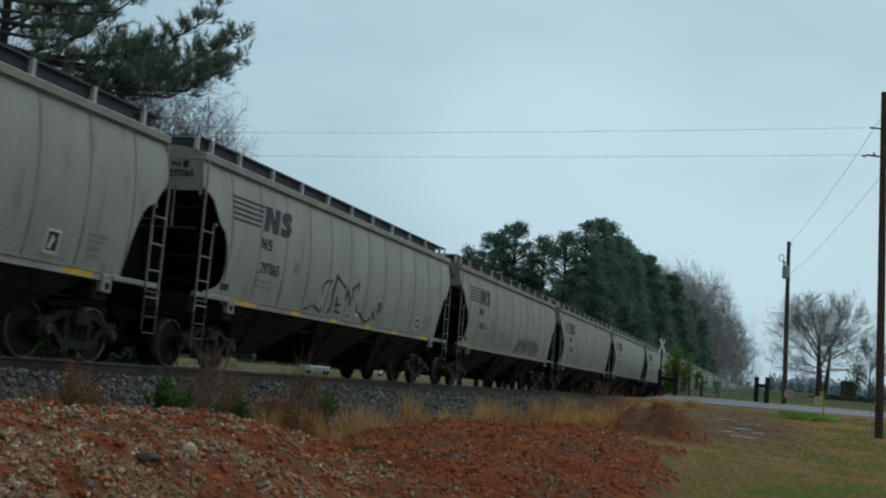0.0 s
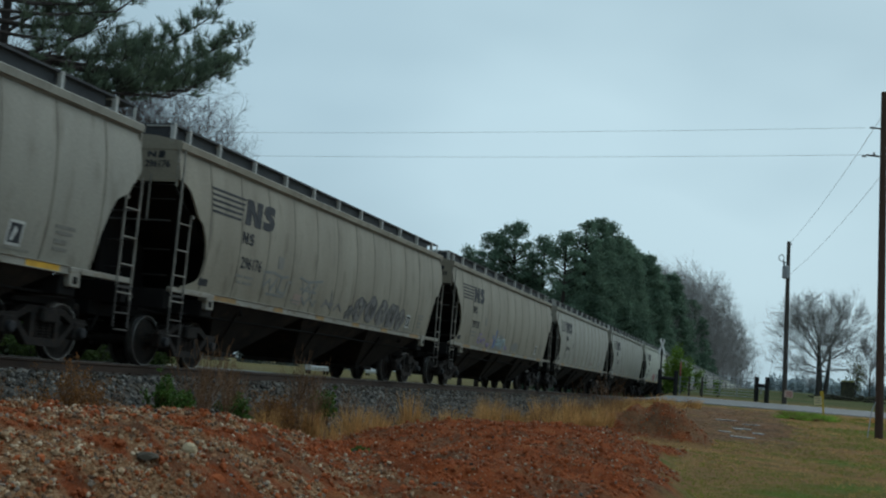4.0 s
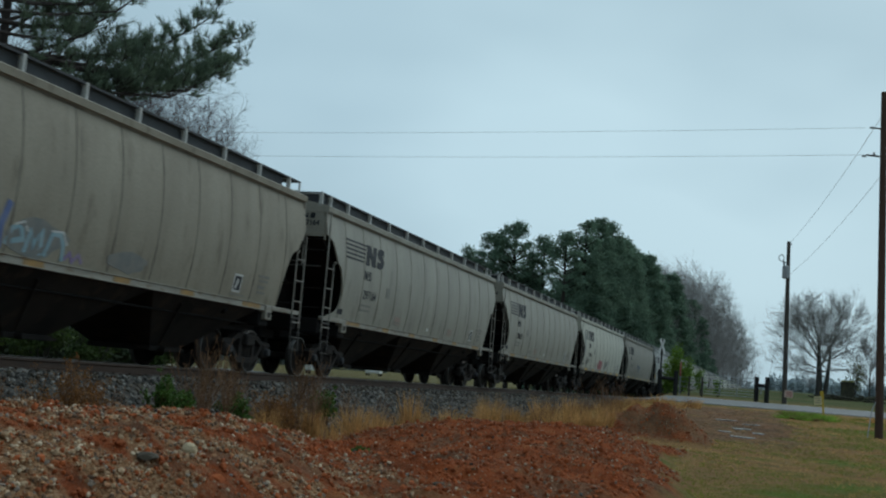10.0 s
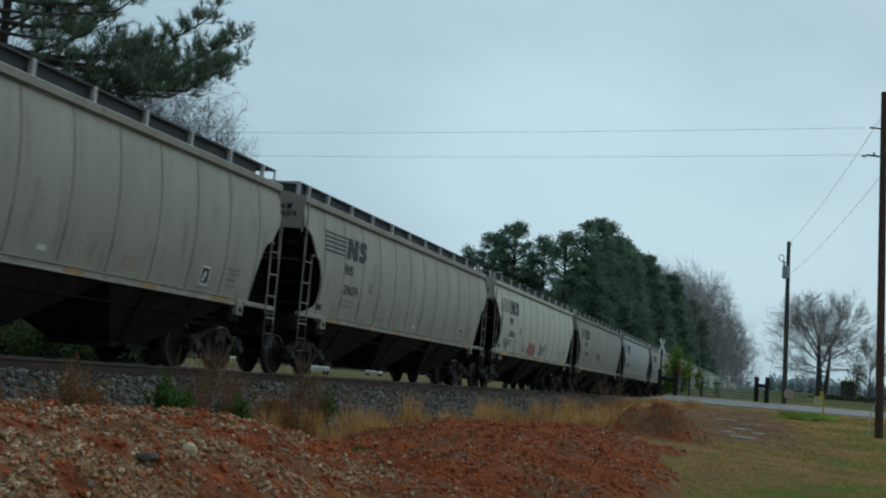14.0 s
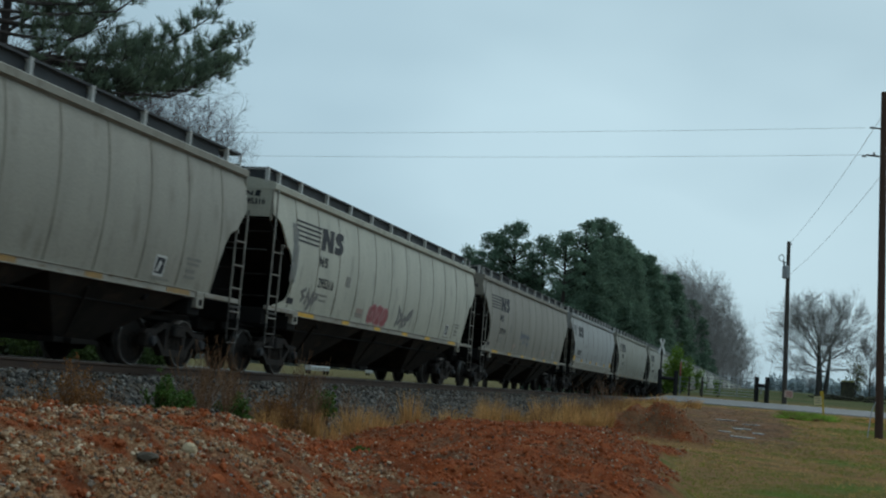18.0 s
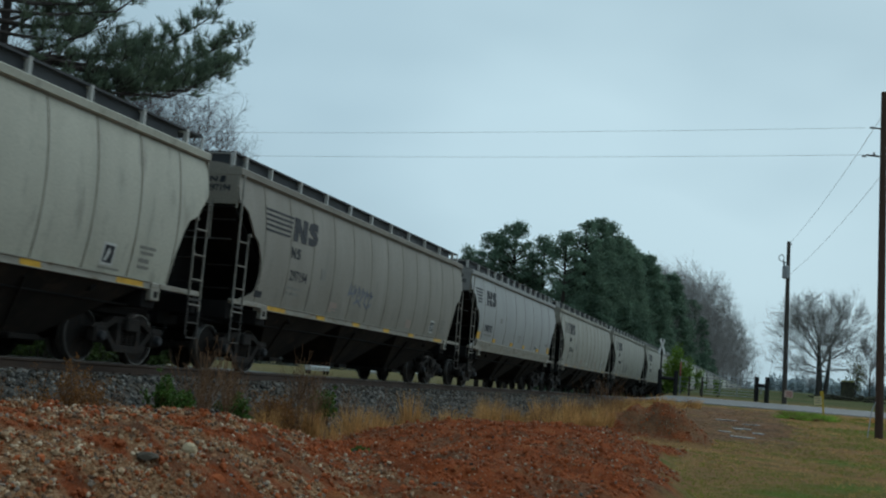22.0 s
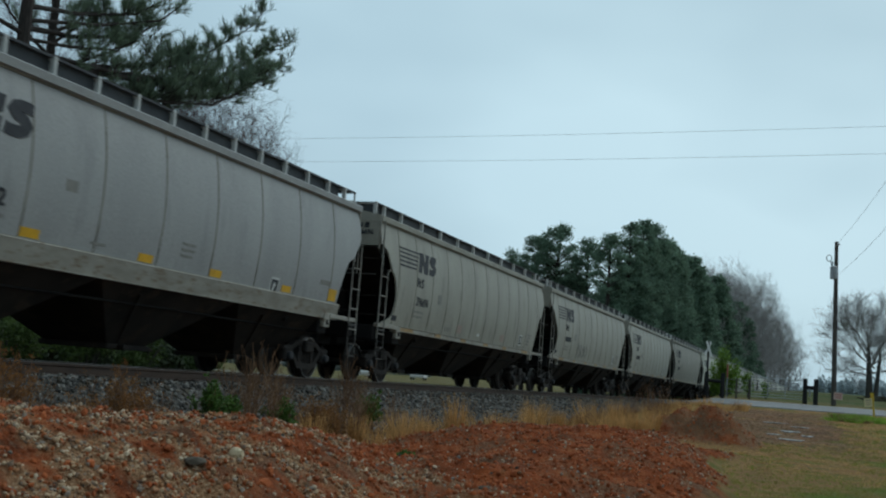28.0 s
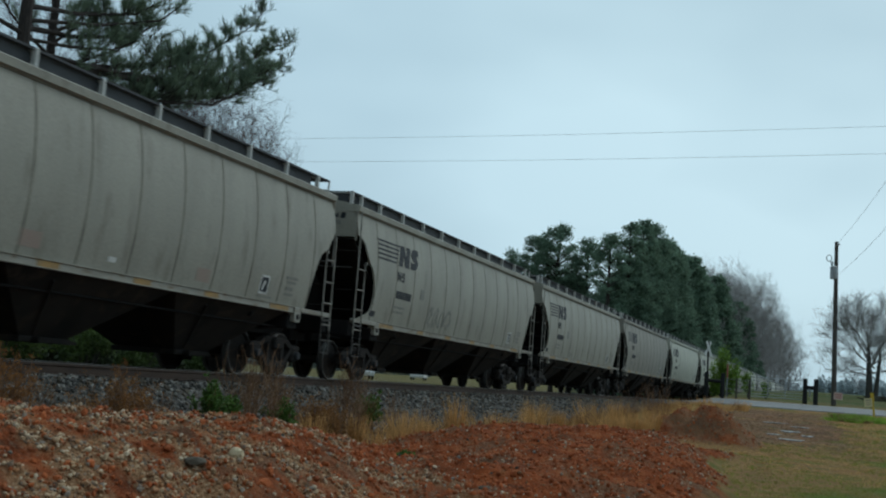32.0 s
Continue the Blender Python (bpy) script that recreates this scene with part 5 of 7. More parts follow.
part("notice_bars", Shape().box(-0.176, -0.17, -0.46, -0.04, 0.66, 0.71).box(-0.176, -0.17, -0.46, -0.10, 0.54, 0.59).box(-0.176, -0.17, -0.44, -0.06, 0.42, 0.47), M_REDTAPE, pole2)
part("top_insulator", Shape().tube([(0, 0.12, 10.5), (0, -0.02, 10.5)], 0.05, 8), M_GALV, pole2)


def wire(a, b, sag, label, r=0.011, n=14):
    a, b = Vector(a), Vector(b)
    pts = [a.lerp(b, k / n) - Vector((0, 0, sag * 4 * (k / n) * (1 - k / n))) for k in range(n + 1)]
    return tagged(new("overhead_wire", Shape().tube(pts, r, 5).mesh("overhead_wire", M_WIRE)), label, "wire", "overhead wires")


wire((45.96, -14.40, 11.0), (53.7, 40.0, 12.04), 0.28, "thin overhead power line strung across the railway", 0.006)
wire((45.95, -14.28, 9.94), (54.05, 40.0, 10.88), 0.28, "thin overhead power line strung across the railway", 0.006)
wire((46, -15.04, 11.6), (80, -11.66, 11.0), 0.3, "thin sagging power line between the two wooden poles", 0.008)
wire((46, -15.04, 9.2), (80, -11.70, 8.9), 0.3, "thin sagging power line between the two wooden poles", 0.008)
wire((80, -11.7, 8.6), (80.5, -10.6, 0.45), 0.0, "taut guy wire beside the grey pole", 0.010, 3)


def z_at(x, y):
    return land(x, y)


# fence posts braced in an H
def h_brace(x, ya, yb, label):
    h = root("fence_brace", Matrix.Translation((x, (ya + yb) / 2, 0.42)), label, "fence brace", "fence braces by the road")
    w = abs(ya - yb) / 2
    for s in (-1, 1):
        part("post", Shape().tube([(0.25 * s, s * w, -0.5), (0.25 * s, s * w, 0.8), (0.25 * s, s * (w + 0.01), 1.60)], [0.155, 0.15, 0.145], 10), M_POST, h, smooth=False)
    part("crossbar", Shape().tube([(-0.25, -w, 1.02), (0.25, w, 1.06)], [0.12, 0.12], 8), M_POST, h)
    return h


ha = h_brace(79.2, -10.05, -10.72, "dark creosoted wooden fence brace of two posts")
part("chain", Shape().tube([(0, 0.0, 0.95), (-0.02, 0.02, 0.7), (0, 0.05, 0.45)], 0.04, 6), M_GALV, ha)
h_brace(79.2, -3.75, -4.85, "dark creosoted wooden fence brace beside the crossing sign")

gate = root("farm_gate", Matrix.Translation((79.6, -8.2, 0.47)), "grey tubular steel farm gate beside the road", "gate")
part("gate_frame", Shape().tube([(0, -1.75, 0.18), (0, -1.75, 1.42), (0, 1.55, 1.42), (0, 1.55, 0.18), (0, -1.75, 0.18)], 0.032, 6), M_GALV, gate)
for z in (0.36, 0.56, 0.78, 1.0, 1.21):
    part("gate_bar", Shape().tube([(0, -1.75, z), (0, 1.55, z)], 0.022, 6), M_GALV, gate)
for y in (-0.6, 0.5):
    part("gate_upright", Shape().box(-0.02, 0.02, y - 0.03, y + 0.03, 0.18, 1.42), M_GALV, gate)
for y in (-6.55, -5.7):
    p = root("fence_post", Matrix.Translation((79.6, y, 0.4)), "thin weathered fence post", "fence post", "fence posts")
    part("post", Shape().tube([(0, 0, -0.4), (0, 0, 1.35)], [0.07, 0.06], 7), M_GREYPOLE, p)
for z in (0.75, 1.05, 1.35, 1.65):
    tagged(new("fence_wire", Shape().tube([(79.5, -4.85, z), (79.6, -5.7, z - 0.02), (79.6, -6.6, z)], 0.012, 4).mesh("fence_wire", M_GALV)), "strand of grey fence wire between the posts", "wire", "fence wires")

# crossing sign
cb = root("crossbuck_sign", Matrix.Translation((80.0, -3.72, 0.35)), "white crossbuck railway crossing sign on a dark post", "sign")
part("post", Shape().tube([(0, 0, -0.5), (0, 0, 3.75)], 0.06, 8), M_POST, cb)
for s in (-1, 1):
    b = Shape().box(-0.61, 0.61, -0.012, 0.012, -0.115, 0.115)
    o = part("blade", b, M_WHITE, cb, "white crossbuck blade")
    o.matrix_basis = Matrix.Translation((-0.05, -0.04 * s, 3.25)) @ pose(0, 0, 0, 0, 0, -22) @ pose(0, 0, 0, 0, 52 * s, 0)
part("reflector_strip", Shape().box(-0.075, -0.062, -0.03, 0.03, 0.5, 1.3), M_WHITE, cb)

mk = root("delineator_post", Matrix.Translation((79.3, -5.1, 0.35)), "slim post with red and white reflective tape", "marker post")
part("post", Shape().tube([(0, 0, -0.3), (0, 0, 2.3)], 0.035, 7), M_GALV, mk)
part("tape", Shape().tube([(0, 0, 1.35), (0, 0, 2.28)], 0.05, 8), M_REDTAPE, mk, "faded red reflective tape")

ym = root("pipeline_marker", Matrix.Translation((66.0, -13.93, z_at(66, -13.93) - 0.02)), "leaning yellow marker post with a pale notice plate", "marker post")
part("post", Shape().prism([(-0.02, -0.2), (0.02, -0.2), (0.02, 1.0), (-0.02, 1.0)], -0.05, 0.05), M_SIGNY, ym)
ym.matrix_basis = ym.matrix_basis @ pose(0, 0, 0, -7, 0, 0)
part("cap", Shape().prism([(-0.03, 0.95), (0.03, 0.95), (0.03, 1.3), (-0.03, 1.38)], -0.09, 0.09), M_SIGNY, ym, "bright yellow marker head")
part("plate", Shape().box(-0.055, -0.035, 0.03, 0.42, 0.66, 1.10, 0.0), M_CREAM, ym, "pale cream notice plate")
part("plate_bars", Shape().box(-0.062, -0.056, 0.08, 0.37, 0.98, 1.03).box(-0.062, -0.056, 0.08, 0.34, 0.86, 0.90).box(-0.062, -0.056, 0.08, 0.36, 0.75, 0.79), M_FAINT, ym)

# ---- the road over the crossing ----
def road_z(x, y):
    if y < -5:
        return land(x, -9.0) + 0.06
    if y < -2.4:
        k = smooth01((y + 5) / 2.6)
        return (land(x, -9.0) + 0.06) * (1 - k) - 0.012 * k
    if y < 2.4:
        return -0.012
    k = smooth01((y - 2.4) / 8)
    return -0.012 * (1 - k) + (land(x, 14) + 0.06) * k


rd, lines = Shape(), [Shape(), Shape()]
ry = [-160 + 4 * i for i in range(36)] + [-16 + 0.5 * i for i in range(64)] + [16 + 4 * i for i in range(30)]
rx = [69.6, 69.9, 71, 72.5, 74, 75.5, 76.9, 77.2]
for y in ry:
    for i, x in enumerate(rx):
        rd.v.append((x, y, road_z(min(max(x, 69.9), 76.9), y) - (0.25 if i in (0, len(rx) - 1) else 0)))
for j in range(len(ry) - 1):
    for i in range(len(rx) - 1):
        q = j * len(rx) + i
        rd.f.append((q, q + 1, q + 1 + len(rx), q + len(rx)))
road = tagged(new("road", rd.mesh("road", M_ASPHALT, True)), "narrow wet grey asphalt road crossing the railway", "road", kind="structure")
for xa in (70.25, 76.45):
    ln = Shape()
    for y in ry:
        ln.v += [(xa, y, road_z(xa, y) + 0.006), (xa + 0.14, y, road_z(xa + 0.14, y) + 0.006)]
    ln.f = [(2 * j, 2 * j + 1, 2 * j + 3, 2 * j + 2) for j in range(len(ry) - 1) if rnd.random() > 0.12]
    part("edge_line", ln, M_LINE, road, "worn white edge line")

# ---- the brick stub and rubble under the far tree ----
st = root("brick_chimney_stub", Matrix.Translation((115, -17.35, land(115, -17.35))), "dark weathered brick chimney stub in the field", "chimney")
part("shaft", Shape().box(-0.6, 0.6, -0.58, 0.58, -0.3, 1.72, 0.03), M_BRICK, st)
part("cap_course", Shape().box(-0.66, 0.66, -0.64, 0.64, 1.5, 1.72, 0.03), M_BRICK, st)
part("moss", Shape().box(-0.55, 0.55, -0.55, 0.55, 1.72, 1.86, 0.05), M_GRASS, st, "mossy weathered top")
for cx, cy, w, h in ((113, -16.4, 1.0, 0.42), (113, -18.6, 1.1, 0.45), (111, -20.0, 1.6, 0.5), (112, -15.2, 0.6, 0.3)):
    rb = Shape()
    for i in range(26):
        a = Vector((rnd.gauss(0, w * 0.5), rnd.gauss(0, w * 0.55), rnd.uniform(0, h)))
        b = a + Vector((rnd.uniform(-0.7, 0.7), rnd.uniform(-0.9, 0.9), rnd.uniform(-0.15, 0.2)))
        rb.tube([a, b], [0.09, 0.05], 5)
    tagged(new("brush_pile", rb.mesh("brush_pile", M_BRICK)), "dark heap of dead branches and rubble", "brush pile", "brush piles").location = (cx, cy, land(cx, cy))

# ---- white vehicles parked beyond the track ----
def parked_car(x, y, turn):
    z = land(x, y)
    c = root("parked_car", Matrix.Translation((x, y, z)) @ pose(0, 0, 0, 0, 0, turn), "white car parked beyond the railway embankment", "car", "parked cars")
    body = Shape().prism([(-2.2, 0.35), (-2.25, 0.62), (-2.1, 0.85), (-1.0, 0.95), (-0.9, 0.98), (1.9, 0.98), (2.2, 0.80), (2.25, 0.45), (2.15, 0.33)], -0.88, 0.88)
    part("body", body, M_CARWHITE, c)
    part("cabin", Shape().prism([(-1.05, 0.95), (-0.35, 1.40), (0.9, 1.42), (1.6, 0.98)], -0.74, 0.74), M_CARWHITE, c)
    for s in (-1, 1):
        part("side_window", Shape().prism([(-0.75, 1.0), (-0.28, 1.34), (0.82, 1.35), (1.25, 1.0)], s * 0.735, s * 0.755), M_GLASS, c)
    part("windscreen", Shape().prism([(-1.0, 1.0), (-0.42, 1.375), (-0.40, 1.40), (-1.06, 0.99)], -0.66, 0.66), M_GLASS, c)
    for xx in (-1.4, 1.4):
        for s in (-1, 1):
            w = part("wheel", Shape().turn([(0.0, s * 0.70), (0.32, s * 0.70), (0.335, s * 0.74), (0.335, s * 0.86), (0.2, s * 0.89), (0.0, s * 0.87)], (xx, 0, 0.335), "y", 18), M_TYRE, c)
            part("rim", Shape().turn([(0.0, s * 0.90), (0.19, s * 0.895), (0.2, s * 0.88)], (xx, 0, 0.335), "y", 14), M_GALV, w)


parked_car(96, 28.0, 28)
parked_car(140, 38.5, 14)
# ---- plants ----
def rand_dir(r, up=0.0):
    while True:
        v = Vector((r.uniform(-1, 1), r.uniform(-1, 1), r.uniform(-1, 1)))
        if 0.05 < v.length < 1:
            v.normalize()
            v.z += up
            return v.normalized()


def branch(wood, tips, p, d, length, radius, depth, r, spread=0.6, lift=0.12, split=3, thin=0.0):
    """Grows a limb and its branches; tips gathers the ends with their direction."""
    n = 4 if depth > 1 else 3
    pts, rad = [Vector(p)], [radius]
    way = Vector(d).normalized()
    for i in range(n):
        way = (way + rand_dir(r) * 0.16 + Vector((0, 0, lift * 0.5))).normalized()
        pts.append(pts[-1] + way * length / n)
        rad.append(max(thin, radius * (1 - 0.62 * (i + 1) / n)))
    wood.tube(pts, rad, 7 if depth > 3 else (5 if depth > 1 else 3), cap=False)
    if depth == 0:
        tips.append((pts[-1], way))
        return
    for k in range(split + (1 if depth > 2 else 0)):
        f = 0.35 + 0.65 * (k + r.random() * 0.6) / (split + 1)
        i = min(n - 1, int(f * n))
        q = pts[i].lerp(pts[i + 1], f * n - i)
        side = (way + rand_dir(r) * (spread + 0.35) + Vector((0, 0, lift))).normalized()
        branch(wood, tips, q, side, length * r.uniform(0.50, 0.72), max(thin, rad[i] * 0.55), depth - 1, r, spread, lift, split, thin)
    branch(wood, tips, pts[-1], (way + rand_dir(r) * 0.25).normalized(), length * r.uniform(0.6, 0.75), max(thin, rad[-1]), depth - 1, r, spread, lift, split, thin)


def tuft(sh, p, way, size, r, n=16, width=0.02, open_=0.9):
    """A spray of needles round the end of a twig."""
    for _ in range(n):
        d = (way + rand_dir(r) * open_).normalized()
        side = d.orthogonal().normalized()
        side.rotate(Euler((0, 0, r.uniform(0, 6.3))))
        a = p - way * r.uniform(0, size * 0.6)
        b = a + d * size * r.uniform(0.7, 1.15)
        o = len(sh.v)
        sh.v += [tuple(a - side * width), tuple(a + side * width), tuple(b + side * width * 0.4), tuple(b - side * width * 0.4)]
        sh.f.append((o, o + 1, o + 2, o + 3))


def leaf_cloud(sh, centre, radii, count, size, r, shell=0.5):
    """Loose leaves round a centre, thicker towards the outside."""
    c = Vector(centre)
    for _ in range(count):
        d = rand_dir(r)
        k = shell + (1 - shell) * r.random()
        p = c + Vector((d.x * radii[0], d.y * radii[1], d.z * radii[2])) * k
        a = rand_dir(r)
        b = a.cross(rand_dir(r)).normalized()
        s = size * r.uniform(0.6, 1.3)
        o = len(sh.v)
        sh.v += [tuple(p - a * s * 0.5), tuple(p + b * s * 0.3), tuple(p + a * s * 0.5), tuple(p - b * s * 0.3)]
        sh.f.append((o, o + 1, o + 2, o + 3))


def tree(name, base, label, category, wood, wood_mat, crown, crown_mat, group="", crown_name="crown"):
    t = root(name, Matrix.Translation(base), label, category, group)
    part("trunk", wood.raw("trunk", wood_mat), None, t)
    if crown is not None and crown.f:
        part(crown_name, crown.raw(crown_name, crown_mat), None, t)
    return t


# the near pine beyond the track
def near_pine(base, label, limbs, height, r0, seed, tuft_n=14):
    r = random.Random(seed)
    wood, tips = Shape(), []
    b = Vector(base)
    wood.tube([(0, 0, -0.5), (0.05, 0, height * 0.35), (0.15, 0.1, height * 0.7), (0.1, 0, height)], [r0 * 1.2, r0, r0 * 0.75, r0 * 0.3], 10, cap=False)
    crown = Shape()
    for z0, end, rad, dens in limbs:
        p0 = Vector((0.05, 0, z0))
        p1 = Vector(end) - b
        bend = (p1 - p0).length
        mid1 = p0.lerp(p1, 0.35) + Vector((0, r.uniform(-0.05, 0.05) * bend, -0.055 * bend))
        mid2 = p0.lerp(p1, 0.7) + Vector((0, r.uniform(-0.05, 0.05) * bend, -0.075 * bend))
        wood.tube([p0, mid1, mid2, p1], [rad, rad * 0.75, rad * 0.5, rad * 0.15], 7, cap=False)
        line = [p0.lerp(mid1, 0.6), mid1, mid1.lerp(mid2, 0.5), mid2, mid2.lerp(p1, 0.5), p1]
        length = (p1 - p0).length
        for k in range(int(length * dens * (0.62 if p1.x > 6.5 else 0.42))):
            f = (0.25 if length > 7.5 else 0.08) + 0.75 * r.random() ** 0.75
            f = min(f, 0.999)
            i = min(4, int(f * 5))
            q = line[i].lerp(line[i + 1], f * 5 - i)
            side = ((p1 - p0).normalized() * 0.8 + rand_dir(r) * 0.9 + Vector((0, 0, 0.35))).normalized()
            sub = []
            branch(wood, sub, q, side, r.uniform(0.28, 0.6), rad * 0.14, 2, r, 0.55, 0.25, 2, 0.008)
            for tp, tw in sub:
                tuft(crown, tp, tw, r.uniform(0.19, 0.29), r, tuft_n, 0.0085, 0.7)
    return tree("pine_tree", base, label, "tree", wood, M_PINEBARK, crown, M_NEEDLE, "pines beyond the track")


near_pine((24.75, 8.9, -0.5), "tall dark pine with long drooping limbs beyond the railway",
          [(8.3, (38.9, 8.8, 12.5), 0.12, 6), (8.3, (37.5, 8.9, 13.0), 0.09, 5), (8.0, (38.3, 8.4, 11.4), 0.09, 6), (7.9, (36.9, 8.2, 10.6), 0.08, 6), (7.8, (34.4, 8.6, 9.7), 0.08, 6), (8.6, (34.2, 9.6, 10.6), 0.08, 6), (7.6, (32.2, 8.4, 9.1), 0.07, 5),
           (9.2, (31.8, 9.2, 11.3), 0.09, 6), (9.8, (30.8, 8.4, 11.6), 0.08, 7), (8.9, (29.6, 8.4, 9.9), 0.06, 6), (10.4, (29.4, 8.8, 12.0), 0.07, 8), (7.2, (29.6, 9.0, 8.2), 0.06, 4), (9.4, (32.4, 8.6, 12.2), 0.06, 3), (7.9, (27.6, 8.2, 8.5), 0.05, 4),
           (13.5, (22.0, 9.0, 16.0), 0.08, 5), (10.5, (20.5, 8.5, 12.0), 0.08, 6), (9.0, (22.0, 10.0, 10.0), 0.07, 5), (14.5, (27.0, 9.0, 16.5), 0.08, 6)], 17.0, 0.20, 11)
near_pine((28.75, 11.2, -0.5), "slender dark pine standing behind another pine",
          [(9.3, (33.2, 11.0, 11.4), 0.07, 6), (9.0, (31.6, 10.4, 10.4), 0.06, 6), (10.4, (32.0, 11.8, 12.2), 0.07, 7), (8.2, (34.0, 10.6, 10.0), 0.06, 5), (11.5, (31.0, 11.0, 13.4), 0.07, 7), (10.0, (30.0, 10.8, 11.0), 0.06, 6),
           (9.6, (26.6, 11.6, 10.6), 0.06, 6), (12.0, (25.4, 11.0, 14.0), 0.07, 6), (13.0, (28.3, 12.0, 15.6), 0.07, 6)], 15.5, 0.17, 12)


def rounded(sh, centre, radii, keep=0.22):
    """Draws in the twigs that reach past an ellipsoid, so that the crown has a rounded outline."""
    v = np.array(sh.v)
    c, q = np.array(centre), np.array(radii)
    far = np.linalg.norm((v - c) / q, axis=1)
    k = np.where(far > 1, (1 + keep * (far - 1)) / np.maximum(far, 1e-6), 1.0)
    sh.v = (c + (v - c) * k[:, None]).tolist()


def bare_tree(base, label, height, seed, spread=0.62, depth=5, trunk=0.22, low=0.28, stems=7, lift=0.12, twig=0.012, split=2, lean=(0, 0), bark=None, crown=None):
    r = random.Random(seed)
    wood, twigs, tips = Shape(), Shape(), []
    top = Vector((lean[0], lean[1], height * 0.62))
    wood.tube([(0, 0, -0.4), top * 0.4, top * 0.75, top], [trunk * 1.25, trunk, trunk * 0.7, trunk * 0.4], 9, cap=False)
    for k in range(stems):
        f = low + (1 - low) * k / max(1, stems - 1)
        p = top * min(1.0, f / 0.9 if f < 0.9 else 1.0)
        a = k * 2.4 + r.uniform(-0.4, 0.4)
        out = 1.0 if k < stems - 1 else 0.1
        d = Vector((math.cos(a) * out, math.sin(a) * out, 0.55 + 0.9 * f)).normalized()
        branch(twigs, tips, p, d, height * r.uniform(0.24, 0.32), trunk * (0.55 - 0.25 * f), depth - 1, r, spread, lift, split, twig)
    if crown:
        rounded(twigs, *crown)
    return tree("bare_tree", base, label, "tree", wood, M_BARK, twigs, bark or M_TWIG, "bare trees", "crown")


def spreading_tree(base, label, height, seed, stems=18, trunk=0.34):
    """A broad crown that fans out from a short forked trunk."""
    r = random.Random(seed)
    wood, twigs, tips = Shape(), Shape(), []
    fork = height * 0.2
    wood.tube([(0, 0, -0.4), (0, 0, fork * 0.6), (0.1, 0.1, fork * 1.6), (0.2, 0.2, fork * 2.6)], [trunk * 1.3, trunk, trunk * 0.75, trunk * 0.4], 9, cap=False)
    wood.tube([(0, -0.5, -0.4), (0, -0.8, fork), (0.1, -1.0, fork * 2.2)], [trunk * 0.8, trunk * 0.6, trunk * 0.35], 8, cap=False)
    for k in range(stems):
        a = k * 2.399
        up = 0.10 + 1.9 * (k / stems) ** 1.2
        p = Vector((0.1, -0.45 if k % 3 == 0 else 0.1, fork * (1.0 + 1.3 * k / stems)))
        d = Vector((math.cos(a), math.sin(a), up)).normalized()
        branch(twigs, tips, p, d, height * r.uniform(0.29, 0.33) * (1.08 - 0.2 * k / stems), trunk * 0.27, 4, r, 0.32, 0.03, 3, 0.009)
    for p, way in tips:
        for _ in range(1):
            d = (way + rand_dir(r) * 0.6).normalized()
            twigs.tube([p, p + d * r.uniform(0.3, 0.7)], [0.006, 0.003], 3, cap=False)
    rounded(twigs, (0, 0, height * 0.55), (height * 0.53, height * 0.53, height * 0.44), 0.5)
    return tree("bare_tree", base, label, "tree", wood, M_BARK, twigs, M_GREYTWIG, "bare trees", "crown")


spreading_tree((130, -15.2, land(130, -15.2) - 0.1), "large bare hardwood with a broad rounded crown", 11.4, 21)
for i, (x, y, h) in enumerate(((42.6, 13.4, 11.7), (40.8, 12.8, 12.3), (38.6, 13.2, 11.8), (36.0, 13.4, 11.4), (31.5, 14.0, 12.2))):
    bare_tree((x, y, -0.4), "leafless shrubby tree behind the pines", h, 22 + i, 0.75, 5, 0.09, 0.3, 11, 0.06, 0.0055, 3, bark=M_DARKTWIG, crown=((0, 0, h * 0.64), (3.2, 3.2, h * 0.37), 0.4))
# ---- woods along the far side of the track ----
def evergreen(base, height, radius, label, seed, open_=0.5, low=0.25, clumps=60, each=46, leaf=0.42, tip=0.35, blob=1.0):
    """An evergreen with clumped foliage on limbs; open_ leaves sky between the clumps."""
    r = random.Random(seed)
    wood, crown = Shape(), Shape()
    wood.tube([(0, 0, -0.5), (r.uniform(-0.2, 0.2), 0, height * 0.5), (r.uniform(-0.3, 0.3), 0, height * 0.96)], [0.26, 0.19, 0.05], 8, cap=False)
    for k in range(clumps):
        f = low + (1 - low) * r.random() ** (0.75 + 0.35 * open_)
        prof = math.sin(math.pi * min(1.0, (f - low) / (1 - low) * 0.82 + 0.16)) ** 0.8 if open_ > 0.3 else (1 - (f - low) / (1 - low)) ** 0.55 + tip * 0.3
        reach = radius * prof * (0.35 + 0.65 * r.random() ** 0.5)
        a = r.uniform(0, math.tau)
        c = Vector((math.cos(a) * reach, math.sin(a) * reach, height * f))
        if r.random() < 0.6:
            wood.tube([(0, 0, max(0.3, c.z - 0.5 * reach)), c * 0.6 + Vector((0, 0, c.z * 0.4 - 0.15 * reach)), c], [0.07, 0.045, 0.015], 4, cap=False)
        s = blob * r.uniform(0.55, 1.0)
        leaf_cloud(crown, c, (0.95 * s, 0.95 * s, 0.55 * s), each, leaf, r, 0.25)
    return tree("evergreen_tree", base, label, "tree", wood, M_PINEBARK, crown, M_CEDAR, "evergreens along the track")


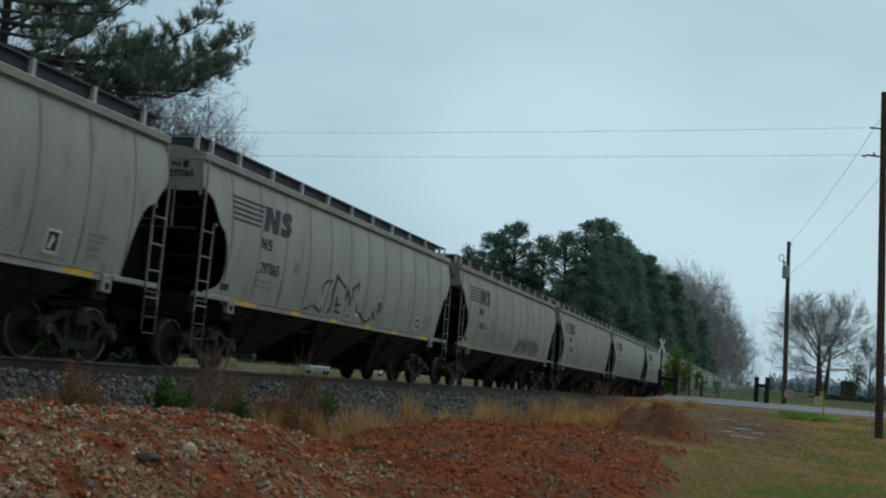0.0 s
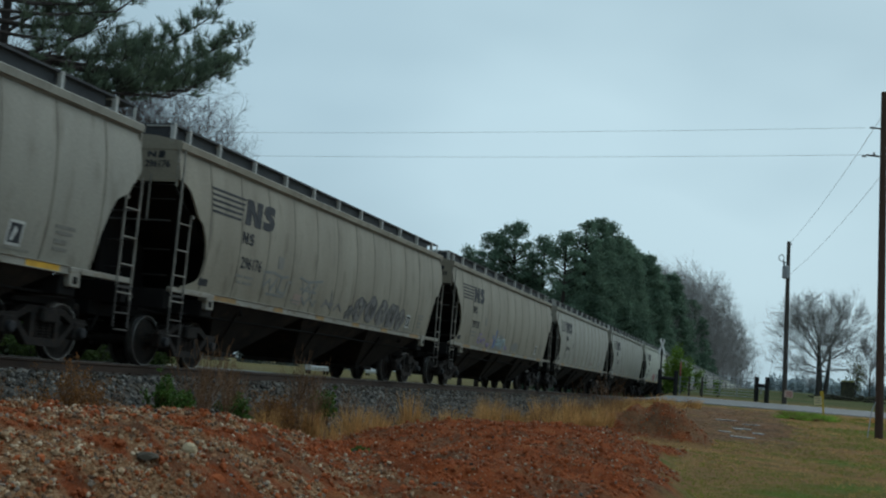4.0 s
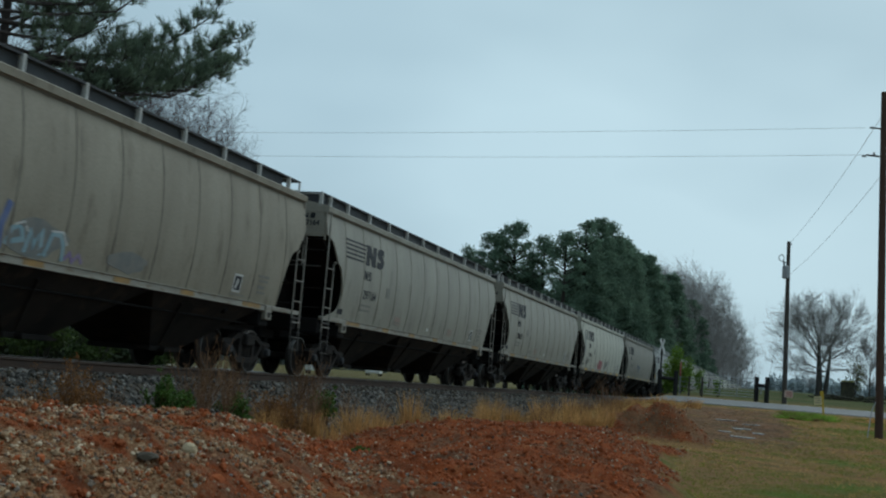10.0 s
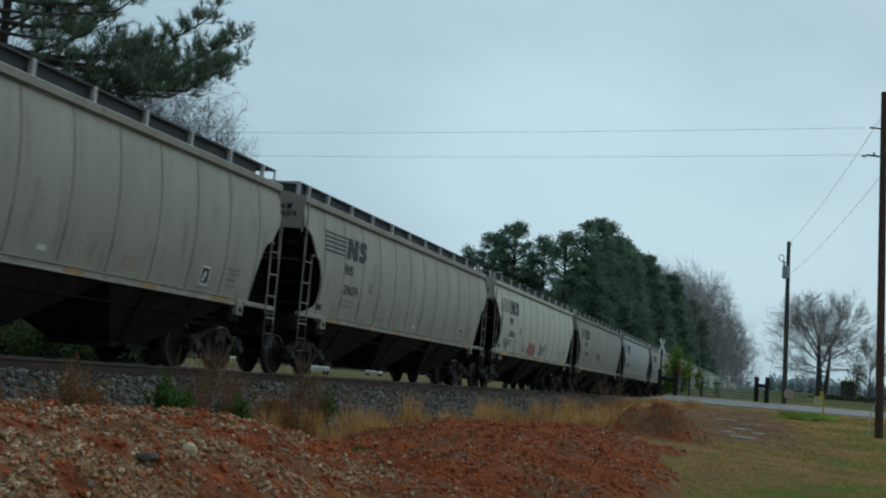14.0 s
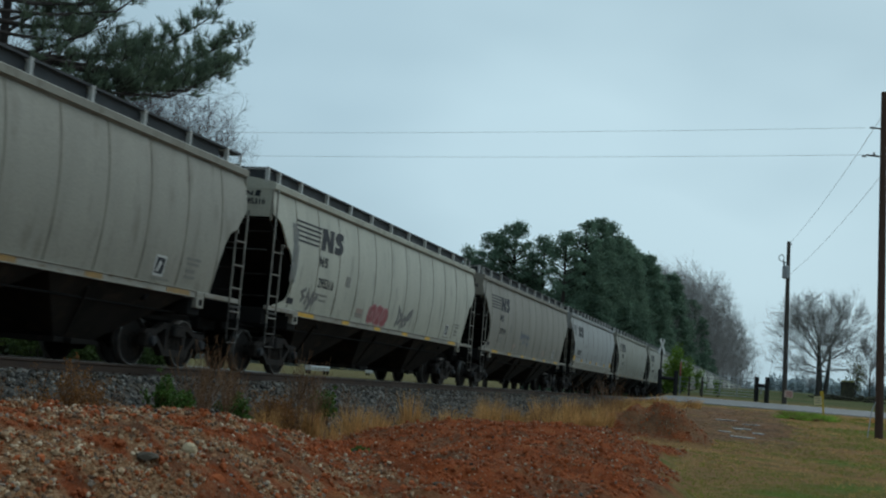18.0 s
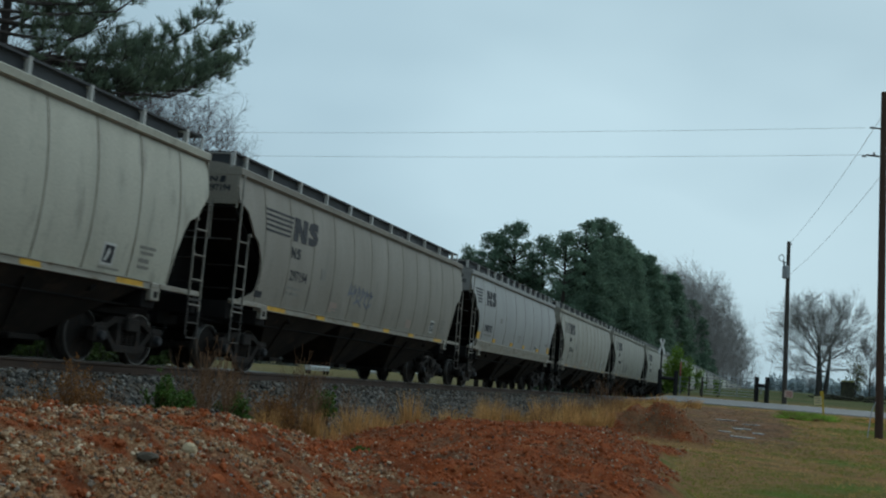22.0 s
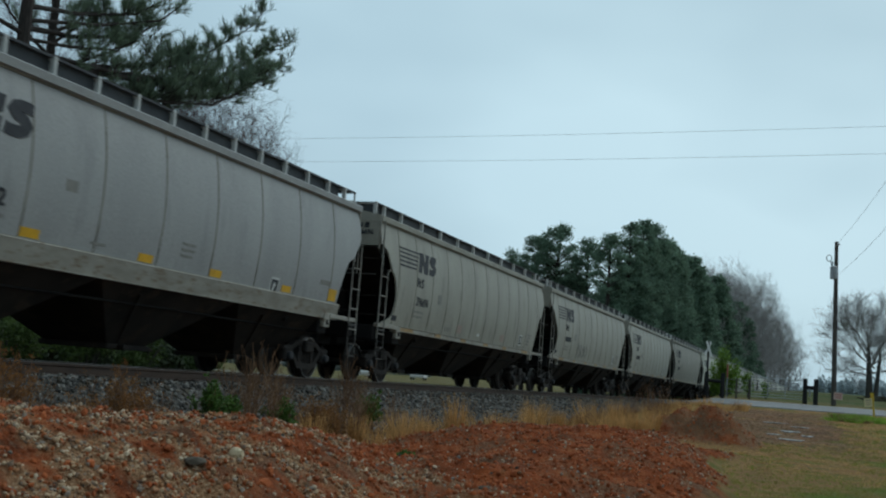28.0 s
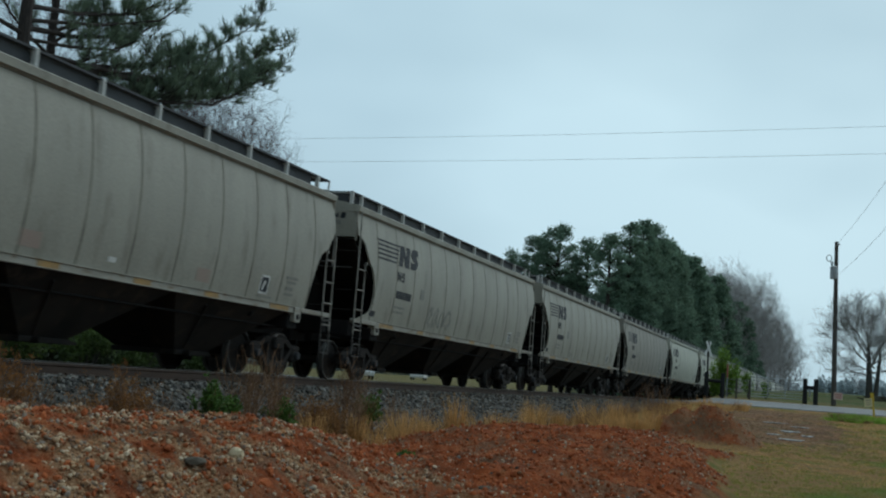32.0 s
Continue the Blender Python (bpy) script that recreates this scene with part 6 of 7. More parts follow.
for i, (x, y, z, radius, op, lo, n) in enumerate((
        (106, 13.2, 15.6, 2.9, 0.8, 0.42, 130), (107, 15.4, 14.6, 2.4, 0.8, 0.42, 100), (108, 18.2, 13.2, 2.0, 0.8, 0.45, 60), (107, 10.6, 14.6, 2.2, 0.8, 0.35, 80), (109, 16.8, 10.8, 2.4, 0.7, 0.3, 70), (108, 12.0, 11.0, 3.0, 0.7, 0.2, 110),
        (98, 6.8, 13.6, 1.9, 0.8, 0.42, 64), (103, 6.0, 15.4, 2.2, 0.7, 0.30, 100), (109, 5.8, 16.7, 2.4, 0.6, 0.25, 130), (114, 5.4, 17.0, 2.5, 0.5, 0.15, 150))):
    evergreen((x, y, land(x, y) - 0.1), z - land(x, y), radius, "dark pine with an open uneven crown beyond the railway", 40 + i, op, lo, int(n * 1.35), 90, 0.20, 0.35, 1.0)
for i, (x, z) in enumerate(((104, 11.0), (112, 13.0), (120, 16.2), (127, 16.8), (134, 17.0), (142, 17.2), (150, 17.4), (159, 17.4), (169, 17.8), (180, 18.0), (193, 18.2), (208, 17.6), (224, 16.0), (240, 14.5))):
    y = 6.2 + 0.8 * math.sin(i * 2.1)
    evergreen((x, y, land(x, y) - 0.1), z - land(x, y), 3.9 + 0.012 * (x - 100), "tall dark evergreen in the wood beyond the railway", 140 + i, 0.2, 0.02, 220, 110, 0.25 + 0.0012 * (x - 100), 0.5, 1.25)


PROTO_BARE = []
for i, (h, seed) in enumerate(((19.0, 61), (18.0, 62), (20.0, 63))):
    PROTO_BARE.append(bare_tree((0, 0, -100), "tall leafless hardwood in the wood beyond the railway", h, seed, 0.75, 5, 0.2, 0.12, 15, 0.14, 0.012, 2, crown=((0, 0, h * 0.50), (h * 0.27, h * 0.27, h * 0.47), 0.4)))
for i, (x, y, z) in enumerate(((168, 8.4, 16.6), (180, 8.0, 18.8), (193, 8.2, 20.6), (209, 8.0, 22.4), (228, 7.6, 23.5), (250, 7.2, 26.5), (278, 7.0, 26.5), (312, 6.8, 26.5), (356, 6.6, 26.5), (415, 6.4, 26.5), (490, 6.4, 25.5), (240, 12, 25), (300, 12, 25), (174, 9.6, 17.0), (186, 9.9, 19.0), (201, 9.4, 20.5), (218, 9.4, 22.0), (238, 8.6, 23.5), (262, 8.4, 24.5), (294, 8.0, 25.0), (332, 7.4, 25.0), (384, 7.0, 25.0), (450, 6.8, 25.0), (222, 6.6, 18.0), (262, 6.2, 20.0), (320, 6.0, 20.0), (400, 5.8, 20.0))):
    k = i % 3
    base = land(x, y)
    s = (z * 1.05 - base) / (19.0, 18.0, 20.0)[k]
    copy = copy_thing(PROTO_BARE[k], Matrix.Translation((x, y, base - 0.1)) @ pose(0, 0, 0, 0, 0, i * 73))
    copy.scale = (s, s, s)
for o in PROTO_BARE:
    for q in (*o.children_recursive, o):
        bpy.data.objects.remove(q)

# saplings and shrubs near the crossing and under the far tree
def shrub(name, base, radii, label, count, leaf, material, seed, stems=7, category="shrub", group=""):
    r = random.Random(seed)
    wood, crown = Shape(), Shape()
    for k in range(stems):
        a = r.uniform(0, math.tau)
        wood.tube([(0, 0, -0.1), (math.cos(a) * radii[0] * 0.3, math.sin(a) * radii[1] * 0.3, radii[2] * 0.8), (math.cos(a) * radii[0] * 0.7, math.sin(a) * radii[1] * 0.7, radii[2] * r.uniform(1.2, 1.8))], [0.03, 0.02, 0.008], 4, cap=False)
    for k in range(9):
        d = rand_dir(r)
        c = Vector((d.x * radii[0] * 0.55, d.y * radii[1] * 0.55, radii[2] * (1.05 + 0.6 * d.z)))
        leaf_cloud(crown, c, (radii[0] * 0.55, radii[1] * 0.55, radii[2] * 0.5), count // 9, leaf, r, 0.2)
    t = root(name, Matrix.Translation(base), label, category, group)
    part("stem_cluster", wood.raw("stem_cluster", M_BARK), None, t)
    part("foliage", crown.raw("foliage", material), None, t)
    return t


shrub("evergreen_sapling", (84.0, -4.75, land(84, -4.75)), (1.0, 1.0, 1.85), "bright green young evergreen beside the crossing sign", 2600, 0.16, M_LEAF, 70, 5, "sapling")
shrub("evergreen_sapling", (84.5, -3.9, land(84.5, -3.9)), (0.8, 0.8, 1.5), "bright green young evergreen beside the crossing sign", 1500, 0.16, M_LEAF, 71, 5, "sapling")
shrub("shrub", (83.0, -6.2, land(83, -6.2)), (0.6, 0.6, 0.9), "green shrub behind the roadside fence", 600, 0.14, M_LEAF, 72, 5)
shrub("shrub", (83.0, -7.4, land(83, -7.4)), (0.5, 0.5, 0.6), "green shrub behind the roadside fence", 350, 0.14, M_LEAF, 79, 5)
M_PALELEAF = mat("young_olive_leaves", (0.16, 0.17, 0.07), (0.12, 0.13, 0.06), 1.5, 0.7, bump=0.0, vary=0.3, thin=0.5)
shrub("young_tree", (120, -18.2, land(120, -18.2)), (1.3, 1.3, 2.2), "young tree with first pale olive leaves", 420, 0.2, M_PALELEAF, 73, 12, "tree")
bare_tree((150, -21.5, land(150, -21.5)), "small grey leafless tree in the far field", 6.5, 83, 0.6, 5, 0.1, 0.15, 8, 0.15, 0.02, 2)
# seen between the wheels
for i, (x, y, w, h) in enumerate(((25.4, 6.2, 0.95, 0.84), (28.0, 6.3, 0.95, 0.80), (32.3, 6.8, 0.72, 0.80), (22.0, 6.0, 1.2, 0.75))):
    shrub("shrub", (x, y, -0.5), (w, w * 0.9, h), "rounded green shrub beyond the rails", 3400, 0.095, M_BUSH, 74 + i, 9, group="shrubs beyond the rails")


# low undergrowth beyond the rails, woodland shade put into its dark green
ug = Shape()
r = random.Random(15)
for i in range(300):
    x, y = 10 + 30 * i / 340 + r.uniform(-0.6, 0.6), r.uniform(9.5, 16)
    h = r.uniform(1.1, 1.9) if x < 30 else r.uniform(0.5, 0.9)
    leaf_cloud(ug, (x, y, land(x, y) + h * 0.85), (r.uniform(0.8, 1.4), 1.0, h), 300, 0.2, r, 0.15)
tagged(new("undergrowth", ug.raw("undergrowth", M_SHADE)), "dense undergrowth beyond the railway, green darkened to imitate shade", "undergrowth", kind="stuff")

# far tree line on the horizon, distance haze painted into its pale colour
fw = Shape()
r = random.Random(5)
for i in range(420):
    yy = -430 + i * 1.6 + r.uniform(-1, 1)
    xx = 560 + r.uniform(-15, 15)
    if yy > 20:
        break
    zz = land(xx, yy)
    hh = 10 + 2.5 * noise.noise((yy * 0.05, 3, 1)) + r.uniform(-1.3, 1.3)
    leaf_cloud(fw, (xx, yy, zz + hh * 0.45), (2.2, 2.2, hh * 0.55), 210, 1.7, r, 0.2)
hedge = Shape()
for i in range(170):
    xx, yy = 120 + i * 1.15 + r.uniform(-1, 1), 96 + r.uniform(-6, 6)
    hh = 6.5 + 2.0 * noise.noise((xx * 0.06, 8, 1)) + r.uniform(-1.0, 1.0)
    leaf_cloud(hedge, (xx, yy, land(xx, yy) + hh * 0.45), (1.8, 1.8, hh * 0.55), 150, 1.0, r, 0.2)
tagged(new("far_hedgerow", hedge.raw("far_hedgerow", M_HEDGE_HAZE)), "line of trees across the far field, greyed to imitate haze", "woods", kind="stuff")
tagged(new("far_woods", fw.raw("far_woods", M_FAR_HAZE)), "line of far woods across the field, haze painted in as blue-grey", "woods", kind="stuff")
# ---- stones, weeds and grass by the track ----
def pebbles(name, count, place, size, material, label, category, seed):
    """Loose stones as one scatter of small rounded lumps."""
    r, g = random.Random(seed), np.random.default_rng(seed)
    spots = [p for p in (place(r) for _ in range(count)) if p is not None]
    n = len(spots)
    corners = np.array([(x, y, z) for z in (-1, 1) for y in (-1, 1) for x in (-1, 1)], float) * 0.30
    knobs = np.array([(-1, 0, 0), (1, 0, 0), (0, -1, 0), (0, 1, 0), (0, 0, -1), (0, 0, 1)], float) * 0.47
    lump = np.concatenate([corners, knobs])
    sides = {8: (0, 4, 6, 2), 9: (1, 3, 7, 5), 10: (0, 1, 5, 4), 11: (2, 6, 7, 3), 12: (0, 2, 3, 1), 13: (4, 5, 7, 6)}
    tris = np.array([(q[i], q[(i + 1) % 4], k) for k, q in sides.items() for i in range(4)])
    sizes = np.array([size(r) for _ in range(n)])
    v = lump[None] * g.uniform(0.72, 1.25, (n, 14, 1)) * (g.uniform(0.65, 1.25, (n, 1, 3)) * sizes[:, None, None])
    axis_ = g.normal(size=(n, 3))
    axis_ /= np.linalg.norm(axis_, axis=1)[:, None]
    a = g.uniform(0, math.tau, n)
    c, s = np.cos(a)[:, None, None], np.sin(a)[:, None, None]
    k = axis_[:, None, :]
    v = v * c + np.cross(np.broadcast_to(k, v.shape), v) * s + k * (v * k).sum(2, keepdims=True) * (1 - c)
    v += np.array(spots)[:, None, :]
    f = (tris[None] + 14 * np.arange(n)[:, None, None]).reshape(-1, 3)
    me = bpy.data.meshes.new(name)
    me.from_pydata(v.reshape(-1, 3).tolist(), [], f.tolist())
    me.materials.append(material)
    me.update()
    return tagged(new(name, me), label, category, kind="stuff")


def on_bed(r):
    x = 6 + 64 * r.random() ** 1.5
    y = r.uniform(-3.6, -1.05)
    z = lerp(abs(y), [(0, -0.24), (1.15, -0.235), (1.3, -0.19), (1.7, -0.22), (2.0, -0.36), (3.4, -0.98), (3.9, -1.5)]) + noise.noise((x * 1.3, y * 1.3, 2)) * 0.05 + noise.noise((x * 5, y * 5, 2)) * 0.03
    return x, y, z + 0.005


def on_heap(mask, lowx, highx):
    def f(r):
        x, y = r.uniform(lowx, highx), r.uniform(-10.4, -3.4)
        c, g, d = zone_at(x, y)
        if r.random() > mask(c, g, d):
            return None
        return x, y, land(x, y) + 0.004
    return f


pebbles("ballast_stones", 22000, on_bed, lambda r: r.uniform(0.035, 0.09), M_STONE, "loose grey ballast stones on the embankment slope", "ballast", 91)
pebbles("gravel", 120000, on_heap(lambda c, g, d: 0.95 * g, 4.5, 17), lambda r: 0.012 + 0.042 * r.random() ** 2.6, M_PEBBLE, "pale tan gravel strewn over the heaps", "gravel", 92)
pebbles("gravel_in_clay", 22000, on_heap(lambda c, g, d: 0.5 * c * (1 - g), 9, 36), lambda r: 0.014 + 0.04 * r.random() ** 2.5, M_CHIP, "pale pebbles scattered in the red clay", "gravel", 93)
pebbles("clay_clods", 58000, on_heap(lambda c, g, d: 0.85 * c * (1 - 0.65 * g), 6, 36), lambda r: 0.012 + 0.07 * r.random() ** 4, M_CLOD, "crumbled red clay clods on the heaps", "clods", 94)
pebbles("dark_stones", 1500, on_heap(lambda c, g, d: 0.7 * c, 6, 34), lambda r: 0.015 + 0.05 * r.random() ** 3, M_STONE, "dark grey stones among the gravel", "stones", 95)


pebbles("red_clay_lumps", 700, on_heap(lambda c, g, d: 0.9 * c * (1 - 0.8 * abs(g - 0.5)), 5.5, 15), lambda r: 0.035 + 0.085 * r.random() ** 2.5, M_CLOD, "large crumbly lumps of red clay on the gravel heap", "clods", 99)


def on_path(r):
    x, y = 31 + 34 * r.random() ** 1.3, r.uniform(-13.5, -5.5)
    c, g, d = zone_at(x, y)
    return (x, y, land(x, y) + 0.005) if r.random() < 0.25 + d else None


pebbles("soil_crumbs", 7000, on_path, lambda r: 0.015 + 0.05 * r.random() ** 3, M_SOIL, "crumbs of brown soil on the dirt path", "soil", 98)


def rock(x, y, w, h, material, label, seed):
    r = random.Random(seed)
    bm = bmesh.new()
    bmesh.ops.create_icosphere(bm, subdivisions=2, radius=0.5)
    for v in bm.verts:
        k = 1 + 0.28 * noise.noise(v.co * 2.2 + Vector((seed, 0, 0)))
        v.co = Vector((v.co.x * w * k, v.co.y * w * 0.8 * k, max(-0.3 * h, v.co.z * h * k)))
    me = bpy.data.meshes.new("rock")
    bm.to_mesh(me)
    bm.free()
    me.materials.append(material)
    ob = tagged(new("rock", me), label, "rock", "single rocks")
    ob.location = (x, y, surface(x, y) + 0.22 * h)
    ob.rotation_euler = (0, 0, r.uniform(0, 6))
    return ob


M_PALEROCK = mat("pale_sandstone", (0.74, 0.60, 0.40), (0.62, 0.49, 0.32), 5, 0.9, bump=0.5)
rock(9.27, -7.00, 0.15, 0.13, M_PALEROCK, "pale cream rock on the gravel heap", 3)
rock(8.66, -6.96, 0.24, 0.08, M_STONE, "dark slate-grey flat rock on the gravel heap", 5)
rock(12.9, -8.25, 0.16, 0.05, M_STONE, "flat blue-grey stone in the red clay", 6)
rock(18.5, -2.95, 0.16, 0.10, M_PEBBLE, "pale stone on the ballast slope", 7)


def clump(name, x, y, height, width, blades, material, label, seed, lean=0.35, thick=0.006, category="grass clump", group="", seeds=False):
    r = random.Random(seed)
    sh = Shape()
    for _ in range(blades):
        a, d = r.uniform(0, 6.3), width * 0.3 * math.sqrt(r.random())
        p = Vector((math.cos(a) * d, math.sin(a) * d, -0.05))
        h = height * r.uniform(0.45, 1.0)
        out = Vector((math.cos(a + r.uniform(-0.8, 0.8)), math.sin(a + r.uniform(-0.8, 0.8)), 0)) * width * lean * r.random()
        q, t = p + Vector((0, 0, h * 0.6)) + out * 0.4, p + Vector((0, 0, h)) + out
        s = Vector((r.uniform(-1, 1), r.uniform(-1, 1), 0)).normalized() * thick
        o = len(sh.v)
        sh.v += [tuple(p - s), tuple(p + s), tuple(q + s * 0.8), tuple(q - s * 0.8), tuple(t)]
        sh.f += [(o, o + 1, o + 2, o + 3), (o + 3, o + 2, o + 4)]
        if seeds:
            for k in range(3):
                c = q.lerp(t, r.uniform(0.2, 1.0))
                e = rand_dir(r) * 0.05
                o = len(sh.v)
                sh.v += [tuple(c), tuple(c + e + s), tuple(c + e * 1.6)]
                sh.f.append((o, o + 1, o + 2))
    ob = tagged(new(name, sh.raw(name, material)), label, category, group)
    ob.location = (x, y, surface(x, y))
    return ob


rg = random.Random(31)
STRAWS = ((28.9, -7.42), (29.1, -7.5), (28.8, -7.1), (29.3, -7.05), (28.8, -7.6), (29.4, -7.3), (27.5, -5.6), (26.0, -5.3), (24.6, -5.0), (21.2, -4.1), (22.0, -4.3), (22.8, -4.0), (23.6, -4.4), (24.4, -4.1), (25.2, -4.3), (26.2, -4.0), (27.0, -4.5), (28.2, -4.3), (29.4, -4.7), (30.4, -4.4), (31.4, -4.9), (32.2, -4.6), (33.4, -5.2), (34.4, -5.0), (35.6, -5.5),
          (28.8, -6.55), (29.1, -6.8), (31.4, -7.4), (37, -5.4), (39, -5.6), (41, -5.2), (19.4, -3.9), (20.2, -4.2), (18.0, -3.7))
for i, (x, y) in enumerate(STRAWS):
    if i > 9 and i % 3 == 2:
        continue
    tall = 0.95 if x < 29.4 and -7.6 < y < -6.5 else (0.5 if y < -8 else rg.uniform(0.55, 1.2))
    clump("grass_clump", x, y, tall, rg.uniform(0.4, 0.8), 170, M_STRAW, "dry straw-coloured grass clump beside the track", 200 + i, 0.6, 0.0075, "grass clump", "dry grass clumps", True)
for i in range(60):
    x, y = rg.uniform(15, 46), rg.uniform(-5.2, -3.2)
    clump("grass_clump", x, y, rg.uniform(0.25, 0.6), rg.uniform(0.4, 0.9), 40, M_STRAW, "sparse dry grass tuft at the foot of the ballast", 300 + i, 0.6, 0.005, "grass clump", "dry grass tufts", True)


def weed(x, y, height, material, label, seed, leaf=0.05, count=220, stems=9, spread=0.25):
    """A dead or green weed: thin forked stems with small leaves."""
    r = random.Random(seed)
    wood, tips = Shape(), []
    for k in range(stems):
        d = Vector((r.uniform(-spread, spread), r.uniform(-spread, spread), 1)).normalized()
        branch(wood, tips, (r.uniform(-0.08, 0.08), r.uniform(-0.08, 0.08), -0.05), d, height * r.uniform(0.4, 0.6), 0.008, 2, r, 0.5, 0.2, 2, 0.0035)
    fol = Shape()
    for p, w in tips:
        leaf_cloud(fol, p, (0.07, 0.07, 0.07), max(1, count // len(tips)), leaf, r, 0.1)
    t = root("weed", Matrix.Translation((x, y, surface(x, y))), label, "weed", "weeds by the track")
    part("stalk", wood.raw("stalk", M_BRUSH), None, t)
    if fol.f:
        part("foliage", fol.raw("foliage", material), None, t)
    return t


for i, (x, y, h, kind) in enumerate((
        (15.45, -3.2, 0.72, "green"), (15.75, -3.35, 0.55, "green"), (15.3, -3.3, 0.5, "green"), (17.55, -3.3, 0.5, "green"), (21.4, -3.3, 0.7, "green"), (13.1, -3.2, 0.85, "brown"), (12.9, -3.35, 0.75, "brown"), (13.35, -3.3, 0.75, "brown"), (10.8, -3.2, 1.0, "brown"), (10.6, -3.4, 0.9, "brown"), (12.3, -3.3, 0.6, "brown"), (18.6, -3.4, 0.65, "brown"), (18.9, -3.5, 0.7, "brown"), (19.3, -3.4, 0.6, "brown"), (16.7, -3.2, 1.25, "dead"), (16.4, -3.25, 1.3, "dead"), (16.9, -3.1, 1.15, "dead"), (16.55, -3.0, 1.2, "dead"), (17.1, -3.3, 1.1, "dead"), (11.7, -3.0, 0.6, "dead"), (14.2, -3.1, 0.5, "dead"), (22.4, -3.4, 0.9, "dead"), (17.9, -2.95, 1.1, "dead"), (18.3, -3.0, 0.95, "dead"),
        (18.1, -3.15, 0.8, "dead"), (20.6, -3.2, 1.3, "dead"), (20.9, -3.3, 1.15, "dead"), (20.3, -3.1, 1.2, "dead"), (20.5, -3.4, 1.25, "dead"), (18.8, -3.7, 0.6, "brown"), (19.4, -3.9, 0.9, "dead"), (33.0, -7.0, 1.3, "dead"), (36.0, -7.0, 1.5, "dead"), (37.0, -6.6, 1.4, "dead"), (29.5, -6.3, 1.1, "dead"),
        (14.6, -6.6, 0.10, "green"), (7.3, -5.2, 0.4, "brown"), (35.0, -6.2, 1.2, "dead"), (31.0, -5.6, 1.0, "dead"), (24.0, -3.6, 0.9, "dead"))):
    m, lab = {"green": (M_SEEDLING, "small dense green seedling on the ballast edge"), "brown": (M_RUSSET, "russet brown dead weed by the ballast"), "dead": (M_BRUSH, "thin dead weed stalks beside the track")}[kind]
    weed(x, y, h, m, lab, 400 + i, 0.05 if kind == "green" else 0.03, {"green": 2400, "brown": 1500, "dead": 150}[kind], 12 if kind != "dead" else 6, 0.45 if kind != "dead" else 0.2)


def meadow(name, count, area, height, material, label, seed, keep):
    r = random.Random(seed)
    sh = Shape()
    for _ in range(count):
        x, y = area(r)
        if not keep(x, y, r):
            continue
        z = land(x, y)
        k = 1 + max(0, x - 25) / 40
        for b in range(4):
            p = Vector((x + r.gauss(0, 0.04), y + r.gauss(0, 0.04), z - 0.01))
            t = p + Vector((r.gauss(0, 0.05), r.gauss(0, 0.05), height * r.uniform(0.5, 1.1)))
            s = Vector((r.uniform(-1, 1), r.uniform(-1, 1), 0)).normalized() * 0.007 * k
            o = len(sh.v)
            sh.v += [tuple(p - s), tuple(p + s), tuple(t)]
            sh.f.append((o, o + 1, o + 2))
    return tagged(new(name, sh.raw(name, material)), label, "grass", kind="stuff")


def field(r):
    return 15 + 53 * r.random() ** 1.4, -22 + 15 * r.random()


def greenish(x, y):
    return noise.noise((x * 0.16, y * 0.42, 1.5)) + 0.5 * noise.noise((x * 0.5, y * 0.9, 4.5))


meadow("green_grass", 26000, field, 0.07, M_GRASS, "short green grass in patches over the field", 96, lambda x, y, r: heaps(x, y) < 0.12 and greenish(x, y) > -0.02 and zone_at(x, y)[2] < 0.4)
meadow("brown_grass", 22000, field, 0.06, M_STRAW, "short dry brown grass over the field", 97, lambda x, y, r: heaps(x, y) < 0.10 and greenish(x, y) < 0.15 and zone_at(x, y)[2] < 0.35 + 0.6 * r.random() ** 2)
for i in range(16):
    x, y = rg.uniform(57, 64), rg.uniform(-14.2, -11.8)
    clump("weed_patch", x, y, rg.uniform(0.25, 0.45), 0.9, 130, M_WEED if i % 4 else M_BRUSH, "rank green weeds at the roadside", 500 + i, 0.9, 0.014, "weeds", "roadside weeds")
for i in range(10):
    x, y = rg.uniform(52, 66), rg.uniform(-18.5, -14.8)
    clump("weed_patch", x, y, rg.uniform(0.2, 0.5), 0.9, 110, M_STRAW if i % 3 else M_GRASS, "dry roadside weeds in the grass", 540 + i, 0.6, 0.012, "weeds", "roadside weeds")


for i in range(56):
    x, y = rg.uniform(35, 64), rg.uniform(-7.6, -3.4)
    clump("grass_clump", x, y, rg.uniform(0.3, 0.75), rg.uniform(0.6, 1.1), 60, M_STRAW if i % 3 else M_RUSSET, "dry brown grass and weeds near the crossing", 600 + i, 0.6, 0.009, "grass clump", "dry grass tufts", True)

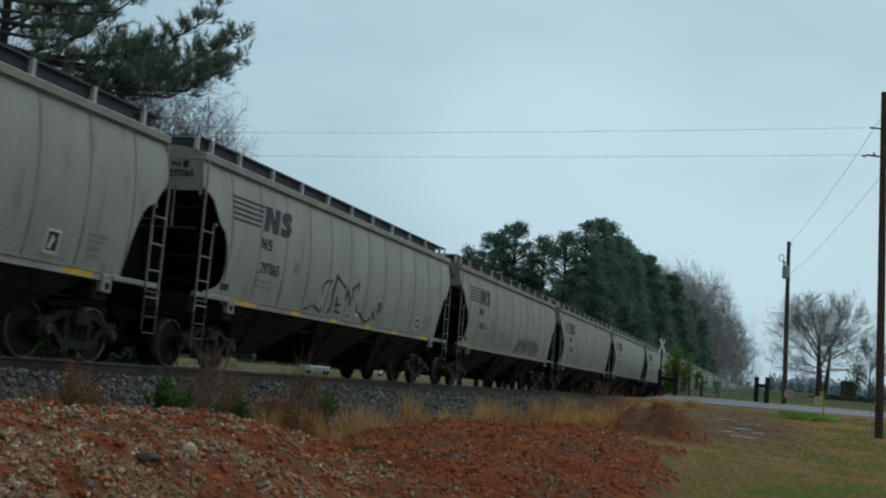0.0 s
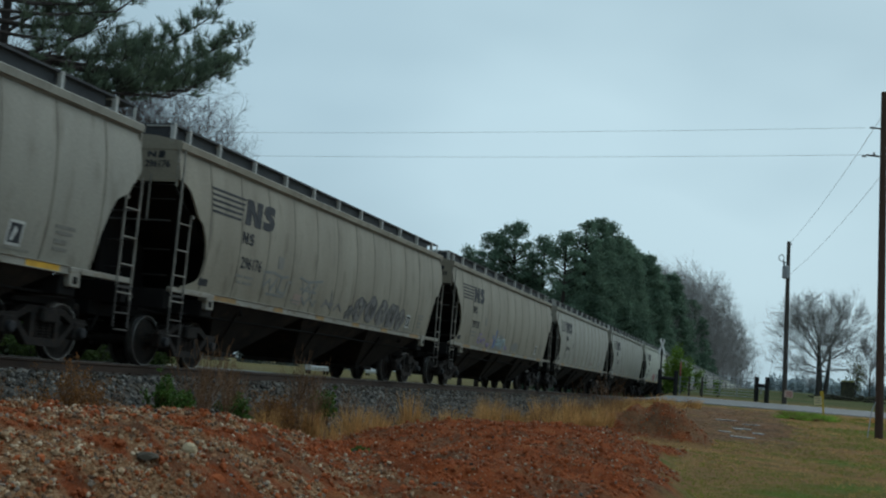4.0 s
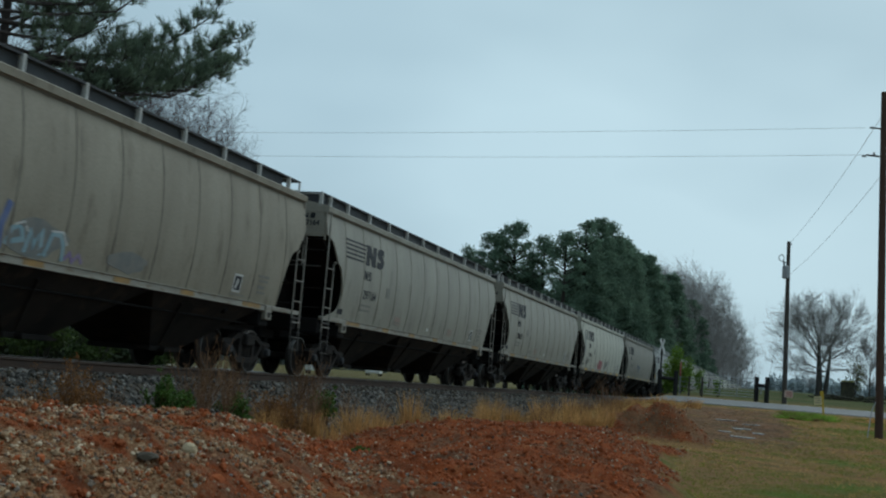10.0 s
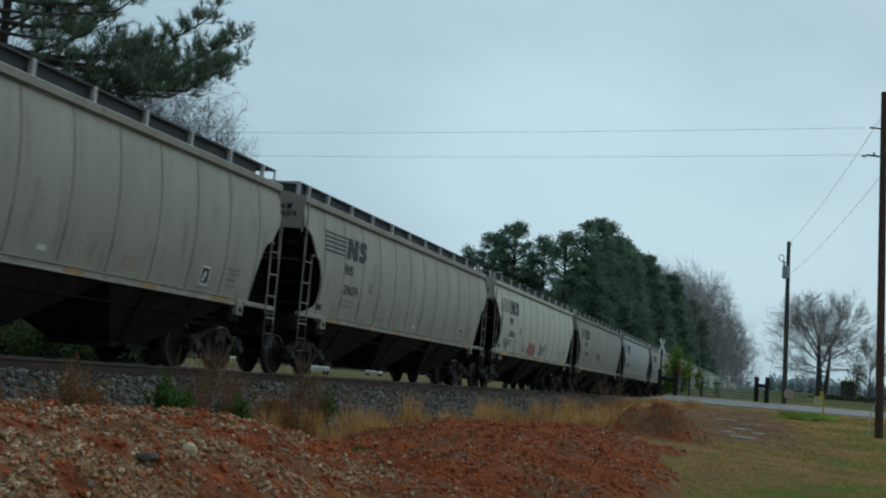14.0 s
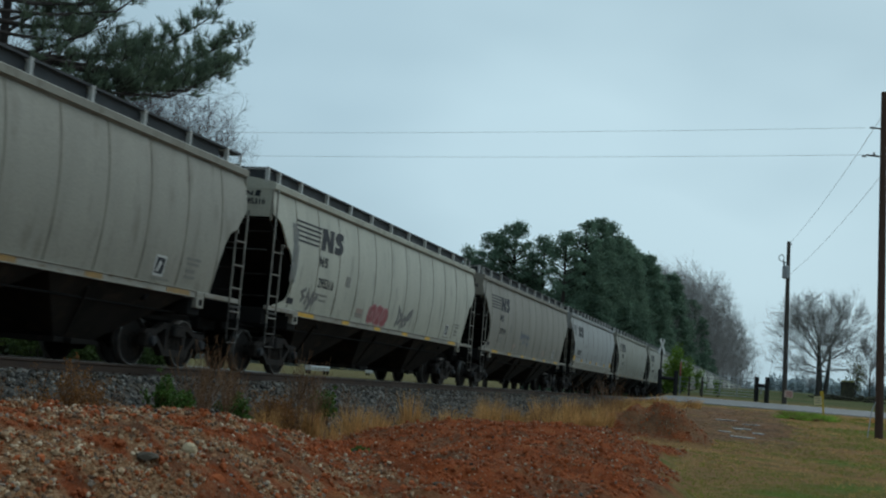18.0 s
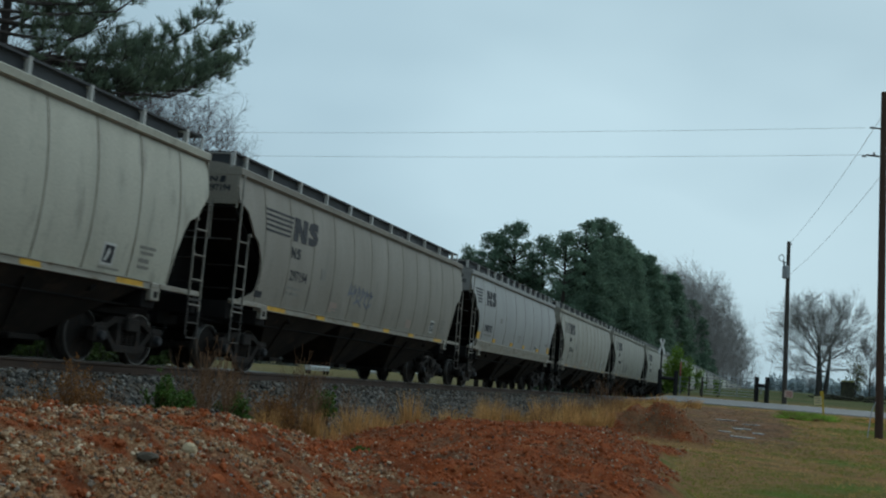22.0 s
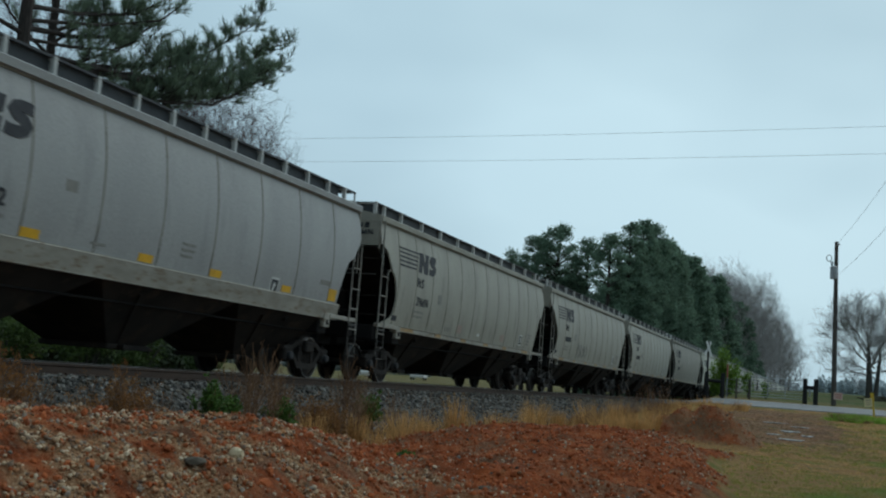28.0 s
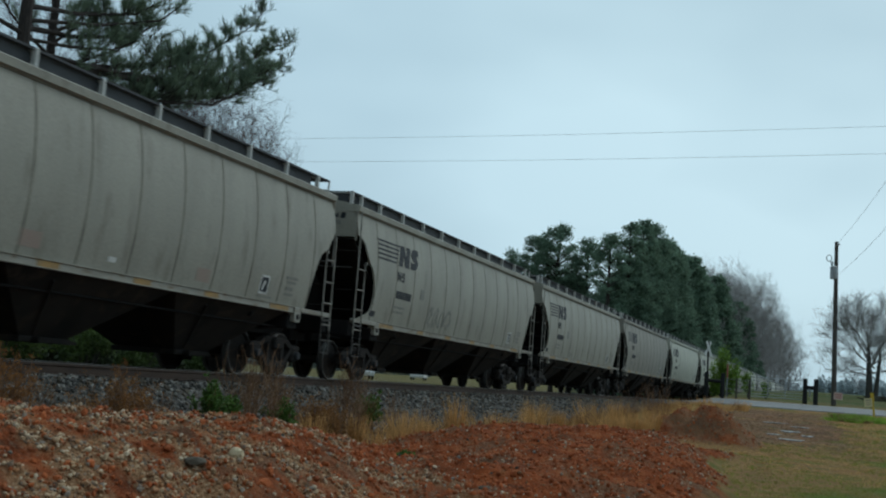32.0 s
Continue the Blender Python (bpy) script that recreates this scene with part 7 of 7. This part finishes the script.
# shallow rain puddles in the ruts of the dirt path
M_PUDDLE = mat("muddy_water", (0.10, 0.075, 0.05), (0.08, 0.06, 0.04), 2, 0.32, bump=0.0, spec=0.35)
for i, (x, y, w, h) in enumerate(((39.0, -10.7, 0.9, 0.42), (44.5, -10.45, 1.3, 0.34), (42.0, -11.1, 0.9, 0.22), (48.5, -10.7, 1.2, 0.40), (51.0, -9.6, 1.1, 0.5), (41.5, -10.0, 0.7, 0.25))):
    sh = Shape()
    n = 18
    ring = []
    for j in range(n):
        a = math.tau * j / n
        q = 1 + 0.35 * noise.noise((math.cos(a) * 1.5 + i * 5, math.sin(a) * 1.5, 1))
        ring.append((w * q * math.cos(a), h * q * math.sin(a)))
    top = sum(land(x + u, y + v) for u, v in ring) / n + 0.006
    sh.v = [(u, v, 0.0) for u, v in ring] + [(u * 1.05, v * 1.05, -0.08) for u, v in ring]
    sh.f = [tuple(range(n))] + [(j, (j + 1) % n, n + (j + 1) % n, n + j) for j in range(n)]
    ob = tagged(new("puddle", sh.mesh("puddle", M_PUDDLE)), "shallow muddy rain puddle in the dirt path", "puddle", "puddles in the path")
    ob.location = (x, y, top)
# ---- what moves ----
def rolled(t):
    """The train's way at t, a smooth curve through the rows of ROLLED."""
    i = min(len(ROLLED) - 2, int(t / 4.0))
    (t0, a), (t1, b) = ROLLED[i], ROLLED[i + 1]
    slope = []
    for j in (i, i + 1):
        lo, hi = max(0, j - 1), min(len(ROLLED) - 1, j + 1)
        slope.append((ROLLED[hi][1] - ROLLED[lo][1]) / (ROLLED[hi][0] - ROLLED[lo][0]) * 4.0)
    u = (t - t0) / (t1 - t0)
    return a * (2 * u ** 3 - 3 * u ** 2 + 1) + slope[0] * (u ** 3 - 2 * u ** 2 + u) + b * (3 * u ** 2 - 2 * u ** 3) + slope[1] * (u ** 3 - u ** 2)


def motions():
    for k, car in CARS.items():
        walk(car, [(t, Matrix.Translation((FRONT[k] - rolled(t), 0, 0))) for t in range(0, 33, 2)])
    # every wheelset rolls alike, less than 85 degrees a row
    rows = [(i / 7.5, pose(0, 0, 0, 0, -math.degrees((rolled(i / 7.5) - rolled(0)) / 0.4515), 0)) for i in range(241)]
    wheels = [o for car in CARS.values() for o in car.children_recursive if o.name.split(".")[0] in ("wheelset", "tread")]
    first = wheels[0]
    walk(first, rows)
    act, slot = first.animation_data.action, first.animation_data.action_slot
    for o in wheels[1:]:
        o.rotation_mode = "QUATERNION"
        data = o.animation_data_create()
        data.action = act
        data.action_slot = slot


motions()
